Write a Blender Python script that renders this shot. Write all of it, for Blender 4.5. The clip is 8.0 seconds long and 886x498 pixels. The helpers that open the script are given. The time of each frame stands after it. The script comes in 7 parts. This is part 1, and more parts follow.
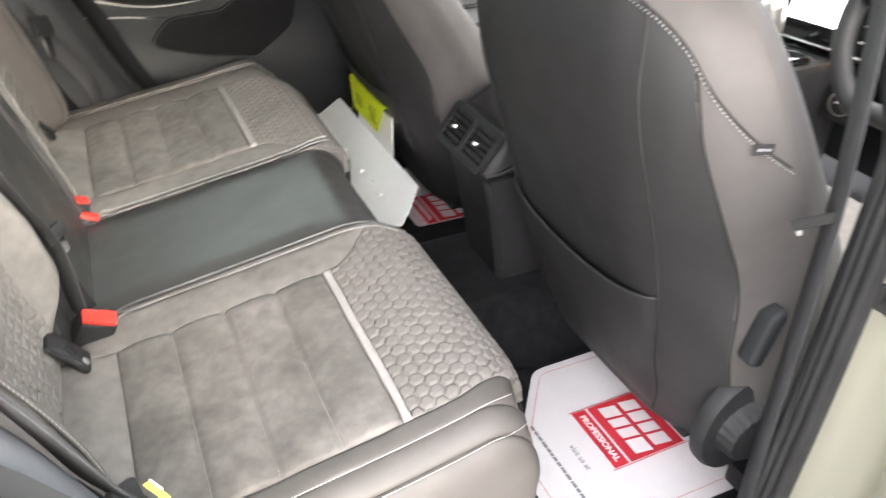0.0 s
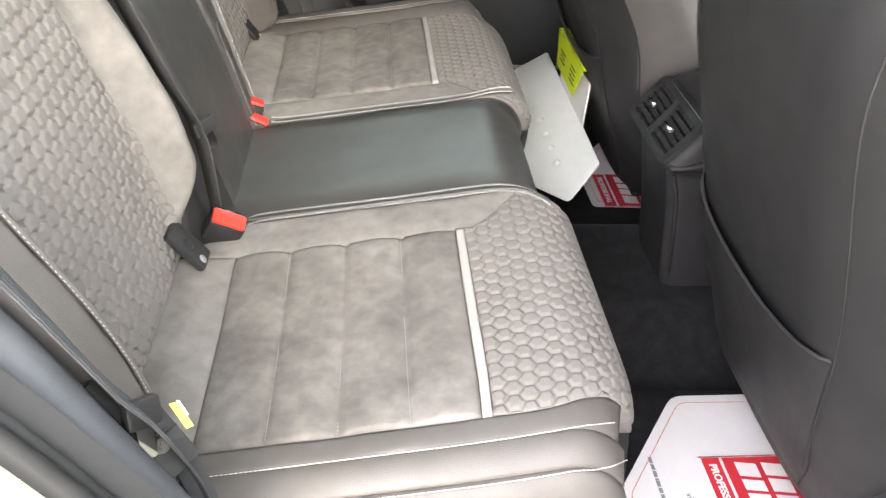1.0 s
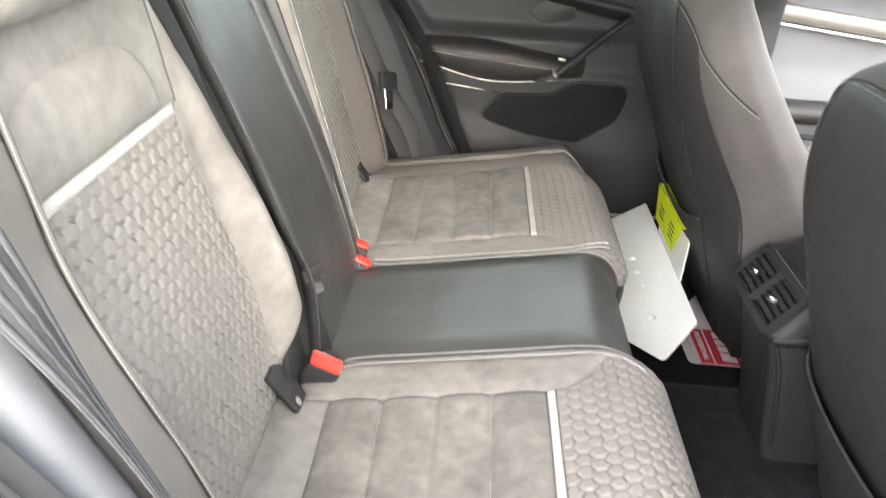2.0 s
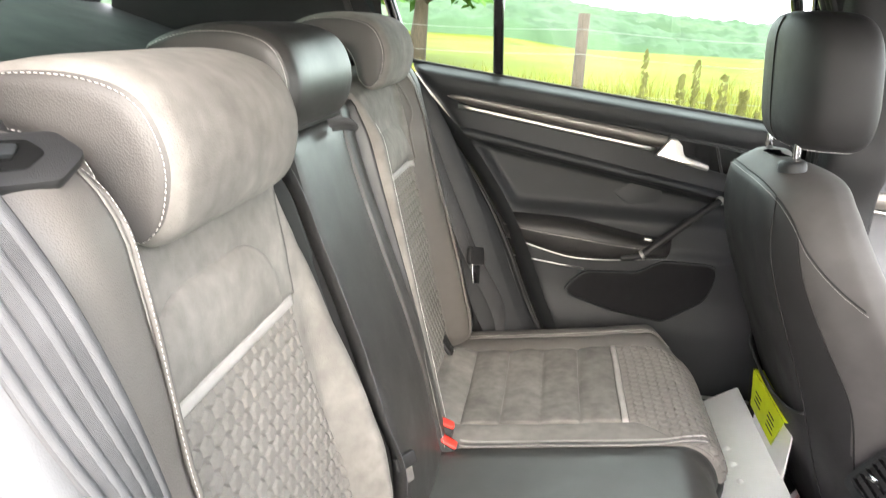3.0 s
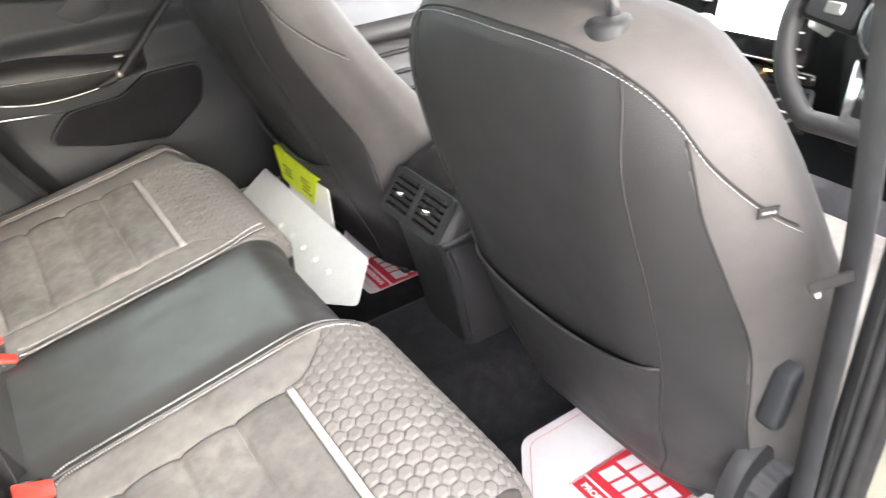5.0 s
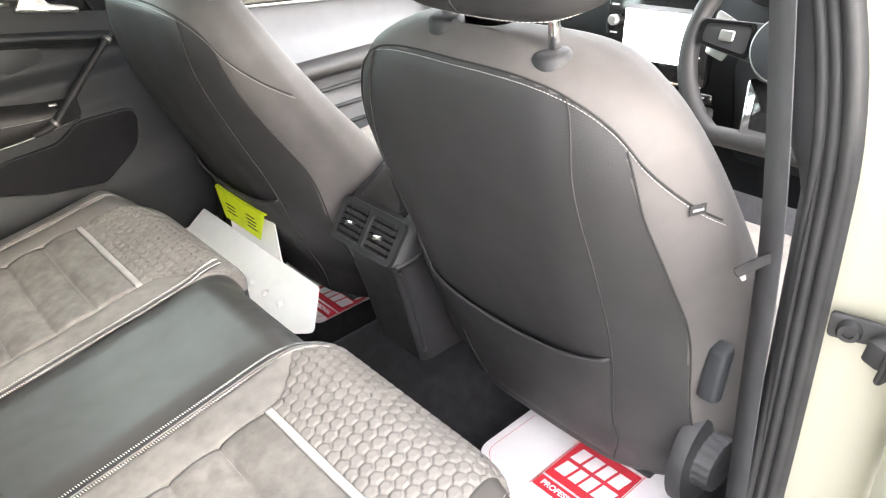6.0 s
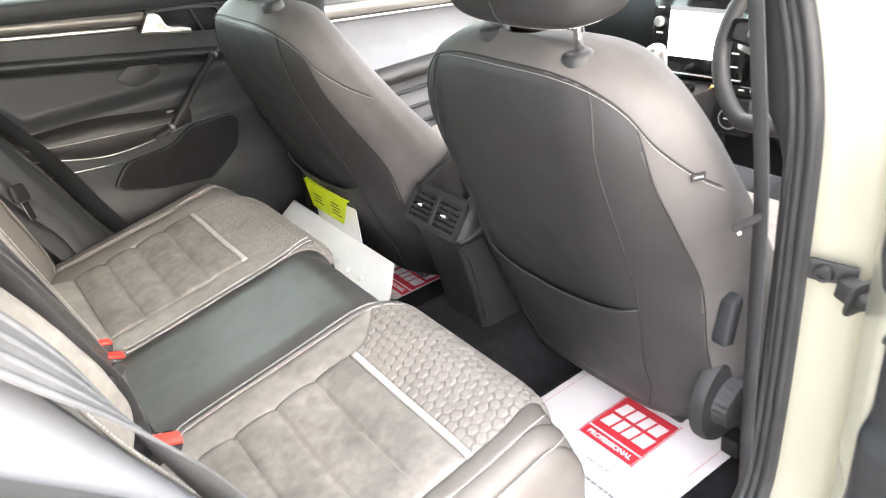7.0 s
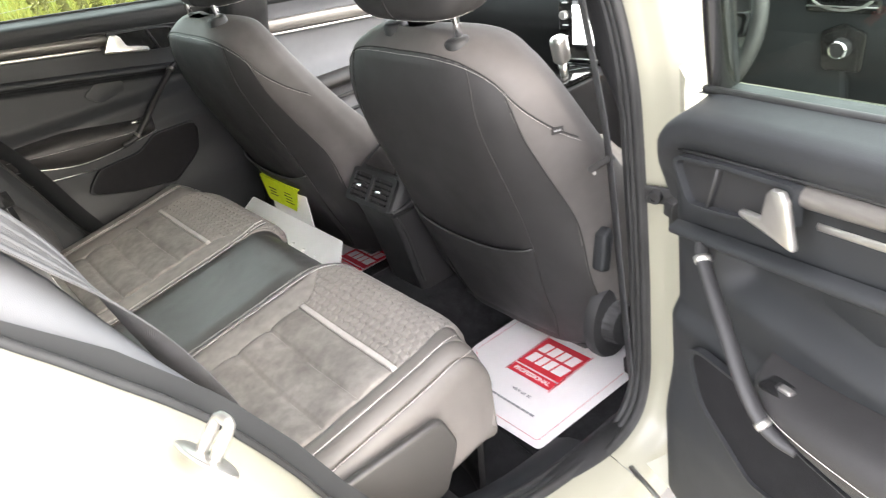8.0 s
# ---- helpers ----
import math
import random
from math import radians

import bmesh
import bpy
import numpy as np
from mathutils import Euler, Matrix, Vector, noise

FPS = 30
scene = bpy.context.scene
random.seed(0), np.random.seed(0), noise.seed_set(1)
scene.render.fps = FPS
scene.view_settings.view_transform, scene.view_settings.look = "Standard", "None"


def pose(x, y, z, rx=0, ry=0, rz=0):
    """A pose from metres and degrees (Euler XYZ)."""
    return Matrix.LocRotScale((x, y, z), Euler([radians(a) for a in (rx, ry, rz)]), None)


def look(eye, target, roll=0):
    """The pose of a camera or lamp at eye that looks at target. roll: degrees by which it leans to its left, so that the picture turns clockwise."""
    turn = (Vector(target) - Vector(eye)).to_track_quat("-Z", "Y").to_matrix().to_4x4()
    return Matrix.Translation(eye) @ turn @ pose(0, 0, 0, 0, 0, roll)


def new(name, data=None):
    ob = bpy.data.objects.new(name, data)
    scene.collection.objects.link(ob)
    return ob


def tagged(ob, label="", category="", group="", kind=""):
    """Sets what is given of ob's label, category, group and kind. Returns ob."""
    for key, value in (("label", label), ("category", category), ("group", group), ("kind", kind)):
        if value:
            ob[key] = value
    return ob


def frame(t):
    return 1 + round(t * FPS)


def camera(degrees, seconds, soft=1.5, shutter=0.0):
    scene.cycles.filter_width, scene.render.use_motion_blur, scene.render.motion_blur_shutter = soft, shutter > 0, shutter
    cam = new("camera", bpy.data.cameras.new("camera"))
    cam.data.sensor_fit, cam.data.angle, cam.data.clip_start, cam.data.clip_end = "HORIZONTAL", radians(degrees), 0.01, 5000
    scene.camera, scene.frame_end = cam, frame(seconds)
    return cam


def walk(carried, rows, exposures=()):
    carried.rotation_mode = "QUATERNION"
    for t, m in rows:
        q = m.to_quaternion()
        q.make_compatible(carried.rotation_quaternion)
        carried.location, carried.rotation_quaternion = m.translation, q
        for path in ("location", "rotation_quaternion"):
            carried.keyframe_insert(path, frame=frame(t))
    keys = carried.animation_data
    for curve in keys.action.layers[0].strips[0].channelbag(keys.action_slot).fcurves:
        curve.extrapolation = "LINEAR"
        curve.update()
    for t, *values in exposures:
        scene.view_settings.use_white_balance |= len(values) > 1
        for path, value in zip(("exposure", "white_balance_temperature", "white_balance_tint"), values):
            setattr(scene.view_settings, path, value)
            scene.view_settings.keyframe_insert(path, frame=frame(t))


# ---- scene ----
cam = camera(61.7, 8.0, soft=1.1, shutter=0.35)
PATH = [
    (0, (0.146, -1.012, 1.223), (0.855, 0.489, 0.108), 0.7),
    (0.5, (0.221, -0.962, 1.17), (0.598, 0.598, -0.023), 2.8),
    (1, (0.241, -0.946, 1.174), (0.436, 0.632, -0.04), 4.2),
    (1.5, (0.234, -0.943, 1.196), (0.302, 0.719, 0.084), 4.1),
    (2, (0.23, -0.933, 1.22), (0.177, 0.821, 0.262), 3.3),
    (2.2, (0.218, -0.919, 1.244), (0.118, 0.854, 0.325), 3.6),
    (3.3, (0.178, -0.92, 1.261), (-0.102, 0.987, 0.726), 2.8),
    (3.5, (0.179, -0.922, 1.262), (-0.077, 0.986, 0.719), 1.8),
    (4, (0.184, -0.91, 1.247), (0.262, 0.935, 0.478), -0.4),
    (4.2, (0.206, -0.904, 1.244), (0.436, 0.885, 0.38), -2.0),
    (4.5, (0.196, -0.903, 1.233), (0.709, 0.77, 0.266), -2.6),
    (5, (0.172, -0.886, 1.244), (1.048, 0.557, 0.172), -4.7),
    (5.2, (0.142, -0.887, 1.259), (1.11, 0.495, 0.185), -5.1),
    (6.3, (0.061, -0.937, 1.279), (1.156, 0.407, 0.282), -4.6),
    (6.5, (0.039, -0.961, 1.292), (1.094, 0.415, 0.295), -5.2),
    (6.7, (0.018, -0.993, 1.293), (1.014, 0.433, 0.307), -6.5),
    (7, (-0.014, -1.076, 1.317), (0.926, 0.394, 0.338), -8.1),
    (7.5, (-0.02, -1.233, 1.329), (0.905, 0.264, 0.379), -10.6),
    (7.7, (-0.046, -1.268, 1.332), (0.894, 0.215, 0.375), -11.2),
    (8, (-0.083, -1.322, 1.331), (0.912, 0.125, 0.372), -11.2),
]
walk(cam, [(t, look(eye, target, roll)) for t, eye, target, roll in PATH], exposures=((0.0, 3.80), (1.0, 4.02), (2.0, 4.25), (3.5, 3.86), (4.5, 4.27), (6.5, 4.38), (7.0, 4.33), (8.0, 3.72)))

# ---- light and sky ----
world = bpy.data.worlds.new("overcast_sky")
scene.world = world
world.use_nodes = True
wn = world.node_tree.nodes
sky = wn.new("ShaderNodeTexSky")
sky.sky_type, sky.sun_disc = "NISHITA", False
sky.sun_elevation, sky.sun_rotation = radians(24), radians(173)
sky.air_density, sky.dust_density, sky.ozone_density = 1.0, 4.0, 1.0
SKY_MIX = wn.new("ShaderNodeMix")
SKY_MIX.data_type = "RGBA"
SKY_MIX.inputs[0].default_value = 0.8
SKY_MIX.inputs[7].default_value = (7.8, 7.55, 7.95, 1)
world.node_tree.links.new(sky.outputs[0], SKY_MIX.inputs[6])
world.node_tree.links.new(SKY_MIX.outputs[2], wn["Background"].inputs[0])
wn["Background"].inputs[1].default_value = 0.13
sun = new("sun", bpy.data.lights.new("sun", "SUN"))
sun.data.energy, sun.data.angle, sun.data.color = 0.50, radians(50), (1.0, 0.96, 0.93)
sun.matrix_world = look((1.3, -4.0, 2.3), (0, 0, 0.7))


# ---- building helpers ----
def mesh_ob(name, verts, faces, mat, parent=None, label="", smooth=True, mats=None, index=None):
    me = bpy.data.meshes.new(name)
    me.from_pydata([tuple(v) for v in verts], [], faces)
    for m in (mats or [mat]):
        me.materials.append(m)
    if index:
        me.polygons.foreach_set("material_index", index)
    if smooth:
        me.polygons.foreach_set("use_smooth", [True] * len(me.polygons))
    me.update()
    ob = new(name, me)
    if parent:
        ob.parent = parent
    if label:
        ob["label"] = label
    return ob


def part(name, bm, mat, parent=None, label="", smooth=True):
    me = bpy.data.meshes.new(name)
    bmesh.ops.recalc_face_normals(bm, faces=bm.faces[:])
    bm.to_mesh(me)
    bm.free()
    me.materials.append(mat)
    if smooth:
        me.polygons.foreach_set("use_smooth", [True] * len(me.polygons))
        me.set_sharp_from_angle(angle=radians(40))
    ob = new(name, me)
    if parent:
        ob.parent = parent
    if label:
        ob["label"] = label
    return ob


def thing(name, label, category, group="", kind="", at=(0, 0, 0)):
    ob = new(name)
    ob.location = at
    ob.empty_display_size = 0.05
    return tagged(ob, label, category, group, kind)


def V(*c):
    return Vector(c)


def ss(a, b, x):
    """Smooth step."""
    t = min(1.0, max(0.0, (x - a) / (b - a)))
    return t * t * (3 - 2 * t)


def lerp(a, b, t):
    return a + (b - a) * t


def grid(f, nu, nv, closed_u=False, closed_v=False):
    verts = [f(i / (nu if closed_u else nu - 1), j / (nv if closed_v else nv - 1)) for i in range(nu) for j in range(nv)]
    faces = []
    for i in range(nu if closed_u else nu - 1):
        for j in range(nv if closed_v else nv - 1):
            a, b = i, (i + 1) % nu
            c, d = j, (j + 1) % nv
            faces.append((a * nv + c, b * nv + c, b * nv + d, a * nv + d))
    return verts, faces


def panel(name, surf, s0, s1, a0, a1, ns, nw, mat, parent, relief=None, edge=0.0025, roll=0.006, skirt=0.012, label="", flip=False):
    """An upholstery panel on a surface surf(s, w) -> point, normal, with sunk edges and a skirt that goes in behind the seam."""
    fa = a0 if callable(a0) else (lambda s: a0)
    fb = a1 if callable(a1) else (lambda s: a1)
    verts, faces = [], []
    for i in range(-1, ns + 1):
        u = min(max(i, 0), ns - 1) / (ns - 1)
        s = lerp(s0, s1, u)
        wa, wb = fa(s), fb(s)
        for j in range(-1, nw + 1):
            v = min(max(j, 0), nw - 1) / (nw - 1)
            w = lerp(wa, wb, v)
            p, n = surf(s, w)
            d = min(u * abs(s1 - s0), (1 - u) * abs(s1 - s0), v * abs(wb - wa), (1 - v) * abs(wb - wa))
            h = -edge * math.exp(-d / roll) if edge else 0.0
            if relief:
                h += relief(s, w)
            if i in (-1, ns) or j in (-1, nw):
                h -= skirt
            verts.append(p + n * h)
    m = nw + 2
    for i in range(ns + 1):
        for j in range(nw + 1):
            q = (i * m + j, (i + 1) * m + j, (i + 1) * m + j + 1, i * m + j + 1)
            faces.append(q[::-1] if flip else q)
    return mesh_ob(name, verts, faces, mat, parent, label)


def frames(pts, closed=False, up=None):
    """Tangent, side and up along a polyline."""
    out, n = [], len(pts)
    last = Vector(up) if up is not None else None
    for i, p in enumerate(pts):
        a = pts[(i - 1) % n] if closed or i else pts[i]
        b = pts[(i + 1) % n] if closed or i < n - 1 else pts[i]
        t = (Vector(b) - Vector(a)).normalized()
        if last is None:
            last = Vector((0, 0, 1)) if abs(t.z) < 0.9 else Vector((1, 0, 0))
        side = t.cross(last).normalized()
        upv = side.cross(t).normalized()
        if up is None:
            last = upv
        out.append((Vector(p), t, side, upv))
    return out


def tube_data(pts, r, n=8, closed=False, flat=1.0, up=None, taper=None):
    verts, faces, m = [], [], len(pts)
    for i, (p, t, a, b) in enumerate(frames(pts, closed, up)):
        k = r * (taper(i / (m - 1)) if taper else 1)
        for j in range(n):
            q = 2 * math.pi * j / n
            verts.append(p + a * math.cos(q) * k + b * math.sin(q) * k * flat)
    for i in range(m if closed else m - 1):
        for j in range(n):
            c, d = i * n, ((i + 1) % m) * n
            faces.append((c + j, c + (j + 1) % n, d + (j + 1) % n, d + j))
    if not closed:
        faces += [tuple(range(n))[::-1], tuple((m - 1) * n + j for j in range(n))]
    return verts, faces


def tube(name, pts, r, mat, parent=None, n=8, closed=False, flat=1.0, up=None, label="", taper=None):
    return mesh_ob(name, *tube_data(pts, r, n, closed, flat, up, taper), mat, parent, label)


def strap_data(pts, ups, width, thick):
    """A flat band along pts; ups: the band's face normal at each point."""
    verts, faces = [], []
    for (p, t, _, _), u in zip(frames(pts), ups):
        u = Vector(u)
        side = t.cross(u).normalized()
        u = side.cross(t).normalized()
        for a, b in ((-1, -0.3), (-0.96, 1), (0.96, 1), (1, -0.3), (0.96, -1), (-0.96, -1)):
            verts.append(p + side * a * width / 2 + u * b * thick / 2)
    for i in range(len(pts) - 1):
        for j in range(6):
            faces.append((i * 6 + j, i * 6 + (j + 1) % 6, (i + 1) * 6 + (j + 1) % 6, (i + 1) * 6 + j))
    faces += [tuple(range(6)), tuple((len(pts) - 1) * 6 + j for j in range(6))[::-1]]
    return verts, faces


def curve(ctrl, n, closed=False):
    """A smooth line through control points (Catmull-Rom)."""
    c = [Vector(p) for p in ctrl]
    m, out = len(c), []
    spans = m if closed else m - 1
    for k in range(n):
        x = k / n * spans if closed else k / (n - 1) * spans
        i = min(int(x), spans - 1)
        t = x - i
        get = (lambda q: c[q % m]) if closed else (lambda q: c[min(max(q, 0), m - 1)])
        a, b, d, e = get(i - 1), get(i), get(i + 1), get(i + 2)
        out.append(0.5 * (2 * b + (d - a) * t + (2 * a - 5 * b + 4 * d - e) * t * t + (3 * b - a - 3 * d + e) * t ** 3))
    return out


def stitch(name, line, mat, parent, pitch=0.0044, size=0.0031, thick=0.0010, label="", cross=False):
    """Thread stitches along line, a list of (point, normal); cross: they lie across it, slightly slanted."""
    verts, faces, along = [], [], 0.0
    nxt = 0.0
    for (p, n), (q, _) in zip(line, line[1:]):
        step = (q - p).length
        if step < 1e-7:
            continue
        t = (q - p) / step
        while nxt <= along + step:
            c = p + t * (nxt - along) + n * thick * 0.35
            s = t.cross(n).normalized()
            a, w = (t, s) if not cross else ((s + t * 0.25).normalized(), t)
            k = len(verts)
            for e, g in ((-0.5, 0.55), (-0.32, 1), (0.32, 1), (0.5, 0.55)):
                verts += [c + a * size * e + w * thick * 0.5 * g, c + a * size * e + n * thick * 0.55 * g, c + a * size * e - w * thick * 0.5 * g]
            for i in range(3):
                for j in range(2):
                    faces.append((k + 3 * i + j, k + 3 * i + j + 1, k + 3 * i + j + 4, k + 3 * i + j + 3))
            faces += [(k, k + 1, k + 2), (k + 9, k + 11, k + 10)]
            nxt += pitch
        along += step
    return mesh_ob(name, verts, faces, mat, parent, label, smooth=False)


def box_bm(sx, sy, sz, bevel=0.004, seg=2, m=None):
    bm = bmesh.new()
    bmesh.ops.create_cube(bm, size=1.0)
    bmesh.ops.scale(bm, vec=(sx, sy, sz), verts=bm.verts[:])
    if bevel:
        bmesh.ops.bevel(bm, geom=bm.edges[:], offset=bevel, segments=seg, profile=0.5, affect="EDGES")
    if m is not None:
        bmesh.ops.transform(bm, matrix=m, verts=bm.verts[:])
    return bm


def slab_bm(outline, depth, bevel=0.003, seg=2, m=None):
    """A flat plate from an outline in its own x, y, extruded up by depth, with rounded rims."""
    bm = bmesh.new()
    f = bm.faces.new([bm.verts.new((x, y, 0)) for x, y in outline])
    got = bmesh.ops.extrude_face_region(bm, geom=[f])
    bmesh.ops.translate(bm, vec=(0, 0, depth), verts=[e for e in got["geom"] if isinstance(e, bmesh.types.BMVert)])
    if bevel:
        flat = [e for e in bm.edges if abs(e.verts[0].co.z - e.verts[1].co.z) < 1e-6]
        bmesh.ops.bevel(bm, geom=flat, offset=bevel, segments=seg, profile=0.5, affect="EDGES")
    if m is not None:
        bmesh.ops.transform(bm, matrix=m, verts=bm.verts[:])
    return bm


def round_poly(corners, n=5):
    """An outline from (x, y, radius) corners."""
    out, m = [], len(corners)
    for i in range(m):
        x, y, r = corners[i]
        p, a, b = V(x, y), V(*corners[i - 1][:2]), V(*corners[(i + 1) % m][:2])
        if r <= 0:
            out.append((x, y))
            continue
        u, v = (a - p).normalized(), (b - p).normalized()
        half = math.acos(max(-1, min(1, u.dot(v)))) / 2
        d = min(r / math.tan(half), (a - p).length * 0.49, (b - p).length * 0.49)
        for k in range(n):
            t = k / (n - 1)
            q = (p + u * d) * (1 - t) ** 2 + p * 2 * t * (1 - t) + (p + v * d) * t * t
            out.append((q.x, q.y))
    return out


def lathe(profile, n=24, m=None):
    """A turned shape: profile of (radius, height)."""
    bm = bmesh.new()
    rings = []
    for r, h in profile:
        rings.append([bm.verts.new((r * math.cos(2 * math.pi * k / n), r * math.sin(2 * math.pi * k / n), h)) for k in range(n)] if r > 1e-6 else [bm.verts.new((0, 0, h))])
    for a, b in zip(rings, rings[1:]):
        for k in range(n):
            q = [a[k % len(a)], a[(k + 1) % len(a)], b[(k + 1) % len(b)], b[k % len(b)]]
            q = [v for i, v in enumerate(q) if v not in q[:i]]
            if len(q) > 2:
                bm.faces.new(q)
    if m is not None:
        bmesh.ops.transform(bm, matrix=m, verts=bm.verts[:])
    return bm


def join_bm(*bms):
    out = bmesh.new()
    for b in bms:
        me = bpy.data.meshes.new("tmp")
        b.to_mesh(me)
        b.free()
        out.from_mesh(me)
        bpy.data.meshes.remove(me)
    return out


# ---- materials ----
def material(name, color, rough=0.5, metal=0.0, coat=0.0, sheen=0.0, spec=0.5, vary=0.0, vary_scale=6.0, second=None, second_scale=40.0, second_amount=0.3,
             bump=0.0, bump_scale=400.0, bump_kind="noise", rough_vary=0.0, stretch=(1, 1, 1)):
    mat = bpy.data.materials.new(name)
    mat.use_nodes = True
    nt = mat.node_tree
    b = nt.nodes["Principled BSDF"]
    b.inputs["Base Color"].default_value = (*color, 1)
    b.inputs["Roughness"].default_value = rough
    b.inputs["Metallic"].default_value = metal
    b.inputs["Coat Weight"].default_value = coat
    b.inputs["Coat Roughness"].default_value = 0.06
    b.inputs["Specular IOR Level"].default_value = spec
    if sheen:
        b.inputs["Sheen Weight"].default_value = sheen
        b.inputs["Sheen Roughness"].default_value = 0.45
        b.inputs["Sheen Tint"].default_value = (*[min(1, c * 1.6 + 0.25) for c in color], 1)
    co = nt.nodes.new("ShaderNodeTexCoord")
    mp = nt.nodes.new("ShaderNodeMapping")
    mp.inputs["Scale"].default_value = stretch
    nt.links.new(co.outputs["Object"], mp.inputs[0])

    def noisy(scale, detail=4.0, rough_=0.55):
        n = nt.nodes.new("ShaderNodeTexNoise")
        n.inputs["Scale"].default_value, n.inputs["Detail"].default_value, n.inputs["Roughness"].default_value = scale, detail, rough_
        nt.links.new(mp.outputs[0], n.inputs["Vector"])
        return n.outputs["Fac"]

    if vary or second:
        a = noisy(vary_scale)
        ramp = nt.nodes.new("ShaderNodeMapRange")
        ramp.inputs[1].default_value, ramp.inputs[2].default_value = 0.3, 0.7
        ramp.inputs[3].default_value, ramp.inputs[4].default_value = 1 - vary, 1 + vary
        nt.links.new(a, ramp.inputs[0])
        c = noisy(second_scale, 3.0)
        ramp2 = nt.nodes.new("ShaderNodeMapRange")
        ramp2.inputs[1].default_value, ramp2.inputs[2].default_value = 0.3, 0.7
        ramp2.inputs[3].default_value, ramp2.inputs[4].default_value = 1 - vary * second_amount, 1 + vary * second_amount
        nt.links.new(c, ramp2.inputs[0])
        mul = nt.nodes.new("ShaderNodeMath")
        mul.operation = "MULTIPLY"
        nt.links.new(ramp.outputs[0], mul.inputs[0])
        nt.links.new(ramp2.outputs[0], mul.inputs[1])
        sc = nt.nodes.new("ShaderNodeVectorMath")
        sc.operation = "SCALE"
        sc.inputs[0].default_value = color
        nt.links.new(mul.outputs[0], sc.inputs["Scale"])
        if second:
            mx = nt.nodes.new("ShaderNodeMix")
            mx.data_type = "RGBA"
            mx.inputs[7].default_value = (*second, 1)
            r3 = nt.nodes.new("ShaderNodeMapRange")
            r3.inputs[1].default_value, r3.inputs[2].default_value = 0.5, 0.72
            nt.links.new(noisy(second_scale * 0.4, 5.0), r3.inputs[0])
            nt.links.new(r3.outputs[0], mx.inputs[0])
            nt.links.new(sc.outputs[0], mx.inputs[6])
            nt.links.new(mx.outputs[2], b.inputs["Base Color"])
        else:
            nt.links.new(sc.outputs[0], b.inputs["Base Color"])
    if rough_vary:
        rr = nt.nodes.new("ShaderNodeMapRange")
        rr.inputs[1].default_value, rr.inputs[2].default_value = 0.3, 0.7
        rr.inputs[3].default_value, rr.inputs[4].default_value = max(0.02, rough - rough_vary), min(1, rough + rough_vary)
        nt.links.new(noisy(vary_scale * 2.3), rr.inputs[0])
        nt.links.new(rr.outputs[0], b.inputs["Roughness"])
    if bump:
        bp = nt.nodes.new("ShaderNodeBump")
        bp.inputs["Strength"].default_value = min(1.0, bump)
        bp.inputs["Distance"].default_value = 0.001
        if bump_kind == "grain":
            vo = nt.nodes.new("ShaderNodeTexVoronoi")
            vo.feature = "F1"
            vo.inputs["Scale"].default_value = bump_scale
            nt.links.new(mp.outputs[0], vo.inputs["Vector"])
            nt.links.new(vo.outputs["Distance"], bp.inputs["Height"])
        elif bump_kind == "weave":
            wv = nt.nodes.new("ShaderNodeTexWave")
            wv.wave_type, wv.bands_direction = "BANDS", "DIAGONAL"
            wv.inputs["Scale"].default_value, wv.inputs["Distortion"].default_value = bump_scale, 0.4
            nt.links.new(mp.outputs[0], wv.inputs["Vector"])
            nt.links.new(wv.outputs["Fac"], bp.inputs["Height"])
        else:
            nt.links.new(noisy(bump_scale, 3.0), bp.inputs["Height"])
        nt.links.new(bp.outputs[0], b.inputs["Normal"])
    return mat


SUEDE = material("grey_suede", (0.180, 0.168, 0.154), 0.95, sheen=0.12, spec=0.2, vary=0.22, vary_scale=11, second_scale=50, second_amount=0.6, bump=0.6, bump_scale=600)
# The same suede darkened: nap and lighting of the seat panels put in.
SUEDE_SEAT = material("dimmed_seat_suede", (0.157, 0.146, 0.134), 0.95, sheen=0.12, spec=0.2, vary=0.26, vary_scale=12, second_scale=55, second_amount=0.6, bump=0.6, bump_scale=600)
SUEDE_QUILT = material("quilted_grey_suede", (0.172, 0.160, 0.147), 0.95, sheen=0.12, spec=0.2, vary=0.10, vary_scale=5, second_scale=260, second_amount=0.5, bump=0.5, bump_scale=650)
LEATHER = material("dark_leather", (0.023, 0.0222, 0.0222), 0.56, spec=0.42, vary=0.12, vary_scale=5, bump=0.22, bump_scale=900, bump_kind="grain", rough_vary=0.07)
LEATHER_SEAT = material("dark_seat_leather", (0.038, 0.036, 0.034), 0.41, spec=0.6, vary=0.12, vary_scale=4, bump=0.2, bump_scale=850, bump_kind="grain", rough_vary=0.07)
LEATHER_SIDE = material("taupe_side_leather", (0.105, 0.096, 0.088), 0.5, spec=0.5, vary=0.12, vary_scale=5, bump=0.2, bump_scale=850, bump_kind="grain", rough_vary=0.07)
LEATHER_CAP = material("grey_cap_leather", (0.060, 0.056, 0.053), 0.55, spec=0.42, vary=0.12, vary_scale=5, bump=0.25, bump_scale=700, bump_kind="grain", rough_vary=0.07)
# Paler tone than the seat back, partly the door light painted into it.
LEATHER_WING = material("lit_wing_leather", (0.080, 0.074, 0.070), 0.66, spec=0.3, vary=0.12, vary_scale=5, bump=0.2, bump_scale=850, bump_kind="grain", rough_vary=0.07)
THREAD_WHITE = material("white_thread", (0.78, 0.75, 0.71), 0.7, vary=0.08, vary_scale=300)
SILVER_CLOTH = material("silver_trim_cloth", (0.34, 0.318, 0.30), 0.6, vary=0.06, vary_scale=60, bump=0.3, bump_scale=800)
THREAD = material("pale_thread", (0.48, 0.455, 0.43), 0.7, vary=0.08, vary_scale=300)
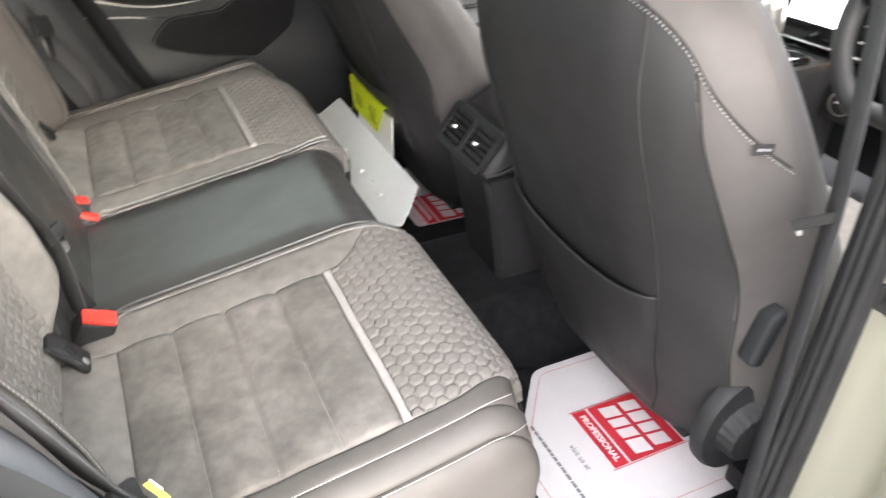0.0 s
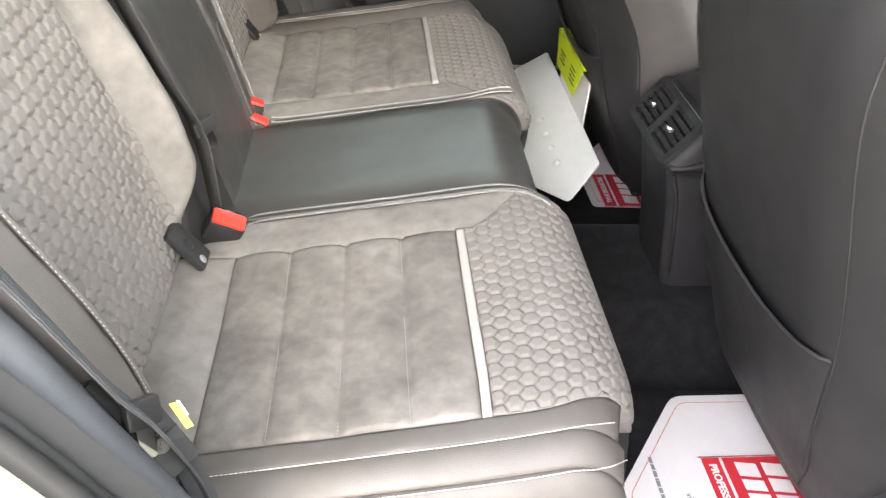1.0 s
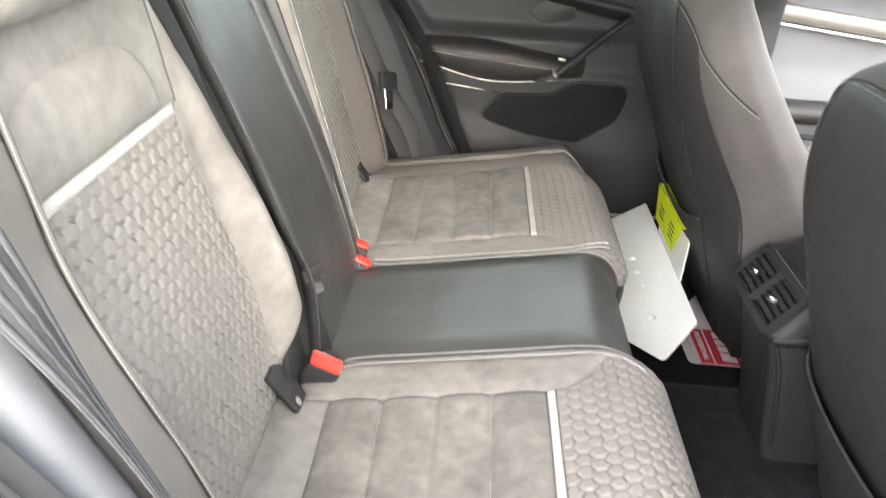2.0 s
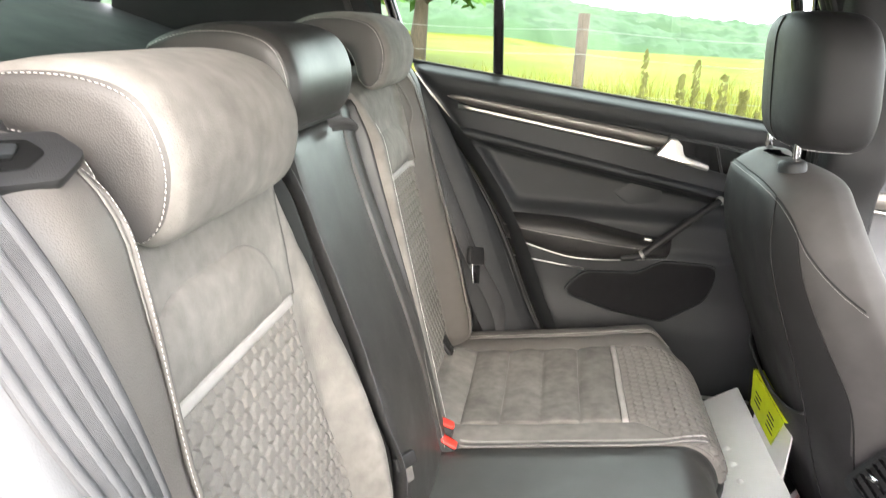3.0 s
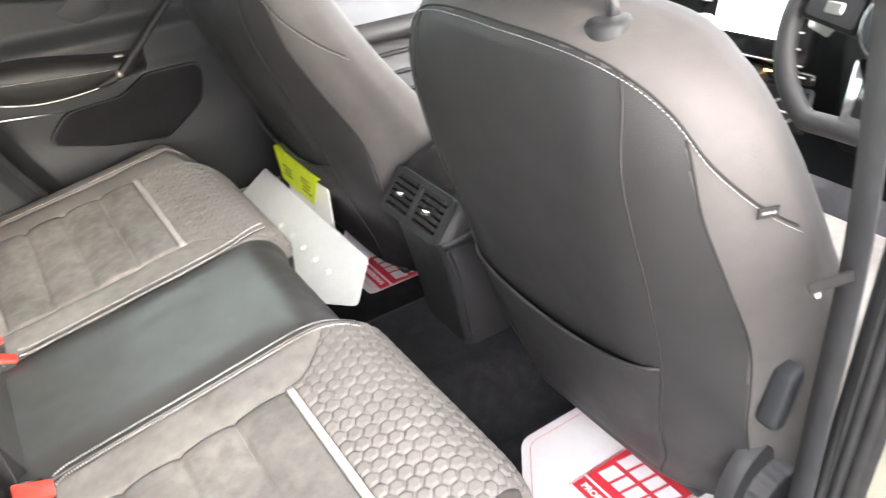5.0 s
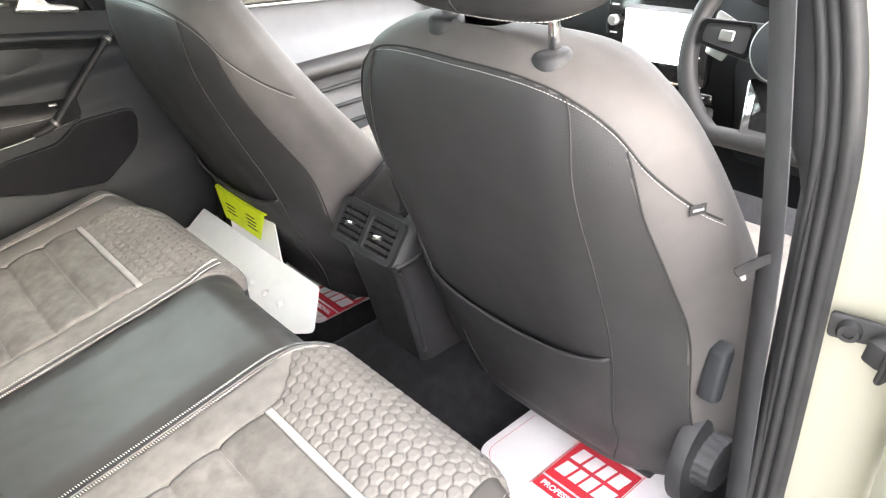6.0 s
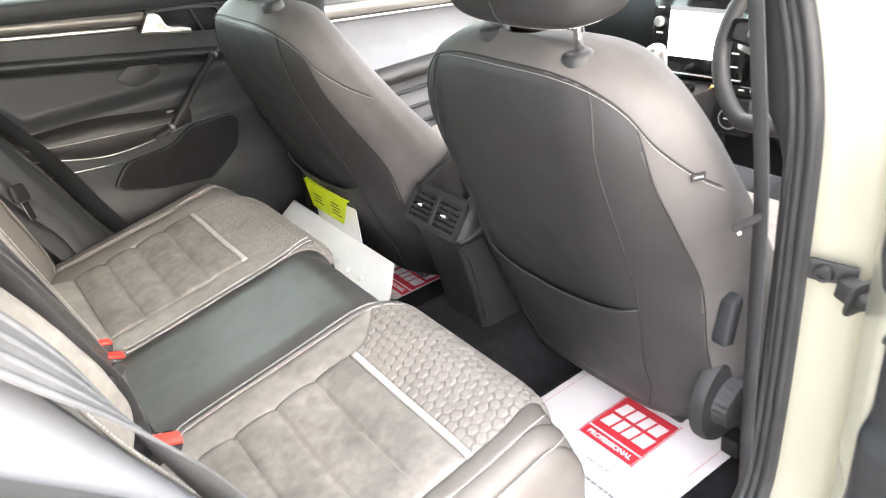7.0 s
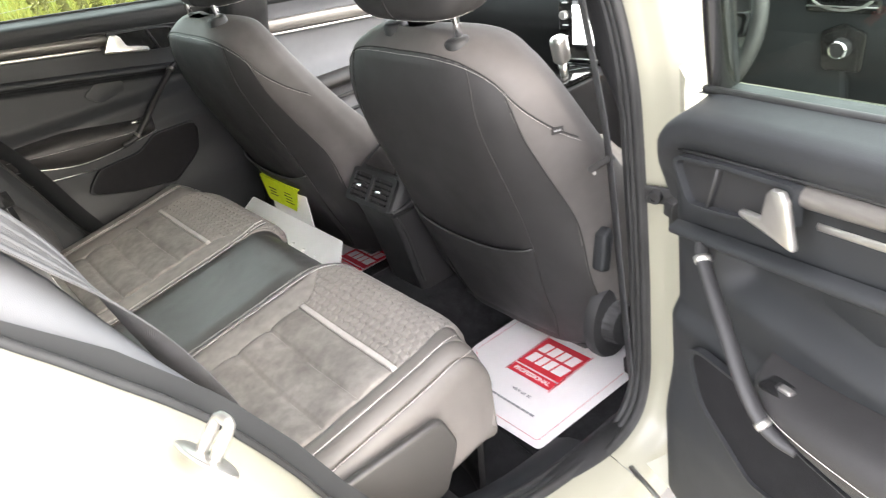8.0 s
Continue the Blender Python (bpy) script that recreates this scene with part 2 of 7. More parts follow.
THREAD_DULL = material("grey_thread", (0.26, 0.245, 0.23), 0.8, vary=0.1, vary_scale=300)
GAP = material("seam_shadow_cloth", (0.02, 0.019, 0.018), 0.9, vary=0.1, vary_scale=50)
PLASTIC = material("black_plastic", (0.020, 0.020, 0.0205), 0.52, spec=0.38, vary=0.1, vary_scale=12, bump=0.3, bump_scale=1200, bump_kind="grain", rough_vary=0.05)
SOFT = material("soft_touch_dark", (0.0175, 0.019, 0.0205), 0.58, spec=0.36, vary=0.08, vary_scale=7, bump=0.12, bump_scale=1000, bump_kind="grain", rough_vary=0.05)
# Front door lining, paler than the rear: windscreen light painted into it.
LINING_LIT = material("windscreen_lit_lining", (0.112, 0.115, 0.124), 0.62, spec=0.4, vary=0.08, vary_scale=7, bump=0.15, bump_scale=1000, bump_kind="grain", rough_vary=0.05)
# Black trim raised to grey: daylight on the open side put into its colour.
TRIM_DAYLIT = material("daylit_grained_trim", (0.080, 0.083, 0.090), 0.62, spec=0.4, vary=0.08, vary_scale=7, bump=0.15, bump_scale=1000, bump_kind="grain", rough_vary=0.05)
GLOSSBLACK = material("gloss_black", (0.01, 0.01, 0.01), 0.12, coat=0.5, vary=0.1, vary_scale=20)
RUBBER = material("black_rubber", (0.02, 0.02, 0.02), 0.6, vary=0.2, vary_scale=18, bump=0.2, bump_scale=500, rough_vary=0.08)
CARPET = material("black_carpet", (0.014, 0.014, 0.015), 0.95, sheen=0.2, spec=0.1, vary=0.3, vary_scale=40, second_scale=400, second_amount=0.8, bump=0.9, bump_scale=700)
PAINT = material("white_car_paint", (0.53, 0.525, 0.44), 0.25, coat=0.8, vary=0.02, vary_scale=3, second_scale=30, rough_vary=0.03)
# Body white darkened and yellowed; the jamb's shade is in this colour.
JAMB = material("shaded_white_jamb_paint", (0.275, 0.267, 0.21), 0.35, coat=0.4, vary=0.03, vary_scale=3, second_scale=30, rough_vary=0.04)
CHROME = material("chrome", (0.8, 0.8, 0.8), 0.1, metal=1.0, vary=0.04, vary_scale=60)
SATIN = material("satin_silver", (0.52, 0.51, 0.48), 0.34, metal=0.9, vary=0.05, vary_scale=60, rough_vary=0.05)
DECOR = material("brushed_grey_decor", (0.165, 0.155, 0.142), 0.44, metal=0.5, vary=0.08, vary_scale=30, stretch=(1, 8, 8), rough_vary=0.06)
RED = material("red_buckle_plastic", (0.75, 0.045, 0.03), 0.35, vary=0.05, vary_scale=80)
YELLOW = material("yellow_green_card", (0.62, 0.72, 0.01), 0.55, vary=0.05, vary_scale=40, bump=0.1, bump_scale=500)
INK = material("dark_ink", (0.06, 0.07, 0.01), 0.7, vary=0.1, vary_scale=200)
CARD = material("white_card", (0.90, 0.89, 0.87), 0.45, vary=0.03, vary_scale=9, bump=0.15, bump_scale=60)
PAPER = material("white_mat_paper", (0.80, 0.77, 0.77), 0.75, vary=0.03, vary_scale=8, bump=0.4, bump_scale=35)
PRINT_RED = material("print_red", (0.62, 0.03, 0.05), 0.6, vary=0.06, vary_scale=60)
PRINT_WHITE = material("print_white", (0.85, 0.80, 0.80), 0.6, vary=0.03, vary_scale=60)
PRINT_GREY = material("print_grey", (0.28, 0.28, 0.29), 0.7, vary=0.05, vary_scale=60)
BELT = material("belt_webbing", (0.058, 0.058, 0.060), 0.65, spec=0.3, vary=0.1, vary_scale=40, bump=0.4, bump_scale=700, bump_kind="weave")
BELTRIB = material("belt_webbing_rib", (0.072, 0.073, 0.076), 0.6, spec=0.3, vary=0.1, vary_scale=40, bump=0.4, bump_scale=700, bump_kind="weave")
HEADLINE = material("black_headlining", (0.012, 0.012, 0.013), 0.95, spec=0.1, vary=0.15, vary_scale=30, bump=0.5, bump_scale=900)
YTAG = material("yellow_tag", (0.8, 0.62, 0.05), 0.5, vary=0.05, vary_scale=60)


def glass_mat(name, tint, rough=0.0):
    mat = bpy.data.materials.new(name)
    mat.use_nodes = True
    nt = mat.node_tree
    out = nt.nodes["Material Output"]
    nt.nodes.remove(nt.nodes["Principled BSDF"])
    tr, gl, mx, fr = (nt.nodes.new("ShaderNode" + k) for k in ("BsdfTransparent", "BsdfGlossy", "MixShader", "Fresnel"))
    tr.inputs[0].default_value = (*tint, 1)
    gl.inputs["Roughness"].default_value = rough
    fr.inputs[0].default_value = 1.45
    nt.links.new(fr.outputs[0], mx.inputs[0])
    nt.links.new(tr.outputs[0], mx.inputs[1])
    nt.links.new(gl.outputs[0], mx.inputs[2])
    nt.links.new(mx.outputs[0], out.inputs[0])
    return mat


GLASS = glass_mat("green_window_glass", (0.63, 0.75, 0.67))
CLEAR = glass_mat("clear_windscreen_glass", (0.90, 0.94, 0.92))


def emitter(name, color, strength):
    mat = bpy.data.materials.new(name)
    mat.use_nodes = True
    b = mat.node_tree.nodes["Principled BSDF"]
    b.inputs["Base Color"].default_value = (*[c * 0.2 for c in color], 1)
    b.inputs["Roughness"].default_value = 0.2
    b.inputs["Emission Color"].default_value = (*color, 1)
    b.inputs["Emission Strength"].default_value = strength
    return mat


SCREEN = emitter("lit_screen", (0.95, 0.93, 0.90), 1.0)
AMBER = emitter("amber_lamp", (1.0, 0.45, 0.05), 1.5)

# ---- car body ----
def opening(n=150):
    """The rear door opening, as a closed line in x and z, going round from the sill forwards."""
    c = [(0.28, 0.490), (0.40, 0.432), (0.53, 0.408), (0.645, 0.412), (0.695, 0.470), (0.708, 0.60), (0.712, 0.80), (0.708, 1.00), (0.690, 1.20), (0.630, 1.35), (0.45, 1.412),
         (0.15, 1.42), (-0.10, 1.395), (-0.225, 1.33), (-0.215, 1.24), (-0.155, 1.14), (-0.080, 1.055), (-0.010, 0.980), (0.064, 0.876), (0.120, 0.768), (0.165, 0.660), (0.215, 0.565)]
    return curve([(x, z, 0) for x, z in c], n, closed=True)


LOOP = opening()


def arch_x(z):
    """The rear edge of the door opening, over the wheel arch."""
    return float(np.interp(z, (0.41, 0.45, 0.50, 0.565, 0.66, 0.768, 0.876, 0.98, 1.055, 1.14, 1.24), (0.52, 0.36, 0.27, 0.215, 0.165, 0.12, 0.064, -0.01, -0.08, -0.155, -0.215)))


def lean(z):
    """How far the car's side leans inwards with height."""
    return 0.10 * ss(0.95, 1.45, z) ** 1.2


def arch_shift(side, x, z):
    """The open side's arch lies a little further back than the far one."""
    return 0.030 * ss(0.46, 0.58, z) * ss(1.18, 0.95, z) * ss(0.50, 0.30, x) if side < 0 else 0.0


def ring(side, profile, n=150, keep=None):
    """A band round the door opening: profile of (out, y) pairs, out from the opening's line, y from the car's middle."""
    m = len(profile)
    verts, faces = [], []
    for i in range(n):
        p, a, b = LOOP[i], LOOP[i - 1], LOOP[(i + 1) % n]
        t = (b - a).normalized()
        o = V(t.y, -t.x)
        for out, y in profile:
            z = p.y + o.y * out
            verts.append(V(p.x + o.x * out - arch_shift(side, p.x, p.y), side * (y - lean(z)), z))
    for i in range(n):
        if keep and not (keep(LOOP[i]) and keep(LOOP[(i + 1) % n])):
            continue
        for j in range(m - 1):
            q = (i * m + j, i * m + j + 1, ((i + 1) % n) * m + j + 1, ((i + 1) % n) * m + j)
            faces.append(q if side < 0 else q[::-1])
    used = sorted({k for q in faces for k in q})
    back = {k: i for i, k in enumerate(used)}
    verts, faces = [verts[k] for k in used], [tuple(back[k] for k in q) for q in faces]
    return verts, faces


def arc(cx, cy, r, a0, a1, n=7):
    return [(cx + r * math.cos(radians(lerp(a0, a1, k / (n - 1)))), cy + r * math.sin(radians(lerp(a0, a1, k / (n - 1))))) for k in range(n)]


body = thing("hatchback", "white hatchback body shell with black trim and rubber door seals", "car")
back = lambda p: p.x < 0.60
fore = lambda p: p.x > 0.585
for side in (-1, 1):
    mesh_ob("opening_trim", *ring(side, [(0.125, 0.535), (0.100, 0.542), (0.070, 0.556), (0.042, 0.580), (0.022, 0.610), (0.014, 0.632), (0.012, 0.650)] if side < 0 else [(-0.045, 0.630), (-0.030, 0.645), (-0.015, 0.672), (-0.004, 0.700), (0.004, 0.735), (0.004, 0.765)], keep=back), SOFT, body, "dark grey inner trim round the door opening")
    mesh_ob("opening_trim", *ring(side, [(0.050, 0.640), (0.030, 0.646), (0.016, 0.656), (0.012, 0.664)], keep=fore), PLASTIC, body, "black pillar edge trim")
    for keep, dy in ((back, 0.0), (fore, 0.010)):
        k = 0.8 if dy else 1.0
        mesh_ob("door_seal", *ring(side, [(0.016, 0.642 + dy * 1.6)] + [(o, y + dy * 1.2) for o, y in arc(0.012, 0.652, 0.0075 * k, 250, 110, 9)] + [(0.010, 0.660 + dy)], keep=keep), RUBBER, body, "black rubber door seal")
        mesh_ob("door_seal", *ring(side, [(0.012, 0.658 + dy)] + [(o, y + dy) for o, y in arc(0.009, 0.667, 0.006, 250, 110, 7)] + [(0.008, 0.674 + dy)], keep=keep), RUBBER, body, "black rubber door seal")
        mesh_ob("door_seal", *ring(side, [(0.010, 0.672 + dy)] + [(o, y + dy) for o, y in arc(0.006, 0.682, 0.008, 250, 110, 8)] + [(0.004, 0.694 + dy)], keep=keep), RUBBER, body, "black rubber door seal")
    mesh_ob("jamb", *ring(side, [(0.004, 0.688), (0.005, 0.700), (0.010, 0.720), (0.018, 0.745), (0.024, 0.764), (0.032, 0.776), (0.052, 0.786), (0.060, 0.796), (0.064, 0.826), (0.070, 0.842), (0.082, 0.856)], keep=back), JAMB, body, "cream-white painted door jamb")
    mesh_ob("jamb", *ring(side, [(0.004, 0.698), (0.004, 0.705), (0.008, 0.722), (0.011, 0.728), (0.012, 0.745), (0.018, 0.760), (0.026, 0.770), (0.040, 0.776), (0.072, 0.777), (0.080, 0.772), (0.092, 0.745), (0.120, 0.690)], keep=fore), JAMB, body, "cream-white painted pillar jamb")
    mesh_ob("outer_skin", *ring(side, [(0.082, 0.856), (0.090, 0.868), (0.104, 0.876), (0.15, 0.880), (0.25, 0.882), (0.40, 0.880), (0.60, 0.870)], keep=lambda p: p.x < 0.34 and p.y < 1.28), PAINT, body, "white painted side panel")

# soft trim between the belts and the door seals, over either wheel arch
def arch_trim_x(z):
    return float(np.interp(z, (0.56, 0.60, 0.672, 0.787, 0.865, 0.924, 1.0, 1.05, 1.10, 1.20, 1.30), (0.190, 0.164, 0.130, 0.082, 0.052, 0.024, -0.010, -0.032, -0.062, -0.138, -0.215)))


for side in (-1, 1):
    def arch_trim(u, q):
        z = lerp(0.57, 1.28, u)
        t = 1.25 * q - 0.25
        if t < 0:
            return V(arch_trim_x(z) + 0.35 * t, side * (0.626 + 0.10 * t), z)
        x = lerp(arch_trim_x(z), arch_x(z) - 0.006 - arch_shift(side, 0.1, z), t)
        return V(x + 0.012 * math.sin(math.pi * t), side * (0.626 + 0.034 * t + 0.006 * math.sin(math.pi * t) - lean(z) * 0.8), z)
    v, f = grid(arch_trim, 50, 16)
    # Near side takes the daylight-toned grey, the far twin stays dark.
    mesh_ob("arch_trim", v, f, TRIM_DAYLIT if side < 0 else SOFT, body, "dark grained trim over the wheel arch")

# floor pan with tunnel and sills
def floor_z(x, y):
    a = abs(y)
    z = 0.305 + 0.115 * ss(0.175, 0.105, a)
    z += 0.06 * ss(0.60, 0.665, a)
    return z


floor = tagged(new("floor"), "black carpeted car floor with a central tunnel", "floor", kind="structure")
v, f = grid(lambda u, q: V(lerp(0.30, 2.0, u), lerp(-0.675, 0.675, q), floor_z(lerp(0.30, 2.0, u), lerp(-0.675, 0.675, q))), 60, 90)
mesh_ob("carpet", v, f, CARPET, floor)
v, f = grid(lambda u, q: V(lerp(0.34, -1.2, u), lerp(-0.675, 0.675, q), 0.40 + 0.02 * u), 10, 20)
mesh_ob("boot_floor", v, f, CARPET, floor)
v, f = grid(lambda u, q: V(0.335, lerp(-0.66, 0.66, q), lerp(0.30, 0.46, u)), 4, 10)
mesh_ob("heel_panel", v, f, CARPET, floor)
for side in (-1, 1):
    tube("sill_trim", [(x, side * 0.675, 0.385) for x in (0.30, 0.45, 0.60, 0.70)], 0.035, PLASTIC, floor, 12, flat=0.7, label="black plastic sill trim")

# roof, headlining, pillars and closing panels
v, f = grid(lambda u, q: V(lerp(-0.60, 1.20, u), lerp(-0.60, 0.60, q), 1.440 + 0.03 * math.sin(math.pi * u) - 0.03 * (2 * q - 1) ** 2), 24, 14)
mesh_ob("headlining", v, f, HEADLINE, body, "black headlining")
v, f = grid(lambda u, q: V(lerp(-0.64, 1.24, u), lerp(-0.70, 0.70, q), 1.480 + 0.03 * math.sin(math.pi * u) - 0.07 * (2 * q - 1) ** 4), 24, 18)
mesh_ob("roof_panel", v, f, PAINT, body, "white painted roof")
for side in (-1, 1):
    # inner quarter trim behind the rear door
    def quarter(u, q):
        x = lerp(-0.16, -0.80, u) + 0.12 * q * u
        z = lerp(1.02, 1.43, q)
        return V(x - 0.02 * q, side * (0.655 - 0.10 * ss(1.0, 1.45, z) - 0.015 * u), z)
    v, f = grid(quarter, 16, 12)
    mesh_ob("quarter_trim", v, f, PLASTIC, body, "black rear quarter trim")
    v, f = grid(lambda u, q: V(lerp(arch_x(lerp(0.40, 1.10, q)) - 0.004, -0.90, u), side * (0.668 - 0.03 * u), lerp(0.40, 1.10, q)), 8, 24)
    mesh_ob("wheel_arch_trim", v, f, SOFT, body)
    # B pillar inner trim with its belt slot
    def pillar_trim(u, q):
        z = lerp(0.36, 1.44, u)
        i = q * 8
        x = float(np.interp(i, range(9), (0.716, 0.719, 0.726, 0.742, 0.770, 0.800, 0.826, 0.842, 0.850)))
        y = float(np.interp(i, range(9), (0.668, 0.660, 0.654, 0.650, 0.648, 0.648, 0.650, 0.656, 0.668)))
        bulge = float(np.interp(i, range(9), (0.0, 0.5, 0.9, 1, 1, 1, 1, 0.9, 0.4)))
        return V(x - 0.05 * ss(1.05, 1.44, z), side * (y - lean(z) - 0.036 * bulge * ss(0.94, 1.03, z)), z)
    v, f = grid(pillar_trim, 40, 17)
    mesh_ob("pillar_trim", v, f, PLASTIC, body, "dark grey pillar trim")
    # A pillar, front bulkhead side and front footwell side
    v, f = grid(lambda u, q: V(lerp(0.73, 2.05, u), side * 0.70, lerp(0.30, 0.62, q)), 6, 4)
    mesh_ob("footwell_side", v, f, CARPET, body)
    tube("windscreen_pillar", [(1.85, side * 0.70, 0.98), (1.55, side * 0.66, 1.22), (1.20, side * 0.60, 1.42)], 0.045, SOFT, body, 10, label="black windscreen pillar")
    tube("roof_rail", [(1.20, side * 0.60, 1.42), (0.7, side * 0.60, 1.455), (0.0, side * 0.60, 1.45), (-0.62, side * 0.57, 1.42)], 0.035, HEADLINE, body, 10)
    v, f = grid(lambda u, q: V(lerp(1.22, -0.60, u), side * (0.62 + 0.08 * math.sin(math.pi * 0.5 * q)), 1.405 + 0.03 * math.cos(math.pi * 0.5 * q)), 20, 6)
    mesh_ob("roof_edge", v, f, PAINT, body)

# tail: parcel shelf, tailgate, rear screen
shelf = thing("parcel_shelf", "black rear parcel shelf behind the backrests", "shelf")
v, f = grid(lambda u, q: V(lerp(-0.20, -0.77, u), lerp(-0.60, 0.60, q), 1.085 + 0.168 * u + 0.012 * math.sin(math.pi * q)), 12, 16)
mesh_ob("board", v, f, SOFT, shelf)
tube("front_roll", [(-0.205, y, 1.088) for y in (-0.60, -0.2, 0.2, 0.60)], 0.014, SOFT, shelf, 10)
tail = thing("tailgate", "black-lined tailgate with a heated rear screen", "tailgate")
v, f = grid(lambda u, q: V(-0.760 - 0.03 * u, lerp(-0.64, 0.64, q), lerp(0.40, 1.250, u)), 8, 10)
mesh_ob("inner_lining", v, f, PLASTIC, tail)
out_l = round_poly([(-0.60, 0.0, 0.06), (0.60, 0.0, 0.06), (0.54, 0.24, 0.05), (-0.54, 0.24, 0.05)], 8)
hole = [(x, y) for x, y in out_l]


def screen_frame(bm_depth, grow):
    cx, cy = 0.0, 0.12
    return [(cx + (x - cx) * (1 + grow / 0.60), cy + (y - cy) * (1 + grow / 0.12)) for x, y in hole]


def plate_ring(inner, outer, m, depth):
    bm = bmesh.new()
    n = len(inner)
    rows = [[bm.verts.new(m @ V(x, y, z)) for x, y in pts] for pts, z in ((inner, 0), (outer, 0), (outer, depth), (inner, depth))]
    for k in range(4):
        a, b = rows[k], rows[(k + 1) % 4]
        for i in range(n):
            bm.faces.new((a[i], a[(i + 1) % n], b[(i + 1) % n], b[i]))
    return bm


TAIL = pose(-0.790, 0, 1.262, 0, 0, 0) @ Matrix(((0, 0.62, -0.78, 0), (1, 0, 0, 0), (0, 0.78, 0.62, 0), (0, 0, 0, 1)))
part("screen_surround", plate_ring(screen_frame(0, 0.0), screen_frame(0, 0.045), TAIL, 0.02), HEADLINE, tail, "black surround of the rear screen")
part("rear_screen", slab_bm(hole, 0.004, 0, m=TAIL @ pose(0, 0, -0.002)), GLASS, tail, "tinted rear screen").visible_shadow = False
for k in range(9):
    y = 0.02 + 0.025 * k
    w = 0.58 - 0.06 * y / 0.3
    tube("heater_wire", [TAIL @ V(-w, y, 0.004), TAIL @ V(w, y, 0.004)], 0.0007, DECOR, tail, 4)
screen_f = thing("windscreen", "clear laminated front windscreen", "windscreen")
v, f = grid(lambda u, q: V(lerp(1.98, 1.22, u), lerp(-0.66 + 0.08 * u, 0.66 - 0.08 * u, q), lerp(0.96, 1.415, u) + 0.03 * math.sin(math.pi * u)), 8, 8)
mesh_ob("pane", v, f, CLEAR, screen_f).visible_shadow = False

# door check strap and striker
check = thing("door_check", "black door check strap bolted to the white pillar", "door check")
mc = pose(0.712, -0.730, 0.837) @ Matrix(((0.25, 0, -0.968, 0), (-0.968, 0, -0.25, 0), (0, 1, 0, 0), (0, 0, 0, 1)))
part("bracket", slab_bm(round_poly([(-0.022, -0.014, 0.005), (0.030, -0.012, 0.004), (0.030, 0.012, 0.004), (-0.022, 0.014, 0.005)]), 0.006, 0.002, m=mc), RUBBER, check)
part("bolt", lathe([(0.0, 0.008), (0.005, 0.008), (0.005, 0.011), (0.009, 0.011), (0.011, 0.008), (0.011, 0.0)], 18, mc @ pose(-0.004, 0, 0.004)), PLASTIC, check)
mf = pose(0.703, -0.768, 0.824) @ V(-0.25, -0.95, -0.15).to_track_quat("Z", "Y").to_matrix().to_4x4()
part("flange", join_bm(slab_bm(round_poly([(-0.019, -0.022, 0.010), (0.019, -0.022, 0.010), (0.019, 0.022, 0.010), (-0.019, 0.022, 0.010)]), 0.006, 0.0025, m=mf), box_bm(0.022, 0.026, 0.020, 0.004, 2, mf @ pose(0, 0, -0.012))), RUBBER, check, "black rubber flange")
part("arm", join_bm(box_bm(0.013, 0.015, 0.13, 0.003, 1, mf @ pose(0, 0, 0.055)), box_bm(0.018, 0.020, 0.02, 0.004, 1, mf @ pose(0, 0, 0.008))), PLASTIC, check)
bell = [(0.755 + 0.006 * math.sin(k * 0.2), -0.800 - 0.0006 * k, 0.745 - 0.005 * k) for k in range(20)]
tube("cable_boot", bell, 0.016, RUBBER, check, 12, taper=lambda t: 0.82 + 0.18 * math.sin(t * 60), label="black ribbed rubber cable boot")
striker = thing("door_striker", "steel door latch striker on the white jamb", "striker")
ms = pose(0.000, -0.800, 0.918) @ V(0.78, 0.12, 0.61).to_track_quat("Z", "Y").to_matrix().to_4x4()
part("plate", lathe([(0.0, 0.004), (0.021, 0.004), (0.024, 0.002), (0.024, 0.0)], 28, ms @ Matrix.Diagonal((1.6, 0.95, 1, 1))), SATIN, striker)
hoop = [ms @ V(*q) for q in curve([(-0.010, 0.0, 0.0), (-0.010, 0.001, 0.028), (-0.006, 0.002, 0.035), (0.006, 0.002, 0.035), (0.010, 0.001, 0.028), (0.010, 0.0, 0.0)], 20)]
tube("loop", hoop, 0.0055, SATIN, striker, 8)


# ---- rear doors ----
def belt_z(x):
    return 1.155 - 0.107 * x


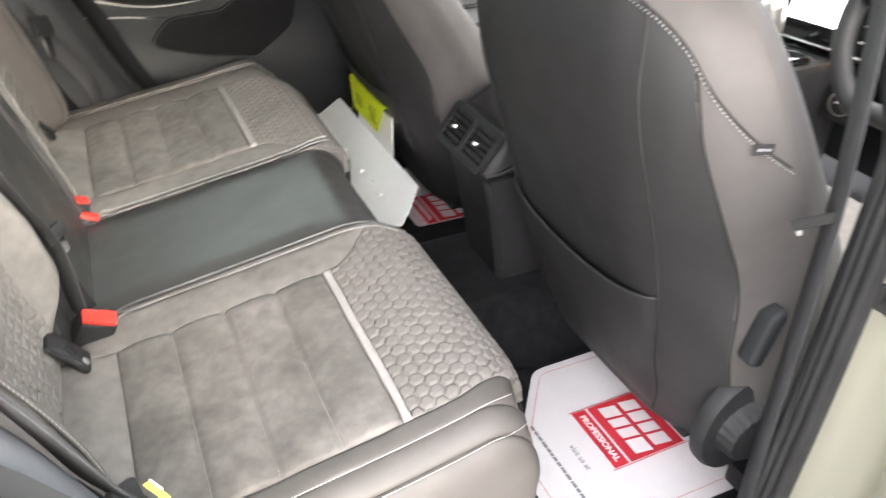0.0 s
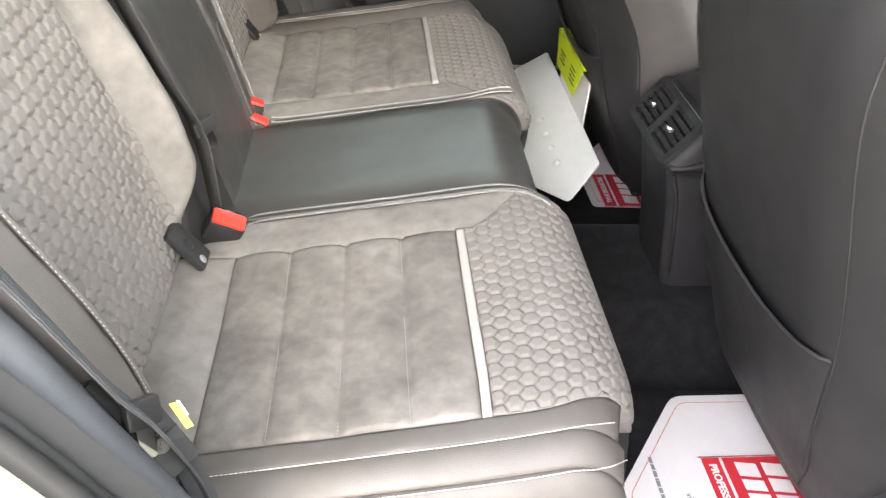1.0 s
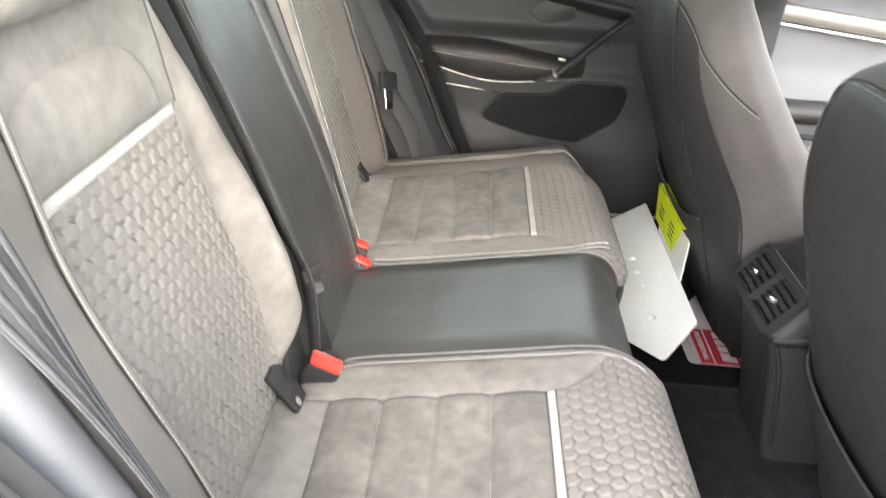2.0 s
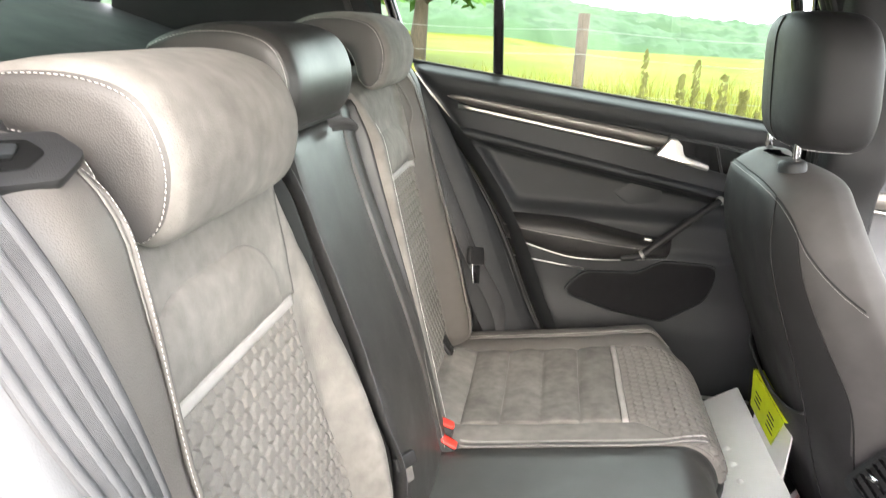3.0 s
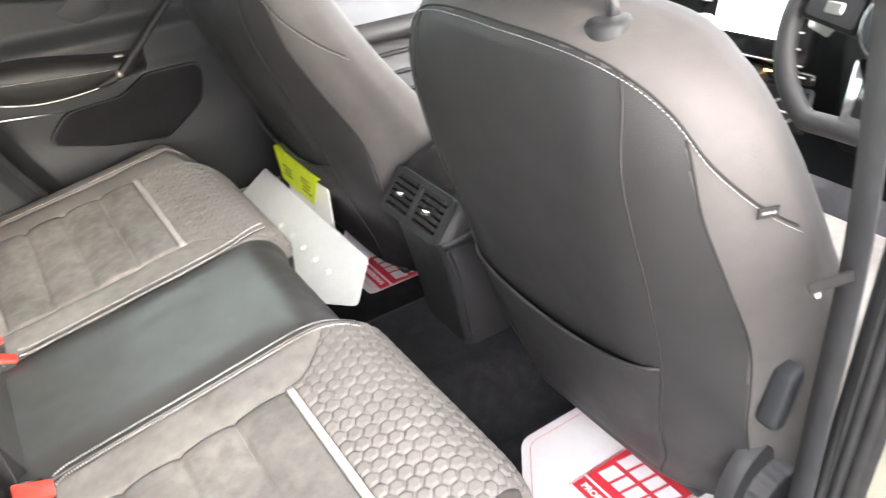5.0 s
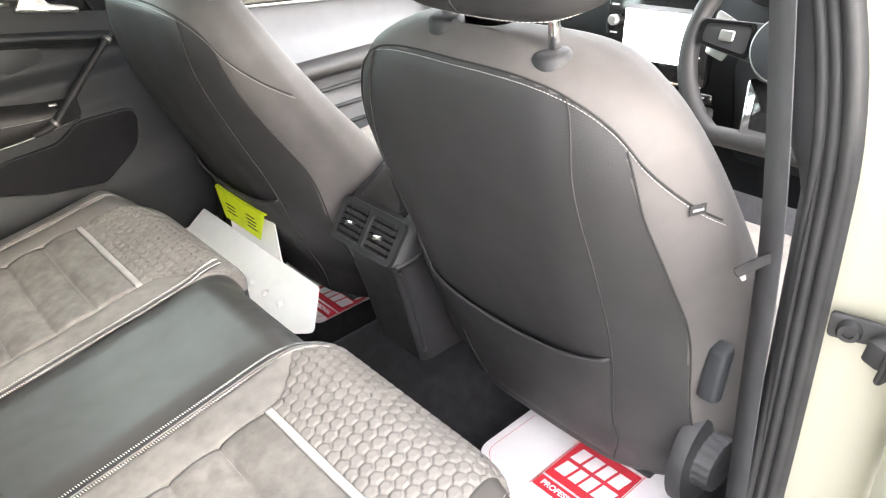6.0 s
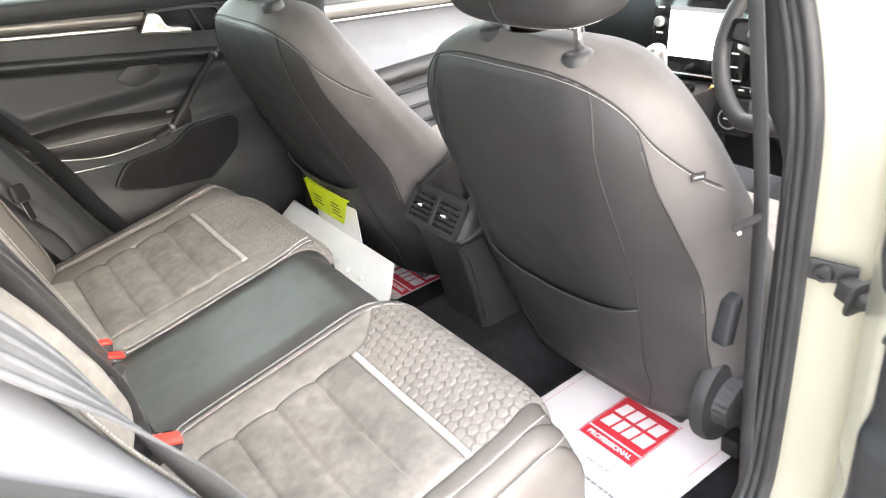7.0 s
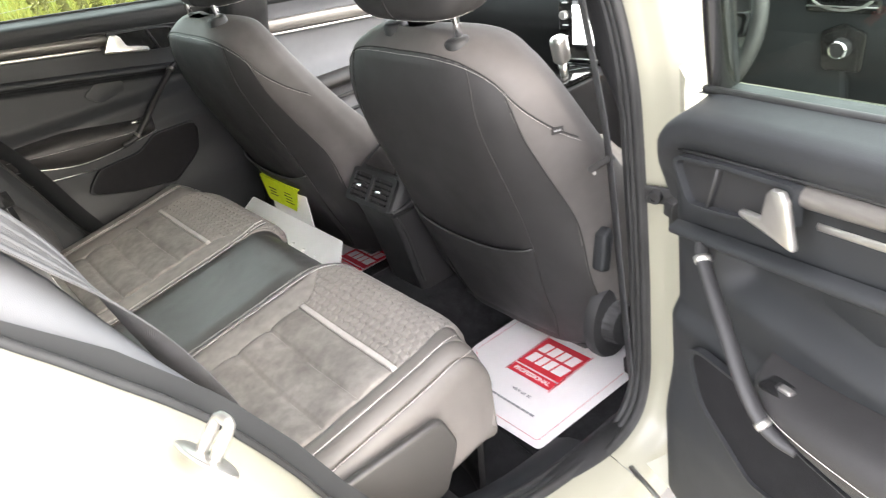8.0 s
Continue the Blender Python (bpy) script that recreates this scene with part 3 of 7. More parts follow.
def rear_door(label, front):
    """The left rear door, closed; x along the car, the lining at y about 0.72, its front edge at x = front."""
    th = thing("rear_door", label, "car door", group="rear doors")

    def edge(z):
        """The door's rear edge, which follows the wheel arch."""
        return arch_x(z) - 0.012

    def drop(x, d0, d1):
        """Height of a trim line that falls away from the window line towards the front."""
        return belt_z(x) - lerp(d0, d1, (x + 0.05) / 0.62)

    def top_z(x):
        """The lining's top line, rounded off at the front corner of the open door."""
        r = 0.085 if front < 0.7 else 0.001
        d = max(0.0, (x - (front - r)) / r)
        return belt_z(x) - 0.095 * (1 - math.sqrt(max(0.0, 1 - min(1, d) ** 2)))

    def lining(u, q):
        z = lerp(0.42, belt_z(0.3), q)
        xa = edge(z) + 0.012
        x = lerp(xa, front, u)
        z = lerp(0.42, top_z(x), q)
        low = drop(x, 0.140, 0.180)
        t = top_z(x) - z
        y = 0.722 - 0.026 * ss(0.085, 0.035, t) + 0.050 * (1 - ss(0.0, 0.024, t)) ** 2
        inside = ss(low, low - 0.02, z) * ss(0.845, 0.885, z) * ss(edge(z) + 0.045, edge(z) + 0.075, x) * ss(front - 0.085, front - 0.125, x)
        y += 0.030 * inside
        y -= 0.014 * ss(0.70, 0.60, z) + 0.012 * ss(0.80, 0.77, z)
        rim = min(u, 1 - u) * (front - xa)
        y += 0.030 * math.exp(-rim / 0.010) + 0.02 * ss(0.06, 0.0, q)
        return V(x, y, z)

    v, f = grid(lining, 90, 130)
    mesh_ob("lining", v, f[::-1], SOFT, th, "dark grey soft-touch door lining")
    def ribbon(name, xa, xb, top, low, y, mat, label="", n=40, bulge=0.006):
        """A trim strip on the lining between two lines, with a rounded face."""
        def g(u, q):
            x = lerp(xa, xb, u)
            t, l = top(x), low(x)
            nose = min(1.0, (u * (xb - xa) / 0.05)) ** 0.5 if xa < 0.1 else 1.0
            m = lerp(t, l, 0.62)
            z = m + (lerp(t, l, q) - m) * max(0.02, nose)
            return V(x, y + 0.010 * (2 * abs(q - 0.5)) ** 3 - bulge * math.sin(math.pi * q), z)
        vv, ff = grid(g, n, 9)
        return mesh_ob(name, vv, ff[::-1], mat, th, label)

    # decor strip and its bright line
    ribbon("decor_strip", -0.048, 0.43, lambda x: drop(x, 0.044, 0.062), lambda x: drop(x, 0.071, 0.096), 0.708, DECOR, "brushed grey decor strip")
    tube("decor_edge", [(x, 0.706, drop(x, 0.043, 0.061)) for x in [lerp(-0.03, front - 0.05, k / 14) for k in range(15)]], 0.0022, PLASTIC, th, 6)
    pts = [(x, 0.701, drop(x, 0.076, 0.100)) for x in [lerp(-0.022, 0.405, k / 14) for k in range(15)]]
    tube("bright_line", pts, 0.0042, SATIN, th, 8, flat=0.5, up=(0, 1, 0), label="bright trim line")
    ribbon("ledge_band", -0.045 if front > 0.7 else -0.02, front - 0.030, lambda x: drop(x, 0.118, 0.160), lambda x: drop(x, 0.142, 0.181), 0.708, SOFT, bulge=0.004)
    # inner handle: a dark dish with a divider, and a silver lever with a raised fin
    mh = Matrix.Translation((0, 0.704, 0)) @ Matrix(((1, 0, 0, 0), (0, 0, -1, 0), (0, 1, 0, 0), (0, 0, 0, 1)))
    dish = round_poly([(0.430, 1.004, 0.006), (0.430, 1.050, 0.006), (0.520, 1.040, 0.02), (0.606, 1.024, 0.016), (0.580, 0.968, 0.014), (0.530, 0.978, 0.02)], 7)
    small = [(0.52 + (x - 0.52) * 0.93, 1.006 + (z - 1.006) * 0.86) for x, z in dish]
    part("handle_dish", slab_bm(small, 0.003, 0, m=mh @ pose(0, 0, -0.004)), GLOSSBLACK if front > 0.7 else PLASTIC, th, "black handle dish")
    part("dish_rim", plate_ring(small, dish, mh @ pose(0, 0, -0.004), 0.012), SOFT, th)
    part("dish_divider", box_bm(0.005, 0.060, 0.010, 0.002, 1, mh @ pose(0.540, 1.004, 0.002, 0, 0, 18)), PLASTIC, th)
    if front < 0.7:
        fin = [(0.416, 0.988, 0.004), (0.440, 0.993, 0.004), (0.486, 1.000, 0.003), (0.486, 1.007, 0.003), (0.458, 1.009, 0.004), (0.452, 1.038, 0.004), (0.446, 1.045, 0.004), (0.434, 1.046, 0.005), (0.428, 1.036, 0.006)]
    else:
        fin = [(0.404, 1.006, 0.004), (0.516, 0.983, 0.006), (0.518, 0.994, 0.005), (0.490, 1.004, 0.016), (0.464, 1.010, 0.016), (0.457, 1.034, 0.006), (0.446, 1.044, 0.006), (0.432, 1.046, 0.007), (0.424, 1.036, 0.008)]
    lever = slab_bm(round_poly(fin, 6), 0.014 if front > 0.7 else 0.009, 0.005 if front > 0.7 else 0.003, m=mh @ pose(0, 0, 0.010))
    part("door_handle", lever, SATIN, th, "satin silver door handle")
    # padded armrest, its bright under-line and the grab handle rising from it
    def arm(u, q):
        x = lerp(0.075, 0.470, u)
        e = (1 - abs(2 * u - 1) ** 4) ** 0.5 * 0.9 + 0.1
        top = 0.850 - 0.030 * ss(0.22, 0.46, x)
        low = 0.800 - 0.036 * ss(0.08, 0.27, x) + 0.016 * ss(0.28, 0.47, x)
        a = math.pi * (q - 0.5) * 1.05
        out = 0.080 * e * max(0.0, math.cos(a)) ** 0.45
        return V(x, 0.725 - out * (0.86 + 0.14 * math.sin(a)), lerp(low, top, 0.5 + 0.5 * math.sin(a)))

    vv, ff = grid(arm, 40, 24)
    mesh_ob("armrest", vv, ff, LEATHER, th, "dark padded armrest")
    seam = [(arm(lerp(0.06, 0.90, k / 60), 0.60) + V(0, -0.0008, 0), V(0, -1, 0.15).normalized()) for k in range(61)]
    stitch("stitching", seam, THREAD, th, size=0.0034, thick=0.0010)
    edge_line = [arm(lerp(0.02, 0.98, k / 30), 0.20) + V(0, -0.002, -0.002) for k in range(31)]
    tube("bright_line", edge_line, 0.0011, SATIN, th, 6)
    tube("bright_line", [(x, 0.699, 0.757 - 0.11 * (x - 0.11)) for x in (0.112, 0.17, 0.23, 0.285)], 0.0011, SATIN, th, 6)
    pull = curve([(0.374, 0.664, 0.786), (0.400, 0.654, 0.798), (0.434, 0.656, 0.824), (0.490, 0.674, 0.868), (0.546, 0.694, 0.908), (0.566, 0.706, 0.920)] if front < 0.7 else [(0.360, 0.664, 0.782), (0.395, 0.654, 0.794), (0.430, 0.656, 0.822), (0.490, 0.674, 0.872), (0.550, 0.694, 0.918), (0.572, 0.706, 0.930)], 30)
    g = tube("pull_handle", pull, 0.0082 if front < 0.7 else 0.0095, PLASTIC, th, 14, flat=0.75, label="dark grab handle with bright tips", taper=lambda t: 0.85 + 0.3 * math.sin(math.pi * t))
    for i in (7, 24):
        tube("bright_tip", [pull[i] + (pull[i - 1] - pull[i]) * 0.55, pull[i] + (pull[i + 1] - pull[i]) * 0.55], 0.0098 if front < 0.7 else 0.0115, SATIN, g, 14, flat=0.75)
    # lower pocket: a raised rim; the hollow's shade is a flat dark inlay
    oval = round_poly([(0.235, 0.680, 0.02), (0.285, 0.735, 0.05), (0.40, 0.742, 0.06), (0.455, 0.775, 0.05), (0.585, 0.775, 0.03), (0.560, 0.690, 0.06), (0.470, 0.628, 0.03), (0.350, 0.645, 0.06)], 8)
    inner = [(0.42 + (x - 0.42) * 0.965, 0.70 + (z - 0.70) * 0.95) for x, z in oval]
    FLAT = Matrix(((1, 0, 0, 0), (0, 0, -1, 0), (0, 1, 0, 0), (0, 0, 0, 1)))
    part("pocket_rim", plate_ring(inner, oval, Matrix.Translation((0, 0.703, 0)) @ FLAT, 0.010), SOFT, th)
    part("pocket_inlay", slab_bm(inner, 0.004, 0, m=Matrix.Translation((0, 0.702, 0)) @ FLAT), HEADLINE, th, "flat dark door pocket inlay, shade in its colour")
    # moulded pad in the hollow and the window switch on the armrest
    part("moulded_pad", slab_bm(round_poly([(0.330, 0.910, 0.010), (0.370, 0.882, 0.014), (0.440, 0.896, 0.016), (0.436, 0.932, 0.014), (0.380, 0.938, 0.014)]), 0.005, 0.002, m=Matrix.Translation((0, 0.752, 0)) @ FLAT), SOFT, th, "dark moulded pad")
    sw = part("switch_panel", slab_bm(round_poly([(-0.028, -0.012, 0.006), (0.028, -0.012, 0.006), (0.028, 0.012, 0.006), (-0.028, 0.012, 0.006)]), 0.004, 0.0015, m=pose(0.415, 0.688, 0.8175, 6, 5, 0)), GLOSSBLACK, th, "black window switch panel")
    part("switch", box_bm(0.016, 0.009, 0.006, 0.002, 2, pose(0.415, 0.688, 0.8225, 6, 5, 0)), SATIN, sw)
    # shell outside the lining: door edge faces in paint, black lower sill line
    v, f = grid(lambda u, q: V(front + 0.004 + (0.735 - front) * ss(0, 0.5, q), lerp(0.755, 0.875, q), lerp(0.42, belt_z(0.7) - 0.01, u)), 8, 6)
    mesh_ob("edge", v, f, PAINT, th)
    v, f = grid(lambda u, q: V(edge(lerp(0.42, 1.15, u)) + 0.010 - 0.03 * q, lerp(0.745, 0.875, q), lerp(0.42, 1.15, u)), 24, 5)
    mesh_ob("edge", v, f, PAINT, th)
    v, f = grid(lambda u, q: V(lerp(edge(lerp(0.40, 1.14, q)) - 0.02, 0.722, u), 0.876 - 0.03 * ss(0.75, 1.14, lerp(0.40, 1.14, q)) * 0.6, lerp(0.40, 1.14 - 0.1 * u, q)), 14, 14)
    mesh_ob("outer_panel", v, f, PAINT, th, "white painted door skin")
    v, f = grid(lambda u, q: V(lerp(0.37, 0.72, u), lerp(0.72, 0.876, q), 0.41), 6, 4)
    mesh_ob("edge", v, f, PAINT, th)
    tube("bottom_line", [(x, 0.668, 0.470) for x in (0.40, 0.5, 0.6, 0.68)], 0.004, SATIN, th, 6)
    tube("door_seal", [(edge(z) + 0.008, 0.715, z) for z in [lerp(0.45, 1.12, k / 14) for k in range(15)]], 0.005, RUBBER, th, 8)
    tube("bright_edge", [(edge(z) + 0.030, 0.706, z) for z in [lerp(0.50, 1.06, k / 14) for k in range(15)]], 0.0014, DECOR, th, 6)
    # window frame, divider and panes
    top = 1.415
    rear = [(-0.145, 0.752, 1.165), (-0.185, 0.735, 1.28), (-0.215, 0.715, 1.37)]
    tube("window_frame", curve(rear, 10), 0.013, GLOSSBLACK, th, 8)
    tube("window_frame", curve([(-0.215, 0.715, 1.37), (-0.05, 0.70, 1.415), (0.30, 0.695, 1.425), (0.56, 0.70, 1.40)], 16), 0.016, GLOSSBLACK, th, 8)
    tube("window_frame", curve([(front - 0.050, 0.765, 1.06), (front - 0.062, 0.745, 1.22), (front - 0.115, 0.705, 1.385)], 10), 0.020, GLOSSBLACK, th, 8, flat=0.6)
    part("window_divider", box_bm(0.022, 0.020, 0.30, 0.004, 1, pose(0.050, 0.733, 1.275, 9, -3, 0)), GLOSSBLACK, th, "black window divider")
    v, f = grid(lambda u, q: V(lerp(0.045 - 0.012 * q, front - 0.05 - 0.05 * q, u), lerp(0.757, 0.712, q), lerp(belt_z(lerp(0.045, front - 0.05, u)) - 0.01, 1.415, q)), 8, 6)
    mesh_ob("pane", v, f, GLASS, th, "green-tinted window glass")
    v, f = grid(lambda u, q: V(lerp(-0.150 - 0.06 * q, 0.045 - 0.012 * q, u), lerp(0.757, 0.712, q), lerp(1.155, 1.39, q)), 4, 5)
    mesh_ob("pane", v, f, GLASS, th, "green-tinted quarter glass")
    tube("glass_seal", [(x, 0.744, belt_z(x) - 0.002) for x in (-0.145, 0.1, 0.4, front - 0.045)], 0.0045, RUBBER, th, 8)
    v, f = grid(lambda u, q: V(lerp(-0.145, front - 0.04, u), lerp(0.738, 0.775, q), belt_z(lerp(-0.145, front - 0.04, u)) - 0.006 + 0.003 * q), 10, 4)
    mesh_ob("sill_top", v, f, SOFT, th)
    return th


rear_door("closed far rear door with a dark lining, decor strip and grab handle", 0.735)
near_door = rear_door("open rear door with a dark lining, silver handle and grab handle", 0.652)
# mirror the second door to the right-hand side, hinged open
seen_meshes = set()
for o in near_door.children_recursive:
    if o.data and o.data.name not in seen_meshes:
        o.data.transform(Matrix.Translation((0, 0, 0.037)) @ Matrix.Diagonal((1, -1, 0.936, 1)))
        o.data.flip_normals()
        seen_meshes.add(o.data.name)
HINGE, SWING = V(0.695, -0.829, 0), 71.3
near_door.matrix_world = Matrix.Translation(HINGE) @ pose(0, 0, 0, 0, 0, SWING) @ Matrix.Translation(-HINGE)


# ---- front doors ----
def front_door(side, label):
    th = thing("front_door", label, "car door", group="front doors")
    S = lambda p: V(p[0], side * p[1], p[2])
    bz = lambda x: 1.125 - 0.107 * x

    def lining(u, q):
        x = lerp(0.735, 1.85, u)
        z = lerp(0.36, bz(x), q)
        y = 0.725 - 0.030 * ss(1.0, 1.07, z + 0.107 * (x - 0.52)) - 0.035 * ss(0.72, 0.60, z) - 0.045 * math.exp(-((z - 0.765 + 0.02 * x) / 0.045) ** 2)
        return V(x, side * y, z)

    v, f = grid(lining, 40, 50)
    mesh_ob("lining", v, f, LINING_LIT, th, "grey soft-touch door lining")
    xs = [lerp(0.75, 1.75, k / 16) for k in range(17)]
    tube("sill_roll", [S((x, 0.722, bz(x) - 0.012)) for x in xs], 0.030, SOFT, th, 12, flat=0.6, up=(0, 0, 1))
    tube("decor_strip", [S((x, 0.700, bz(x) - 0.085)) for x in xs], 0.019, DECOR, th, 10, flat=0.45, up=(0, 1, 0), label="brushed grey decor strip")
    tube("bright_line", [S((x, 0.694, bz(x) - 0.108)) for x in xs[:14]], 0.0035, SATIN, th, 8)
    tube("armrest", [S((x, 0.682, 0.755 - 0.01 * x)) for x in [lerp(0.85, 1.36, k / 10) for k in range(11)]], 0.036, LEATHER, th, 12, flat=0.7, up=(0, 0, 1), label="dark padded armrest")
    pull = curve([S(p) for p in ((1.30, 0.660, 0.752), (1.36, 0.650, 0.770), (1.42, 0.664, 0.830), (1.47, 0.690, 0.900))], 20)
    tube("pull_handle", pull, 0.017, SATIN, th, 12, flat=0.7, label="satin grab handle")
    for k in range(3):
        tube("rib", [S((x, 0.672, 0.700 - 0.05 * k - 0.01 * x)) for x in (0.85, 1.1, 1.4)], 0.006, SOFT, th, 8)
    v, f = grid(lambda u, q: V(lerp(0.715, 1.90, u), side * (0.876 - 0.02 * ss(0.7, 1.1, lerp(0.38, 1.08, q))), lerp(0.38, bz(lerp(0.715, 1.9, u)), q)), 14, 12)
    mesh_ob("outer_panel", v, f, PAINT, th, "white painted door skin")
    tube("window_frame", curve([S(p) for p in ((0.70, 0.765, 1.08), (0.70, 0.745, 1.22), (0.67, 0.705, 1.40))], 10), 0.022, GLOSSBLACK, th, 8, flat=0.6)
    tube("window_frame", curve([S(p) for p in ((0.67, 0.705, 1.40), (1.0, 0.69, 1.41), (1.3, 0.675, 1.34), (1.80, 0.73, 1.02))], 20), 0.016, GLOSSBLACK, th, 8)
    v, f = grid(lambda u, q: S((lerp(0.71, 1.75 - 0.55 * q, u), lerp(0.757, 0.705, q), lerp(bz(lerp(0.71, 1.75, u)) - 0.01, 1.40 - 0.05 * u, q))), 8, 6)
    mesh_ob("pane", v, f, GLASS, th, "green-tinted window glass")
    return th


front_door(1, "closed front passenger door with a dark lining and armrest")
driver_door = front_door(-1, "front driver door swung wide open, white outside")
FRONT_HINGE = V(1.80, -0.850, 0)
driver_door.matrix_world = Matrix.Translation(FRONT_HINGE) @ pose(0, 0, 0, 0, 0, 68) @ Matrix.Translation(-FRONT_HINGE)

# ---- rear bench ----
def hex_height(u, v, cell, soft=0.0019):
    """0 on the rims of a honeycomb, 1 inside its cells."""
    a, b = cell, cell * math.sqrt(3)
    best = None
    for ou, ov in ((0, 0), (a / 2, b / 2)):
        du = (u - ou + a / 2) % a - a / 2
        dv = (v - ov + b / 2) % b - b / 2
        d = du * du + dv * dv
        if best is None or d < best[0]:
            best = (d, du, dv)
    _, du, dv = best
    du, dv = abs(du), abs(dv)
    rim = cell / 2 - max(du, du * 0.5 + dv * math.sqrt(3) / 2)
    return ss(0.0, soft, rim)


def prof(s):
    """The cushion's side profile: x, z and the turn of its normal towards the front."""
    base, slope, l1, r = 0.585, 0.157, 0.43, 0.07
    al = math.atan(slope)
    if s <= l1:
        return s, base + slope * s, -al
    cx, cz = l1 + r * math.sin(al), base + slope * l1 - r * math.cos(al)
    th = (s - l1) / r - al
    end = radians(97)
    if th <= end:
        return cx + r * math.sin(th), cz + r * math.cos(th), th
    rest = (th - end) * r
    return cx + r * math.sin(end) + rest * math.cos(end), cz + r * math.cos(end) - rest * math.sin(end), end


def cushion(s, w):
    x, z, th = prof(s)
    a, sg = abs(w), (1 if w >= 0 else -1)
    w1, r = 0.525, 0.055
    phi = 0.0
    y = a
    if a > w1:
        phi = min((a - w1) / r, 1.42)
        y, drop = w1 + r * math.sin(phi), r * (1 - math.cos(phi))
        more = max(0.0, a - w1 - r * 1.42)
        y, drop = y + more * math.cos(1.42), drop + more * math.sin(1.42)
        z -= drop * (1 - 0.75 * ss(0.46, 0.60, s))
        if s > 0.46:
            x -= drop * 0.35 * ss(0.46, 0.60, s)
    front = ss(0.30, 0.52, s)
    x -= 0.030 * front * ss(0.40, 0.56, a) ** 2
    x -= 0.030 * front * (1 - ss(0.105, 0.165, a))
    z += 0.006 * (1 - ss(0.09, 0.13, a)) * (1 - front)
    z += 0.016 * ss(0.080, 0.025, s) * ss(0.19, 0.23, a) * ss(0.53, 0.49, a)
    z -= 0.010 * math.exp(-((a - 0.355) / 0.11) ** 2) * math.exp(-((s - 0.20) / 0.13) ** 2)
    if w > 0:
        y += 0.035 * ss(0.49, 0.56, a)
        z += 0.018 * ss(0.49, 0.56, a) * ss(0.50, 0.44, s)
    n = V(math.sin(th) * math.cos(phi), sg * math.sin(phi), math.cos(th) * math.cos(phi) + 1e-6).normalized()
    return V(x, sg * y, z), n


QUILT = [0.075 + 0.0675 * k for k in range(5)]


def quilt(s, w):
    d = min(abs(s - q) for q in QUILT[1:4])
    k = (s - QUILT[0]) / 0.0675 % 1
    return -0.0040 * math.exp(-(d / 0.0030) ** 2) + 0.0042 * math.sin(math.pi * k) + 0.0012 * noise.noise((s * 30, w * 22, 1.7))


def hex_relief(s, w):
    return 0.0028 * (hex_height(abs(w), s, 0.0182, 0.0036) - 0.7) + 0.0012


def crease(s, w):
    return 0.0016 * noise.noise((s * 18, w * 12, 3.1)) + 0.0007 * noise.noise((s * 60, w * 45, 0.3))


def seam_line(surf, points, lift=0.0, n=120):
    """Points and normals along a line of (s, w) controls on a surface."""
    out = []
    for q in curve([(a, b, 0) for a, b in points], n):
        p, nn = surf(q.x, q.y)
        out.append((p + nn * lift, nn))
    return out


bench = thing("rear_bench", "grey suede and dark leather rear bench with honeycomb quilting", "car seat")


def inner_edge(s):
    return 0.208 - 0.066 * ss(0.36, 0.445, s)


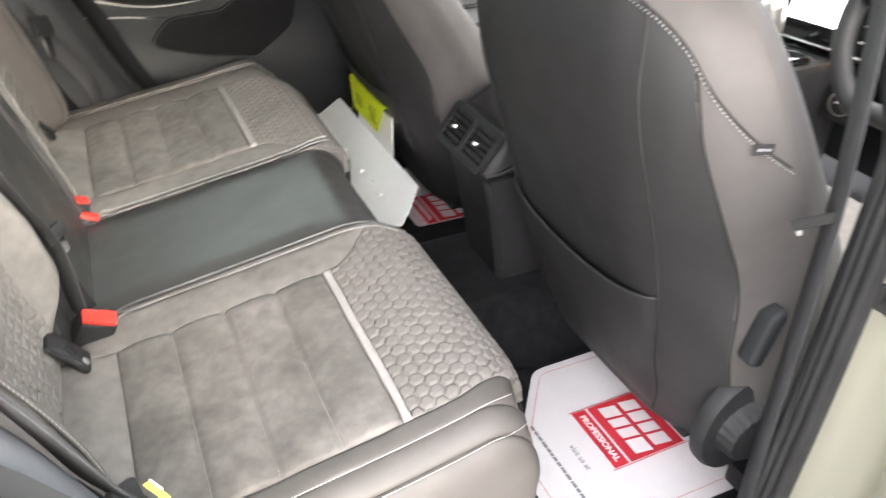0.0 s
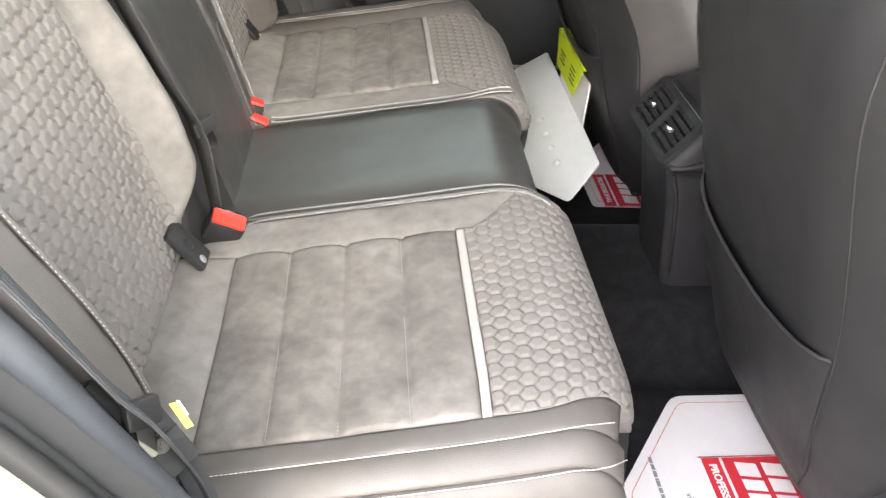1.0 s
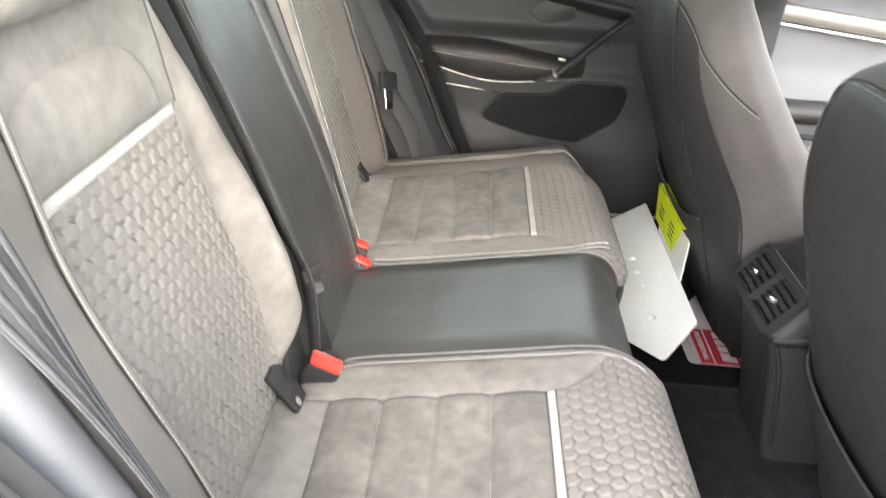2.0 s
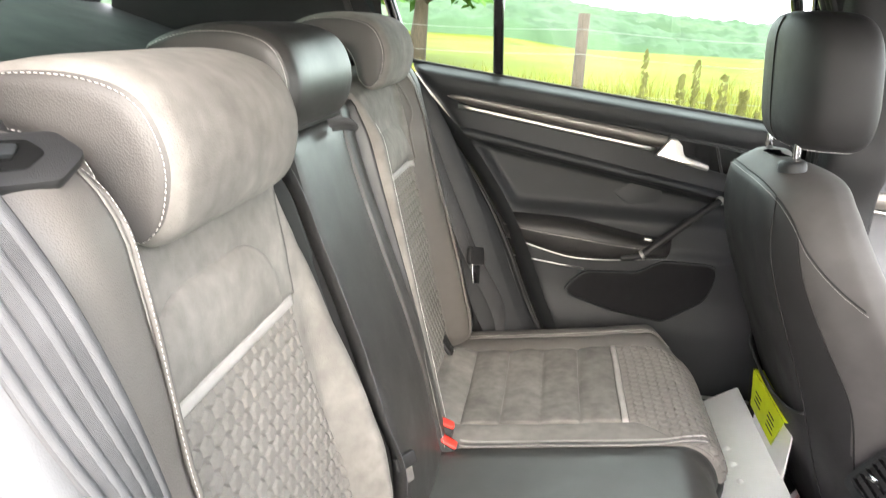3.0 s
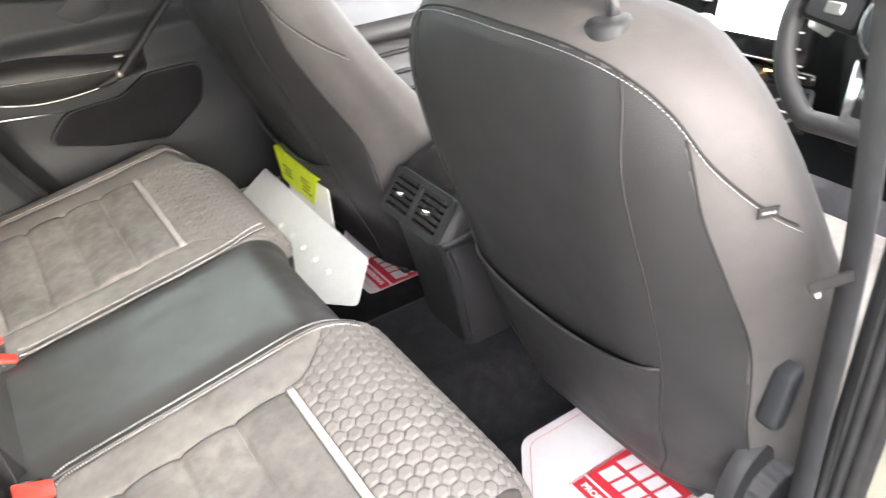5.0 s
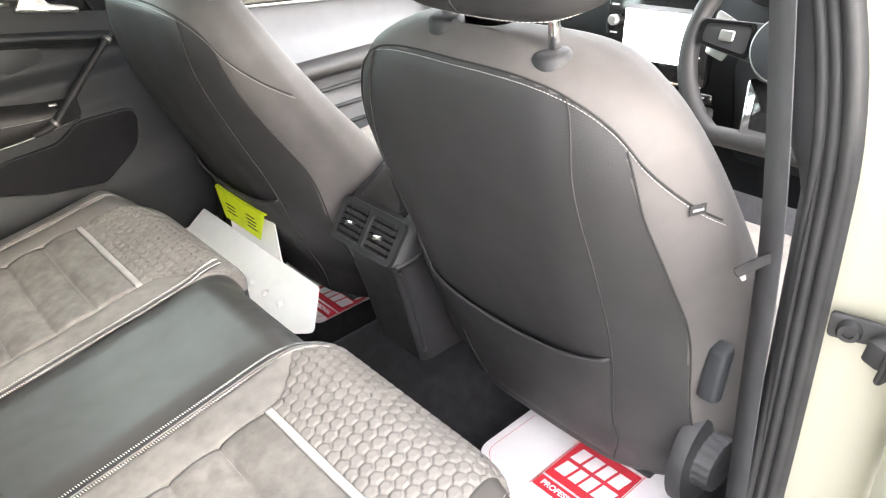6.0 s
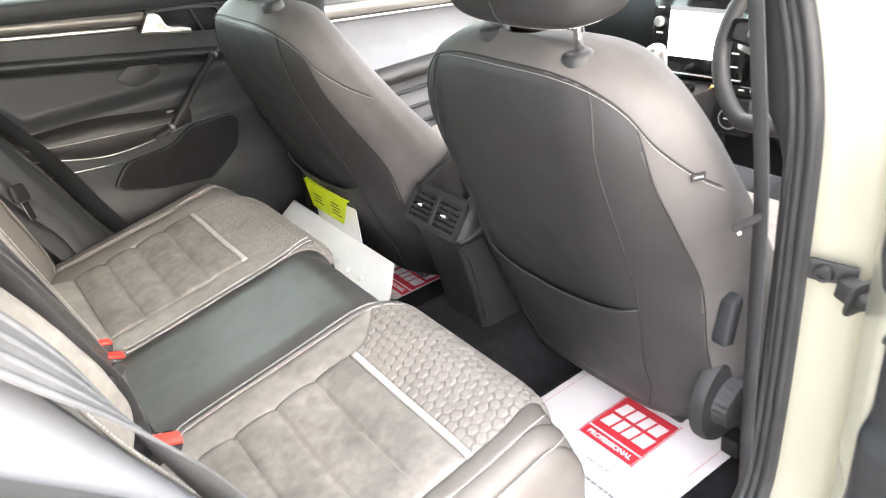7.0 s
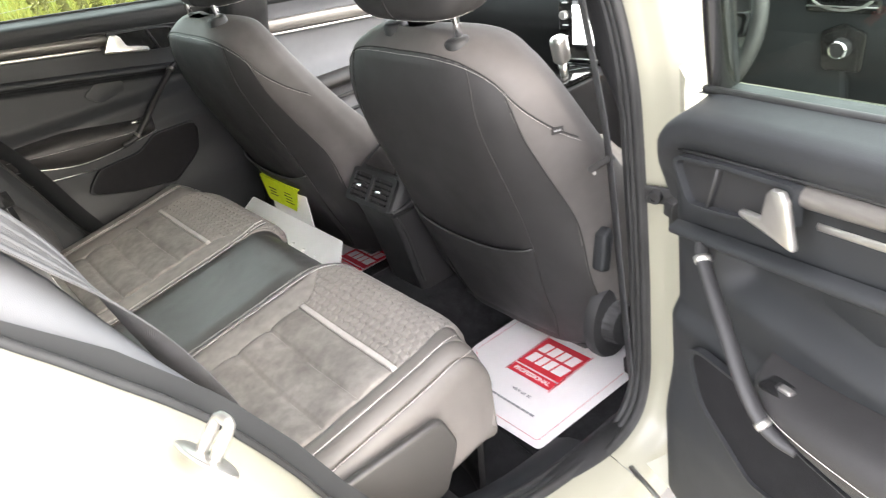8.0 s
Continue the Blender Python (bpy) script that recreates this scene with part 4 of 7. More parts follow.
for sg in (-1, 1):
    fl = sg > 0
    m = lambda f: (lambda s: sg * f(s)) if callable(f) else sg * f
    panel("suede_panel", cushion, QUILT[0], 0.345, sg * 0.21, sg * 0.502, 70, 60, SUEDE_SEAT, bench, quilt, flip=not fl, label="quilted grey suede seat panel")
    panel("trim_strip", cushion, 0.3455, 0.3552, sg * 0.2095, sg * 0.503, 8, 40, SILVER_CLOTH, bench, lambda s, w: 0.0018, edge=0.001, roll=0.002, flip=not fl, label="silver trim strip")
    panel("honeycomb_panel", cushion, 0.3557, 0.548, m(lambda s: inner_edge(s) + 0.001), m(lambda s: 0.503 - 0.018 * ss(0.40, 0.50, s)), 170, 270, SUEDE_QUILT, bench, hex_relief, flip=not fl, label="grey suede panel quilted in a honeycomb")
    panel("inner_bolster", cushion, 0.030, 0.50, sg * 0.1375, m(inner_edge), 60, 16, SUEDE, bench, crease, flip=not fl)
    panel("rear_roll", cushion, -0.025, QUILT[0], sg * 0.2085, sg * 0.503, 16, 40, SUEDE, bench, crease, flip=not fl)
    panel("outer_piping", cushion, -0.01, 0.50, m(lambda s: 0.5035 - 0.018 * ss(0.40, 0.50, s)), sg * 0.530, 60, 8, LEATHER_SIDE, bench, crease, flip=not fl)
    panel("side_band", cushion, -0.01, 0.515, sg * 0.5305, sg * 0.566, 60, 10, LEATHER_SIDE, bench, lambda s, w: 0.001, flip=not fl)
    panel("side_panel", cushion, -0.02, 0.545, sg * 0.5665, sg * 0.72, 60, 26, LEATHER_SIDE, bench, crease, flip=not fl, label="dark leather side of the cushion")
    stitch("stitching", seam_line(cushion, [(0.0, sg * 0.5325), (0.2, sg * 0.5325), (0.40, sg * 0.5325), (0.455, sg * 0.528), (0.488, sg * 0.515)], 0.001), THREAD_WHITE, bench)
    stitch("stitching", seam_line(cushion, [(0.0, sg * 0.569), (0.2, sg * 0.569), (0.42, sg * 0.569), (0.475, sg * 0.562), (0.515, sg * 0.540)], 0.001), THREAD_WHITE, bench)
    for q in QUILT[1:4]:
        stitch("stitching", [(p + n * -0.0030, n) for p, n in seam_line(cushion, [(q, sg * 0.214), (q, sg * 0.355), (q, sg * 0.498)])], THREAD_DULL, bench, thick=0.0008)
    for a in (0.1275, 0.1425):
        stitch("stitching", seam_line(cushion, [(0.085, sg * (a + 0.006)), (0.11, sg * a), (0.25, sg * a), (0.38, sg * a), (0.43, sg * (a + 0.006)), (0.472, sg * (a + 0.030))], 0.0025), THREAD_WHITE, bench, pitch=0.0034, size=0.0046, thick=0.0013, cross=True)
    welt = [p for p, n in seam_line(cushion, [(0.06, sg * 0.1345), (0.2, sg * 0.1345), (0.38, sg * 0.1345), (0.44, sg * 0.142), (0.475, sg * 0.162)], 0.0005)]
    tube("piping", welt, 0.0032, LEATHER_SEAT, bench, 6)
for sg in (-1, 1):
    low = round_poly([(0.00, 0.455, 0.01), (0.335, 0.455, 0.03), (0.372, 0.535, 0.03), (0.352, 0.594, 0.022), (0.02, 0.598, 0.01)], 7)
    out_y = Matrix(((1, 0, 0, 0), (0, 0, sg, 0), (0, 1, 0, 0), (0, 0, 0, 1)))
    part("lower_side", slab_bm(low, 0.016, 0.006, 3, Matrix.Translation((0, sg * 0.588, 0)) @ out_y), LEATHER_SEAT, bench, "dark leather lower side of the cushion")
panel("centre_panel", cushion, -0.025, 0.575, -0.134, 0.134, 70, 40, LEATHER_SEAT, bench, crease, edge=0.004, roll=0.010, label="dark leather middle seat panel", flip=False)
panel("front_panel", cushion, 0.5485, 0.83, -0.535, 0.535, 20, 60, LEATHER, bench, crease, label="dark leather front of the cushion")

# backrests
BETA = radians(10.7)


def inner_line(r):
    """The inner edge of the single backrest, which draws in towards its top."""
    return 0.168 + 0.024 * ss(0.20, 0.46, r) + 0.064 * ss(0.40, 0.60, r) + 0.050 * ss(0.135, 0.0, r)


def backrest(r, w):
    """The backrest: r runs up its face, w across the car."""
    a, sg = abs(w), (1 if w >= 0 else -1)
    top, rad = 0.550, 0.055
    nx, nz = math.cos(BETA), math.sin(BETA)
    if r <= top:
        x, z, th = 0.020 - r * nz, 0.575 + r * nx, 0.0
    else:
        th = min((r - top) / rad, radians(100))
        cx, cz = 0.020 - top * nz - rad * nx, 0.575 + top * nx - rad * nz
        x, z = cx + rad * math.cos(th + BETA), cz + rad * math.sin(th + BETA)
        rest = max(0.0, r - top - rad * radians(100))
        x -= rest
    inner = inner_line(r) if w < 0 else 0.162
    bol = 0.040 * ss(0.13, 0.195, abs(a - 0.357)) * (1 - ss(0.05, 0.0, r) * 0.6)
    bol *= lerp(ss(0.58, 0.40, r) * 0.75 + 0.25, ss(0.75, 0.50, r) * 0.4 + 0.6, ss(0.49, 0.55, a))
    bol += (0.042 if w < 0 else 0.010) * ss(0.495, 0.550, a) * ss(0.43, 0.18, r) * ss(-0.02, 0.10, r)
    roll = 0.0
    y = a
    if a > 0.575:
        roll = min((a - 0.575) / 0.045, 1.5)
        y, back = 0.575 + 0.045 * math.sin(roll), 0.045 * (1 - math.cos(roll))
        more = max(0.0, a - 0.575 - 0.045 * 1.5)
        bol -= back + more
    if a < inner + 0.05:
        crown = 0.046 if w > 0 else 0.046 * ss(0.50, 0.17, r) * ss(0.035, 0.15, r)
        bol = lerp(bol, crown, ss(inner + 0.05, inner + 0.010, a) * ss(0.62, 0.50, r))
        middle = 0.046 - 0.039 * ss(0.12, 0.56, r)
        if w < -0.105:
            middle -= 0.035
        bol = lerp(bol, middle, ss(inner + 0.006, inner - 0.012, a))
    if w > -0.13:
        x -= 0.07 * max(0.0, r)
    x += bol * math.cos(th)
    z += bol * math.sin(th)
    ang = th + BETA
    n = V(math.cos(ang) * math.cos(roll), sg * math.sin(roll), math.sin(ang) * math.cos(roll) + 1e-6).normalized()
    return V(x, sg * y, z), n


def rear_backrest(sg, label):
    th = bench
    fl = sg < 0
    lo = lambda r: sg * (0.212 + 0.045 * ss(0.18, 0.43, r))
    hi = lambda r: sg * (0.500 + 0.006 * ss(0.18, 0.43, r))
    panel("honeycomb_panel", backrest, 0.03, 0.4115, lo, hi, 400, 290, SUEDE_QUILT, th, lambda r, w: 0.0034 * (hex_height(abs(w), r, 0.0188, 0.0036) - 0.7), flip=not fl, label="grey suede panel quilted in a honeycomb")
    panel("trim_strip", backrest, 0.412, 0.4225, lambda r: lo(0.43), lambda r: hi(0.43), 8, 40, SILVER_CLOTH, th, lambda r, w: 0.002, edge=0.001, roll=0.002, flip=not fl, label="silver trim strip")

    def arch(r):
        return math.sqrt(max(0.0, 1 - (max(0.0, r - 0.425) / 0.0745) ** 2.6))

    mid = 0.396
    panel("shoulder_panel", backrest, 0.423, 0.4995, lambda r: sg * (mid - 0.112 * (0.35 + 0.65 * arch(r))), lambda r: sg * (mid + 0.114 * (0.35 + 0.65 * arch(r))), 30, 40, SUEDE, th, lambda r, w: crease(r, w) + 0.0085, edge=0.010, roll=0.008, flip=not fl)
    panel("inner_bolster", backrest, -0.01, 0.61, (lambda r: -inner_line(r) + 0.004) if sg < 0 else 0.158, lambda r: lo(r) - sg * 0.0005 if r < 0.43 else lo(0.43) - sg * 0.02 * ss(0.43, 0.60, r), 70, 40, SUEDE, th, crease, edge=0.004, roll=0.012, flip=not fl)
    # Far bolster in darker leather: the shade on that side is put in.
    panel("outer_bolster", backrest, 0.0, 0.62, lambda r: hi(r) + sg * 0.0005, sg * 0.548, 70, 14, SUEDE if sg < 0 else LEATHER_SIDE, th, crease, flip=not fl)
    panel("head_panel", backrest, 0.42, 0.71, sg * 0.245, sg * 0.515, 40, 40, SUEDE, th, lambda r, w: crease(r, w) - 0.001, edge=0, flip=not fl)
    # Far twin darker here too, its shade painted by the leather choice.
    panel("side_bolster", backrest, -0.02, 0.68, sg * 0.5485, sg * 0.73, 70, 30, LEATHER_SIDE if sg < 0 else LEATHER_CAP, th, crease, flip=not fl, label="grey leather outer bolster")
    line = seam_line(backrest, [(0.0, sg * 0.552), (0.2, sg * 0.552), (0.4, sg * 0.552), (0.50, sg * 0.550), (0.565, sg * 0.542), (0.605, sg * 0.524), (0.635, sg * 0.495)], 0.0015)
    stitch("stitching", line, THREAD, th, size=0.0026, thick=0.0007)
    tube("piping", [p for p, n in seam_line(backrest, [(0.0, sg * 0.5485), (0.2, sg * 0.5485), (0.4, sg * 0.5485), (0.50, sg * 0.5465), (0.565, sg * 0.5385), (0.605, sg * 0.5205), (0.635, sg * 0.4915)], 0.0)], 0.0026, LEATHER_SIDE, th, 6)
    tube("piping", [p for p, n in seam_line(backrest, [(0.600, sg * 0.500), (0.560, sg * 0.518), (0.519, sg * 0.526), (0.480, sg * 0.514), (0.426, sg * 0.511)], 0.0)], 0.0026, LEATHER_SIDE, th, 8)
    # back shell behind the upholstery
    v, f = grid(lambda u, q: V(-0.075 - 0.11 * u - 0.02, sg * lerp(0.10, 0.60, q), 0.60 + 0.50 * u), 8, 8)
    mesh_ob("back_shell", v, f, CARPET, th)
    # seat release in the shoulder
    bm = slab_bm(round_poly([(-0.050, -0.028, 0.012), (0.050, -0.020, 0.02), (0.045, 0.022, 0.02), (-0.050, 0.028, 0.01)]), 0.014, 0.005, m=pose(-0.135, sg * 0.572, 1.160, -sg * 24, 0, 0) @ pose(0, 0, 0, 0, -6, 100))
    rel = part("release_bezel", bm, PLASTIC, th, "black plastic seat release")
    part("release_button", slab_bm(round_poly([(-0.03, -0.014, 0.006), (0.03, -0.010, 0.01), (0.028, 0.012, 0.01), (-0.03, 0.015, 0.006)]), 0.006, 0.002, m=pose(-0.135, sg * 0.572, 1.160, -sg * 24, 0, 0) @ pose(0, 0, 0.013, 0, -6, 100)), SOFT, rel)
    return th


def headrest(th, y0, y1, dx, dz, skin, cap, label, taper=0.93):
    """A rear head restraint that hooks over the backrest: an arm to the rear and a lobe hanging in front."""
    c = curve([(-0.215, 1.196, 0), (-0.165, 1.217, 0), (-0.105, 1.222, 0), (-0.060, 1.206, 0), (-0.040, 1.165, 0), (-0.046, 1.122, 0), (-0.066, 1.102, 0), (-0.086, 1.112, 0),
               (-0.098, 1.150, 0), (-0.128, 1.170, 0), (-0.175, 1.178, 0), (-0.215, 1.180, 0)], 72, closed=True)
    cx, cz = -0.11, 1.165
    ym, half = (y0 + y1) / 2, (y1 - y0) / 2

    def f(u, v):
        k = 2 * v - 1
        e = (1 - abs(k) ** 5) ** 0.2 if abs(k) < 1 else 0.0
        q = c[int(round(u * 72)) % 72]
        sc = 0.985 if abs(k) > 0.999 else 1.0
        shrink = 0.009 * (1 - max(0.0, 1 - abs(k) ** 7) ** 0.35)
        dirv = V(q.x - cx, q.y - cz)
        d = dirv.length
        w = dirv * max(0.0, d - shrink) / d
        return V(cx + w.x + dx, ym + half * k, cz + w.y + dz)

    v, fa = grid(f, 72, 30, closed_u=True)
    vs = v
    body = mesh_ob("headrest", vs, fa, skin, th, label)
    for side, k in ((0, -1), (1, 1)):
        rim = [V(p.x, p.y, p.z) for p in (vs[i * 30 + (0 if side == 0 else 29)] for i in range(72))]
        # the cap: a padded plate inside the rim
        verts, faces = [], []
        rings = 6
        for g in range(rings):
            t = g / (rings - 1)
            for i, p in enumerate(rim):
                mid = rim[(69 - i) % 72]
                q = p.lerp(mid, t * 0.5)
                q = V(q.x, q.y + k * 0.005 * math.sin(math.pi * 0.5 * min(1, t * 2.2)), q.z)
                verts.append(q)
        for g in range(rings - 1):
            for i in range(72):
                q = (g * 72 + i, g * 72 + (i + 1) % 72, (g + 1) * 72 + (i + 1) % 72, (g + 1) * 72 + i)
                faces.append(q if k < 0 else q[::-1])
        mesh_ob("side_cap", verts, faces, cap, body, "leather side cap")
        ring = [(p + V(0, k * 0.0030, 0), V(0, k, 0.0)) for p in (rim[i % 72].lerp(rim[(69 - i) % 72], 0.04) for i in range(73))]
        stitch("stitching", ring, THREAD, body, size=0.0028, thick=0.0008)
    return body


near_back = rear_backrest(-1, "grey suede rear backrest with honeycomb quilting and a hooked headrest")
headrest(near_back, -0.497, -0.272, 0.0, 0.003, SUEDE, LEATHER_CAP, "grey suede headrest with leather sides")
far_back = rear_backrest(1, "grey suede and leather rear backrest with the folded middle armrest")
headrest(far_back, 0.262, 0.480, -0.040, 0.040, SUEDE, LEATHER_CAP, "grey suede headrest with leather sides")
headrest(far_back, -0.130, 0.108, -0.055, 0.022, LEATHER_SEAT, LEATHER_SEAT, "dark leather middle headrest")
panel("middle_panel", backrest, -0.01, 0.553, -0.102, 0.118, 50, 24, LEATHER_SEAT, far_back, crease, edge=0.006, roll=0.008, label="dark leather folding armrest")
panel("middle_top", backrest, 0.556, 0.70, -0.15, 0.15, 20, 24, LEATHER_SEAT, far_back, crease)
panel("armrest_side", backrest, -0.02, 0.57, 0.1185, 0.160, 60, 24, LEATHER_SEAT, far_back, lambda r, w: 0.002, edge=0.003)
stitch("stitching", seam_line(backrest, [(0.02, 0.168), (0.2, 0.168), (0.38, 0.168), (0.54, 0.168)], 0.002), THREAD_WHITE, far_back)
stitch("stitching", seam_line(backrest, [(0.02, 0.117), (0.10, 0.117), (0.17, 0.121), (0.19, 0.135)], 0.003), THREAD, far_back)
# Gap between the backrests: its shade is put in as a near-black sheet.
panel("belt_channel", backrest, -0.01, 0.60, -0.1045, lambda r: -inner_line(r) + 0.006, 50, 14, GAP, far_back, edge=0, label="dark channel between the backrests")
# pull loop of the armrest
loop = curve([(-0.112, 0.040, 1.118), (-0.098, 0.044, 1.122), (-0.084, 0.050, 1.120), (-0.080, 0.055, 1.114), (-0.094, 0.054, 1.114), (-0.110, 0.050, 1.112)], 24)
v, f = strap_data(loop, [(0.2, 0.9, 0.3)] * 24, 0.012, 0.002)
mesh_ob("pull_loop", v, f, BELT, far_back)


# buckles, belts, anchor covers
def buckle(at, turn, label, two=False):
    th = thing("seat_belt_buckle", label, "belt buckle", group="rear belt buckles")
    m = pose(*at) @ turn
    bm = join_bm(box_bm(0.046, 0.030, 0.060, 0.006, 2, m @ pose(0, 0, -0.030)))
    part("housing", bm, PLASTIC, th)
    part("press_button", slab_bm(round_poly([(-0.021, -0.0125, 0.004), (0.021, -0.0125, 0.004), (0.021, 0.010, 0.004), (-0.021, 0.010, 0.004)]), 0.005, 0.0015, m=m @ pose(0, -0.001, -0.0005)), RED, th, "red press button")
    part("slot", box_bm(0.026, 0.0025, 0.004, 0.0005, 1, m @ pose(0, 0.0118, 0.0008)), GLOSSBLACK, th)
    return th


buckle((0.064, -0.166, 0.622), pose(0, 0, 0, 14, 26, 4), "black seat belt buckle with a red button in the bench")
buckle((0.060, 0.132, 0.608), pose(0, 0, 0, -4, 26, -2), "black seat belt buckle with a red button in the bench")
buckle((0.050, 0.160, 0.624), pose(0, 0, 0, -4, 20, 6), "black seat belt buckle with a red button beside its twin")
for sg, yy in ((-1, -0.229), (1, 0.236), (1, 0.475)):
    iso = thing("isofix_cover", "black plastic child-seat anchor cover between cushion and backrest", "anchor cover", group="anchor covers")
    m = pose(0.025 if sg < 0 else 0.010, yy, 0.622 if sg < 0 else 0.612, 0, 54, 0)
    part("cover", slab_bm(round_poly([(-0.036, -0.019, 0.004), (0.027, -0.019, 0.006), (0.027, 0.019, 0.006), (-0.036, 0.019, 0.004)]), 0.009, 0.003, m=m), PLASTIC, iso)
    part("emblem", lathe([(0.0, 0.0105), (0.004, 0.0105), (0.0055, 0.0095)], 16, m @ pose(0.018, 0.006 * sg, 0)), SATIN, iso)
    part("recess_ring", lathe([(0.006, 0.0092), (0.0075, 0.0102), (0.009, 0.0092)], 20, m @ pose(-0.006, 0.004 * sg, 0)), SOFT, iso)


# backrest release on the shoulder of the bench
release = thing("backrest_release", "black plastic backrest release bezel with a recessed pull", "release handle")
rn = Vector((0.50, -0.26, 0.82)).normalized()
rx = Vector((0.5, 0.86, 0.0))
rx = (rx - rn * rx.dot(rn)).normalized()
RB = Matrix.Translation((-0.092, -0.589, 1.1795)) @ Matrix((rx, rn.cross(rx), rn)).transposed().to_4x4()
outer = [(-0.050, -0.021, 0.008), (0.024, -0.021, 0.014), (0.046, -0.002, 0.008), (0.036, 0.017, 0.008), (-0.050, 0.019, 0.008)]
part("bezel", slab_bm(round_poly(outer), 0.010, 0.003, m=RB @ pose(0, 0, -0.006)), PLASTIC, release)
part("pull_recess", slab_bm(round_poly([(q[0] * 0.66 - 0.006, q[1] * 0.56, q[2] * 0.6) for q in outer]), 0.004, 0.001, m=RB @ pose(0, 0, 0.0012)), GLOSSBLACK, release, "dark recess of the release")
part("pull", slab_bm(round_poly([(-0.030, -0.004, 0.003), (0.006, -0.004, 0.003), (0.012, 0.004, 0.003), (-0.030, 0.004, 0.003)]), 0.004, 0.0012, m=RB @ pose(0, 0, 0.0045)), SOFT, release, "dark grey pull")


def belt(name, label, pts, ups, width=0.046, n=60):
    th = thing(name, label, "seat belt")
    p = curve(pts, n)
    u = curve(ups, n)
    v, f = strap_data(p, u, width, 0.0016)
    mesh_ob("webbing", v, f, BELT, th, "dark woven belt webbing")
    return th, p, u


def tongue(th, at, turn):
    m = pose(*at) @ turn
    part("tongue_grip", slab_bm(round_poly([(-0.028, -0.022, 0.008), (0.028, -0.022, 0.008), (0.026, 0.016, 0.006), (-0.026, 0.016, 0.006)]), 0.012, 0.004, m=m @ pose(0, 0, -0.006)), PLASTIC, th, "black grip of the belt tongue")
    bm = slab_bm(round_poly([(-0.012, -0.062, 0.004), (0.012, -0.062, 0.004), (0.014, -0.020, 0.0), (-0.014, -0.020, 0.0)]), 0.0025, 0.0006, 1, m @ pose(0, 0, -0.001))
    part("tongue_plate", bm, CHROME, th, "chrome belt tongue")


b, p, u = belt("middle_seat_belt", "dark middle seat belt lying along the backrest edge",
               [(-0.125, -0.200, 1.150), (-0.082, -0.190, 1.09), (-0.058, -0.176, 1.02), (-0.022, -0.156, 0.91), (0.010, -0.142, 0.80), (0.034, -0.126, 0.72), (0.04, -0.125, 0.60)],
               [(0.6, 0.7, 0.5), (0.75, 0.65, 0.1), (0.75, 0.65, 0.1), (0.75, 0.65, 0.1), (0.75, 0.65, 0.1), (0.8, 0.6, 0.1), (0.8, 0.5, 0)])
tongue(b, (0.040, -0.122, 0.730), pose(0, 0, 0, 76, -8, 52) @ Matrix.Diagonal((0.6, 0.5, 0.7, 1)))
b, p, u = belt("far_seat_belt", "dark seat belt hanging beside the far door",
               [(-0.20, 0.560, 1.22), (-0.102, 0.590, 1.085), (-0.028, 0.588, 0.929), (0.032, 0.586, 0.797), (0.060, 0.588, 0.745), (0.105, 0.600, 0.66), (0.125, 0.615, 0.56)],
               [(0.7, -0.5, 0.5), (0.85, -0.5, 0.2), (0.85, -0.5, 0.2), (0.85, -0.5, 0.2), (0.85, -0.5, 0.2), (0.85, -0.5, 0), (0.9, -0.4, 0)])
tongue(b, (0.050, 0.580, 0.785), pose(0, 0, 0, 76, 14, 60))
b, p, u = belt("near_seat_belt", "dark seat belt running down the backrest to its floor anchor",
               [(-0.20, -0.585, 1.24), (-0.103, -0.634, 1.190), (-0.060, -0.632, 1.130), (-0.024, -0.634, 1.071), (0.001, -0.630, 1.018), (0.034, -0.624, 0.932), (0.060, -0.616, 0.853), (0.074, -0.607, 0.80), (0.090, -0.602, 0.762), (0.104, -0.594, 0.70), (0.110, -0.598, 0.62)],
               [(0.5, -0.6, 0.5), (0.52, -0.6, 0.5), (0.55, -0.55, 0.5), (0.65, -0.30, 0.45), (0.70, 0.05, 0.4), (0.75, 0.5, 0.25), (0.75, 0.6, 0.2), (0.72, 0.62, 0.2), (0.7, 0.6, 0.1), (0.7, 0.6, 0), (0.5, 0.8, 0)])
for off in (-0.0185, -0.0065, 0.0065, 0.0185):
    line = []
    for k in range(len(p)):
        ahead = Vector(p[min(k + 1, len(p) - 1)]) - Vector(p[max(k - 1, 0)])
        across = ahead.cross(Vector(u[k])).normalized()
        line.append(Vector(p[k]) + across * off + Vector(u[k]).normalized() * 0.0006)
    v, f = strap_data(line, u, 0.0055, 0.0022)
    mesh_ob("woven_rib", v, f, BELTRIB, b, "paler woven rib of the webbing")
tongue(b, (0.086, -0.600, 0.770), pose(0, 0, 0, 62, 20, 48) @ Matrix.Diagonal((0.5, 0.55, 0.8, 1)))
anchor = thing("belt_anchor", "black belt anchor with a bolt and a yellow tag", "belt anchor")
AM = pose(0.089, -0.601, 0.740) @ V(0.62, -0.45, 0.64).to_track_quat("Z", "Y").to_matrix().to_4x4()
part("bracket", slab_bm(round_poly([(-0.020, -0.030, 0.008), (0.020, -0.030, 0.008), (0.016, 0.022, 0.008), (-0.016, 0.022, 0.008)]), 0.006, 0.002, m=AM), RUBBER, anchor)
part("bolt", join_bm(lathe([(0.0, 0.010), (0.006, 0.010), (0.008, 0.006), (0.012, 0.006), (0.012, 0.003)], 24, AM @ pose(0, -0.004, 0.004) @ Matrix.Scale(0.6, 4)), lathe([(0.0, 0.014), (0.004, 0.014), (0.004, 0.008)], 6, AM @ pose(0, -0.004, 0.003) @ Matrix.Scale(0.6, 4))), DECOR, anchor, "bright anchor bolt")
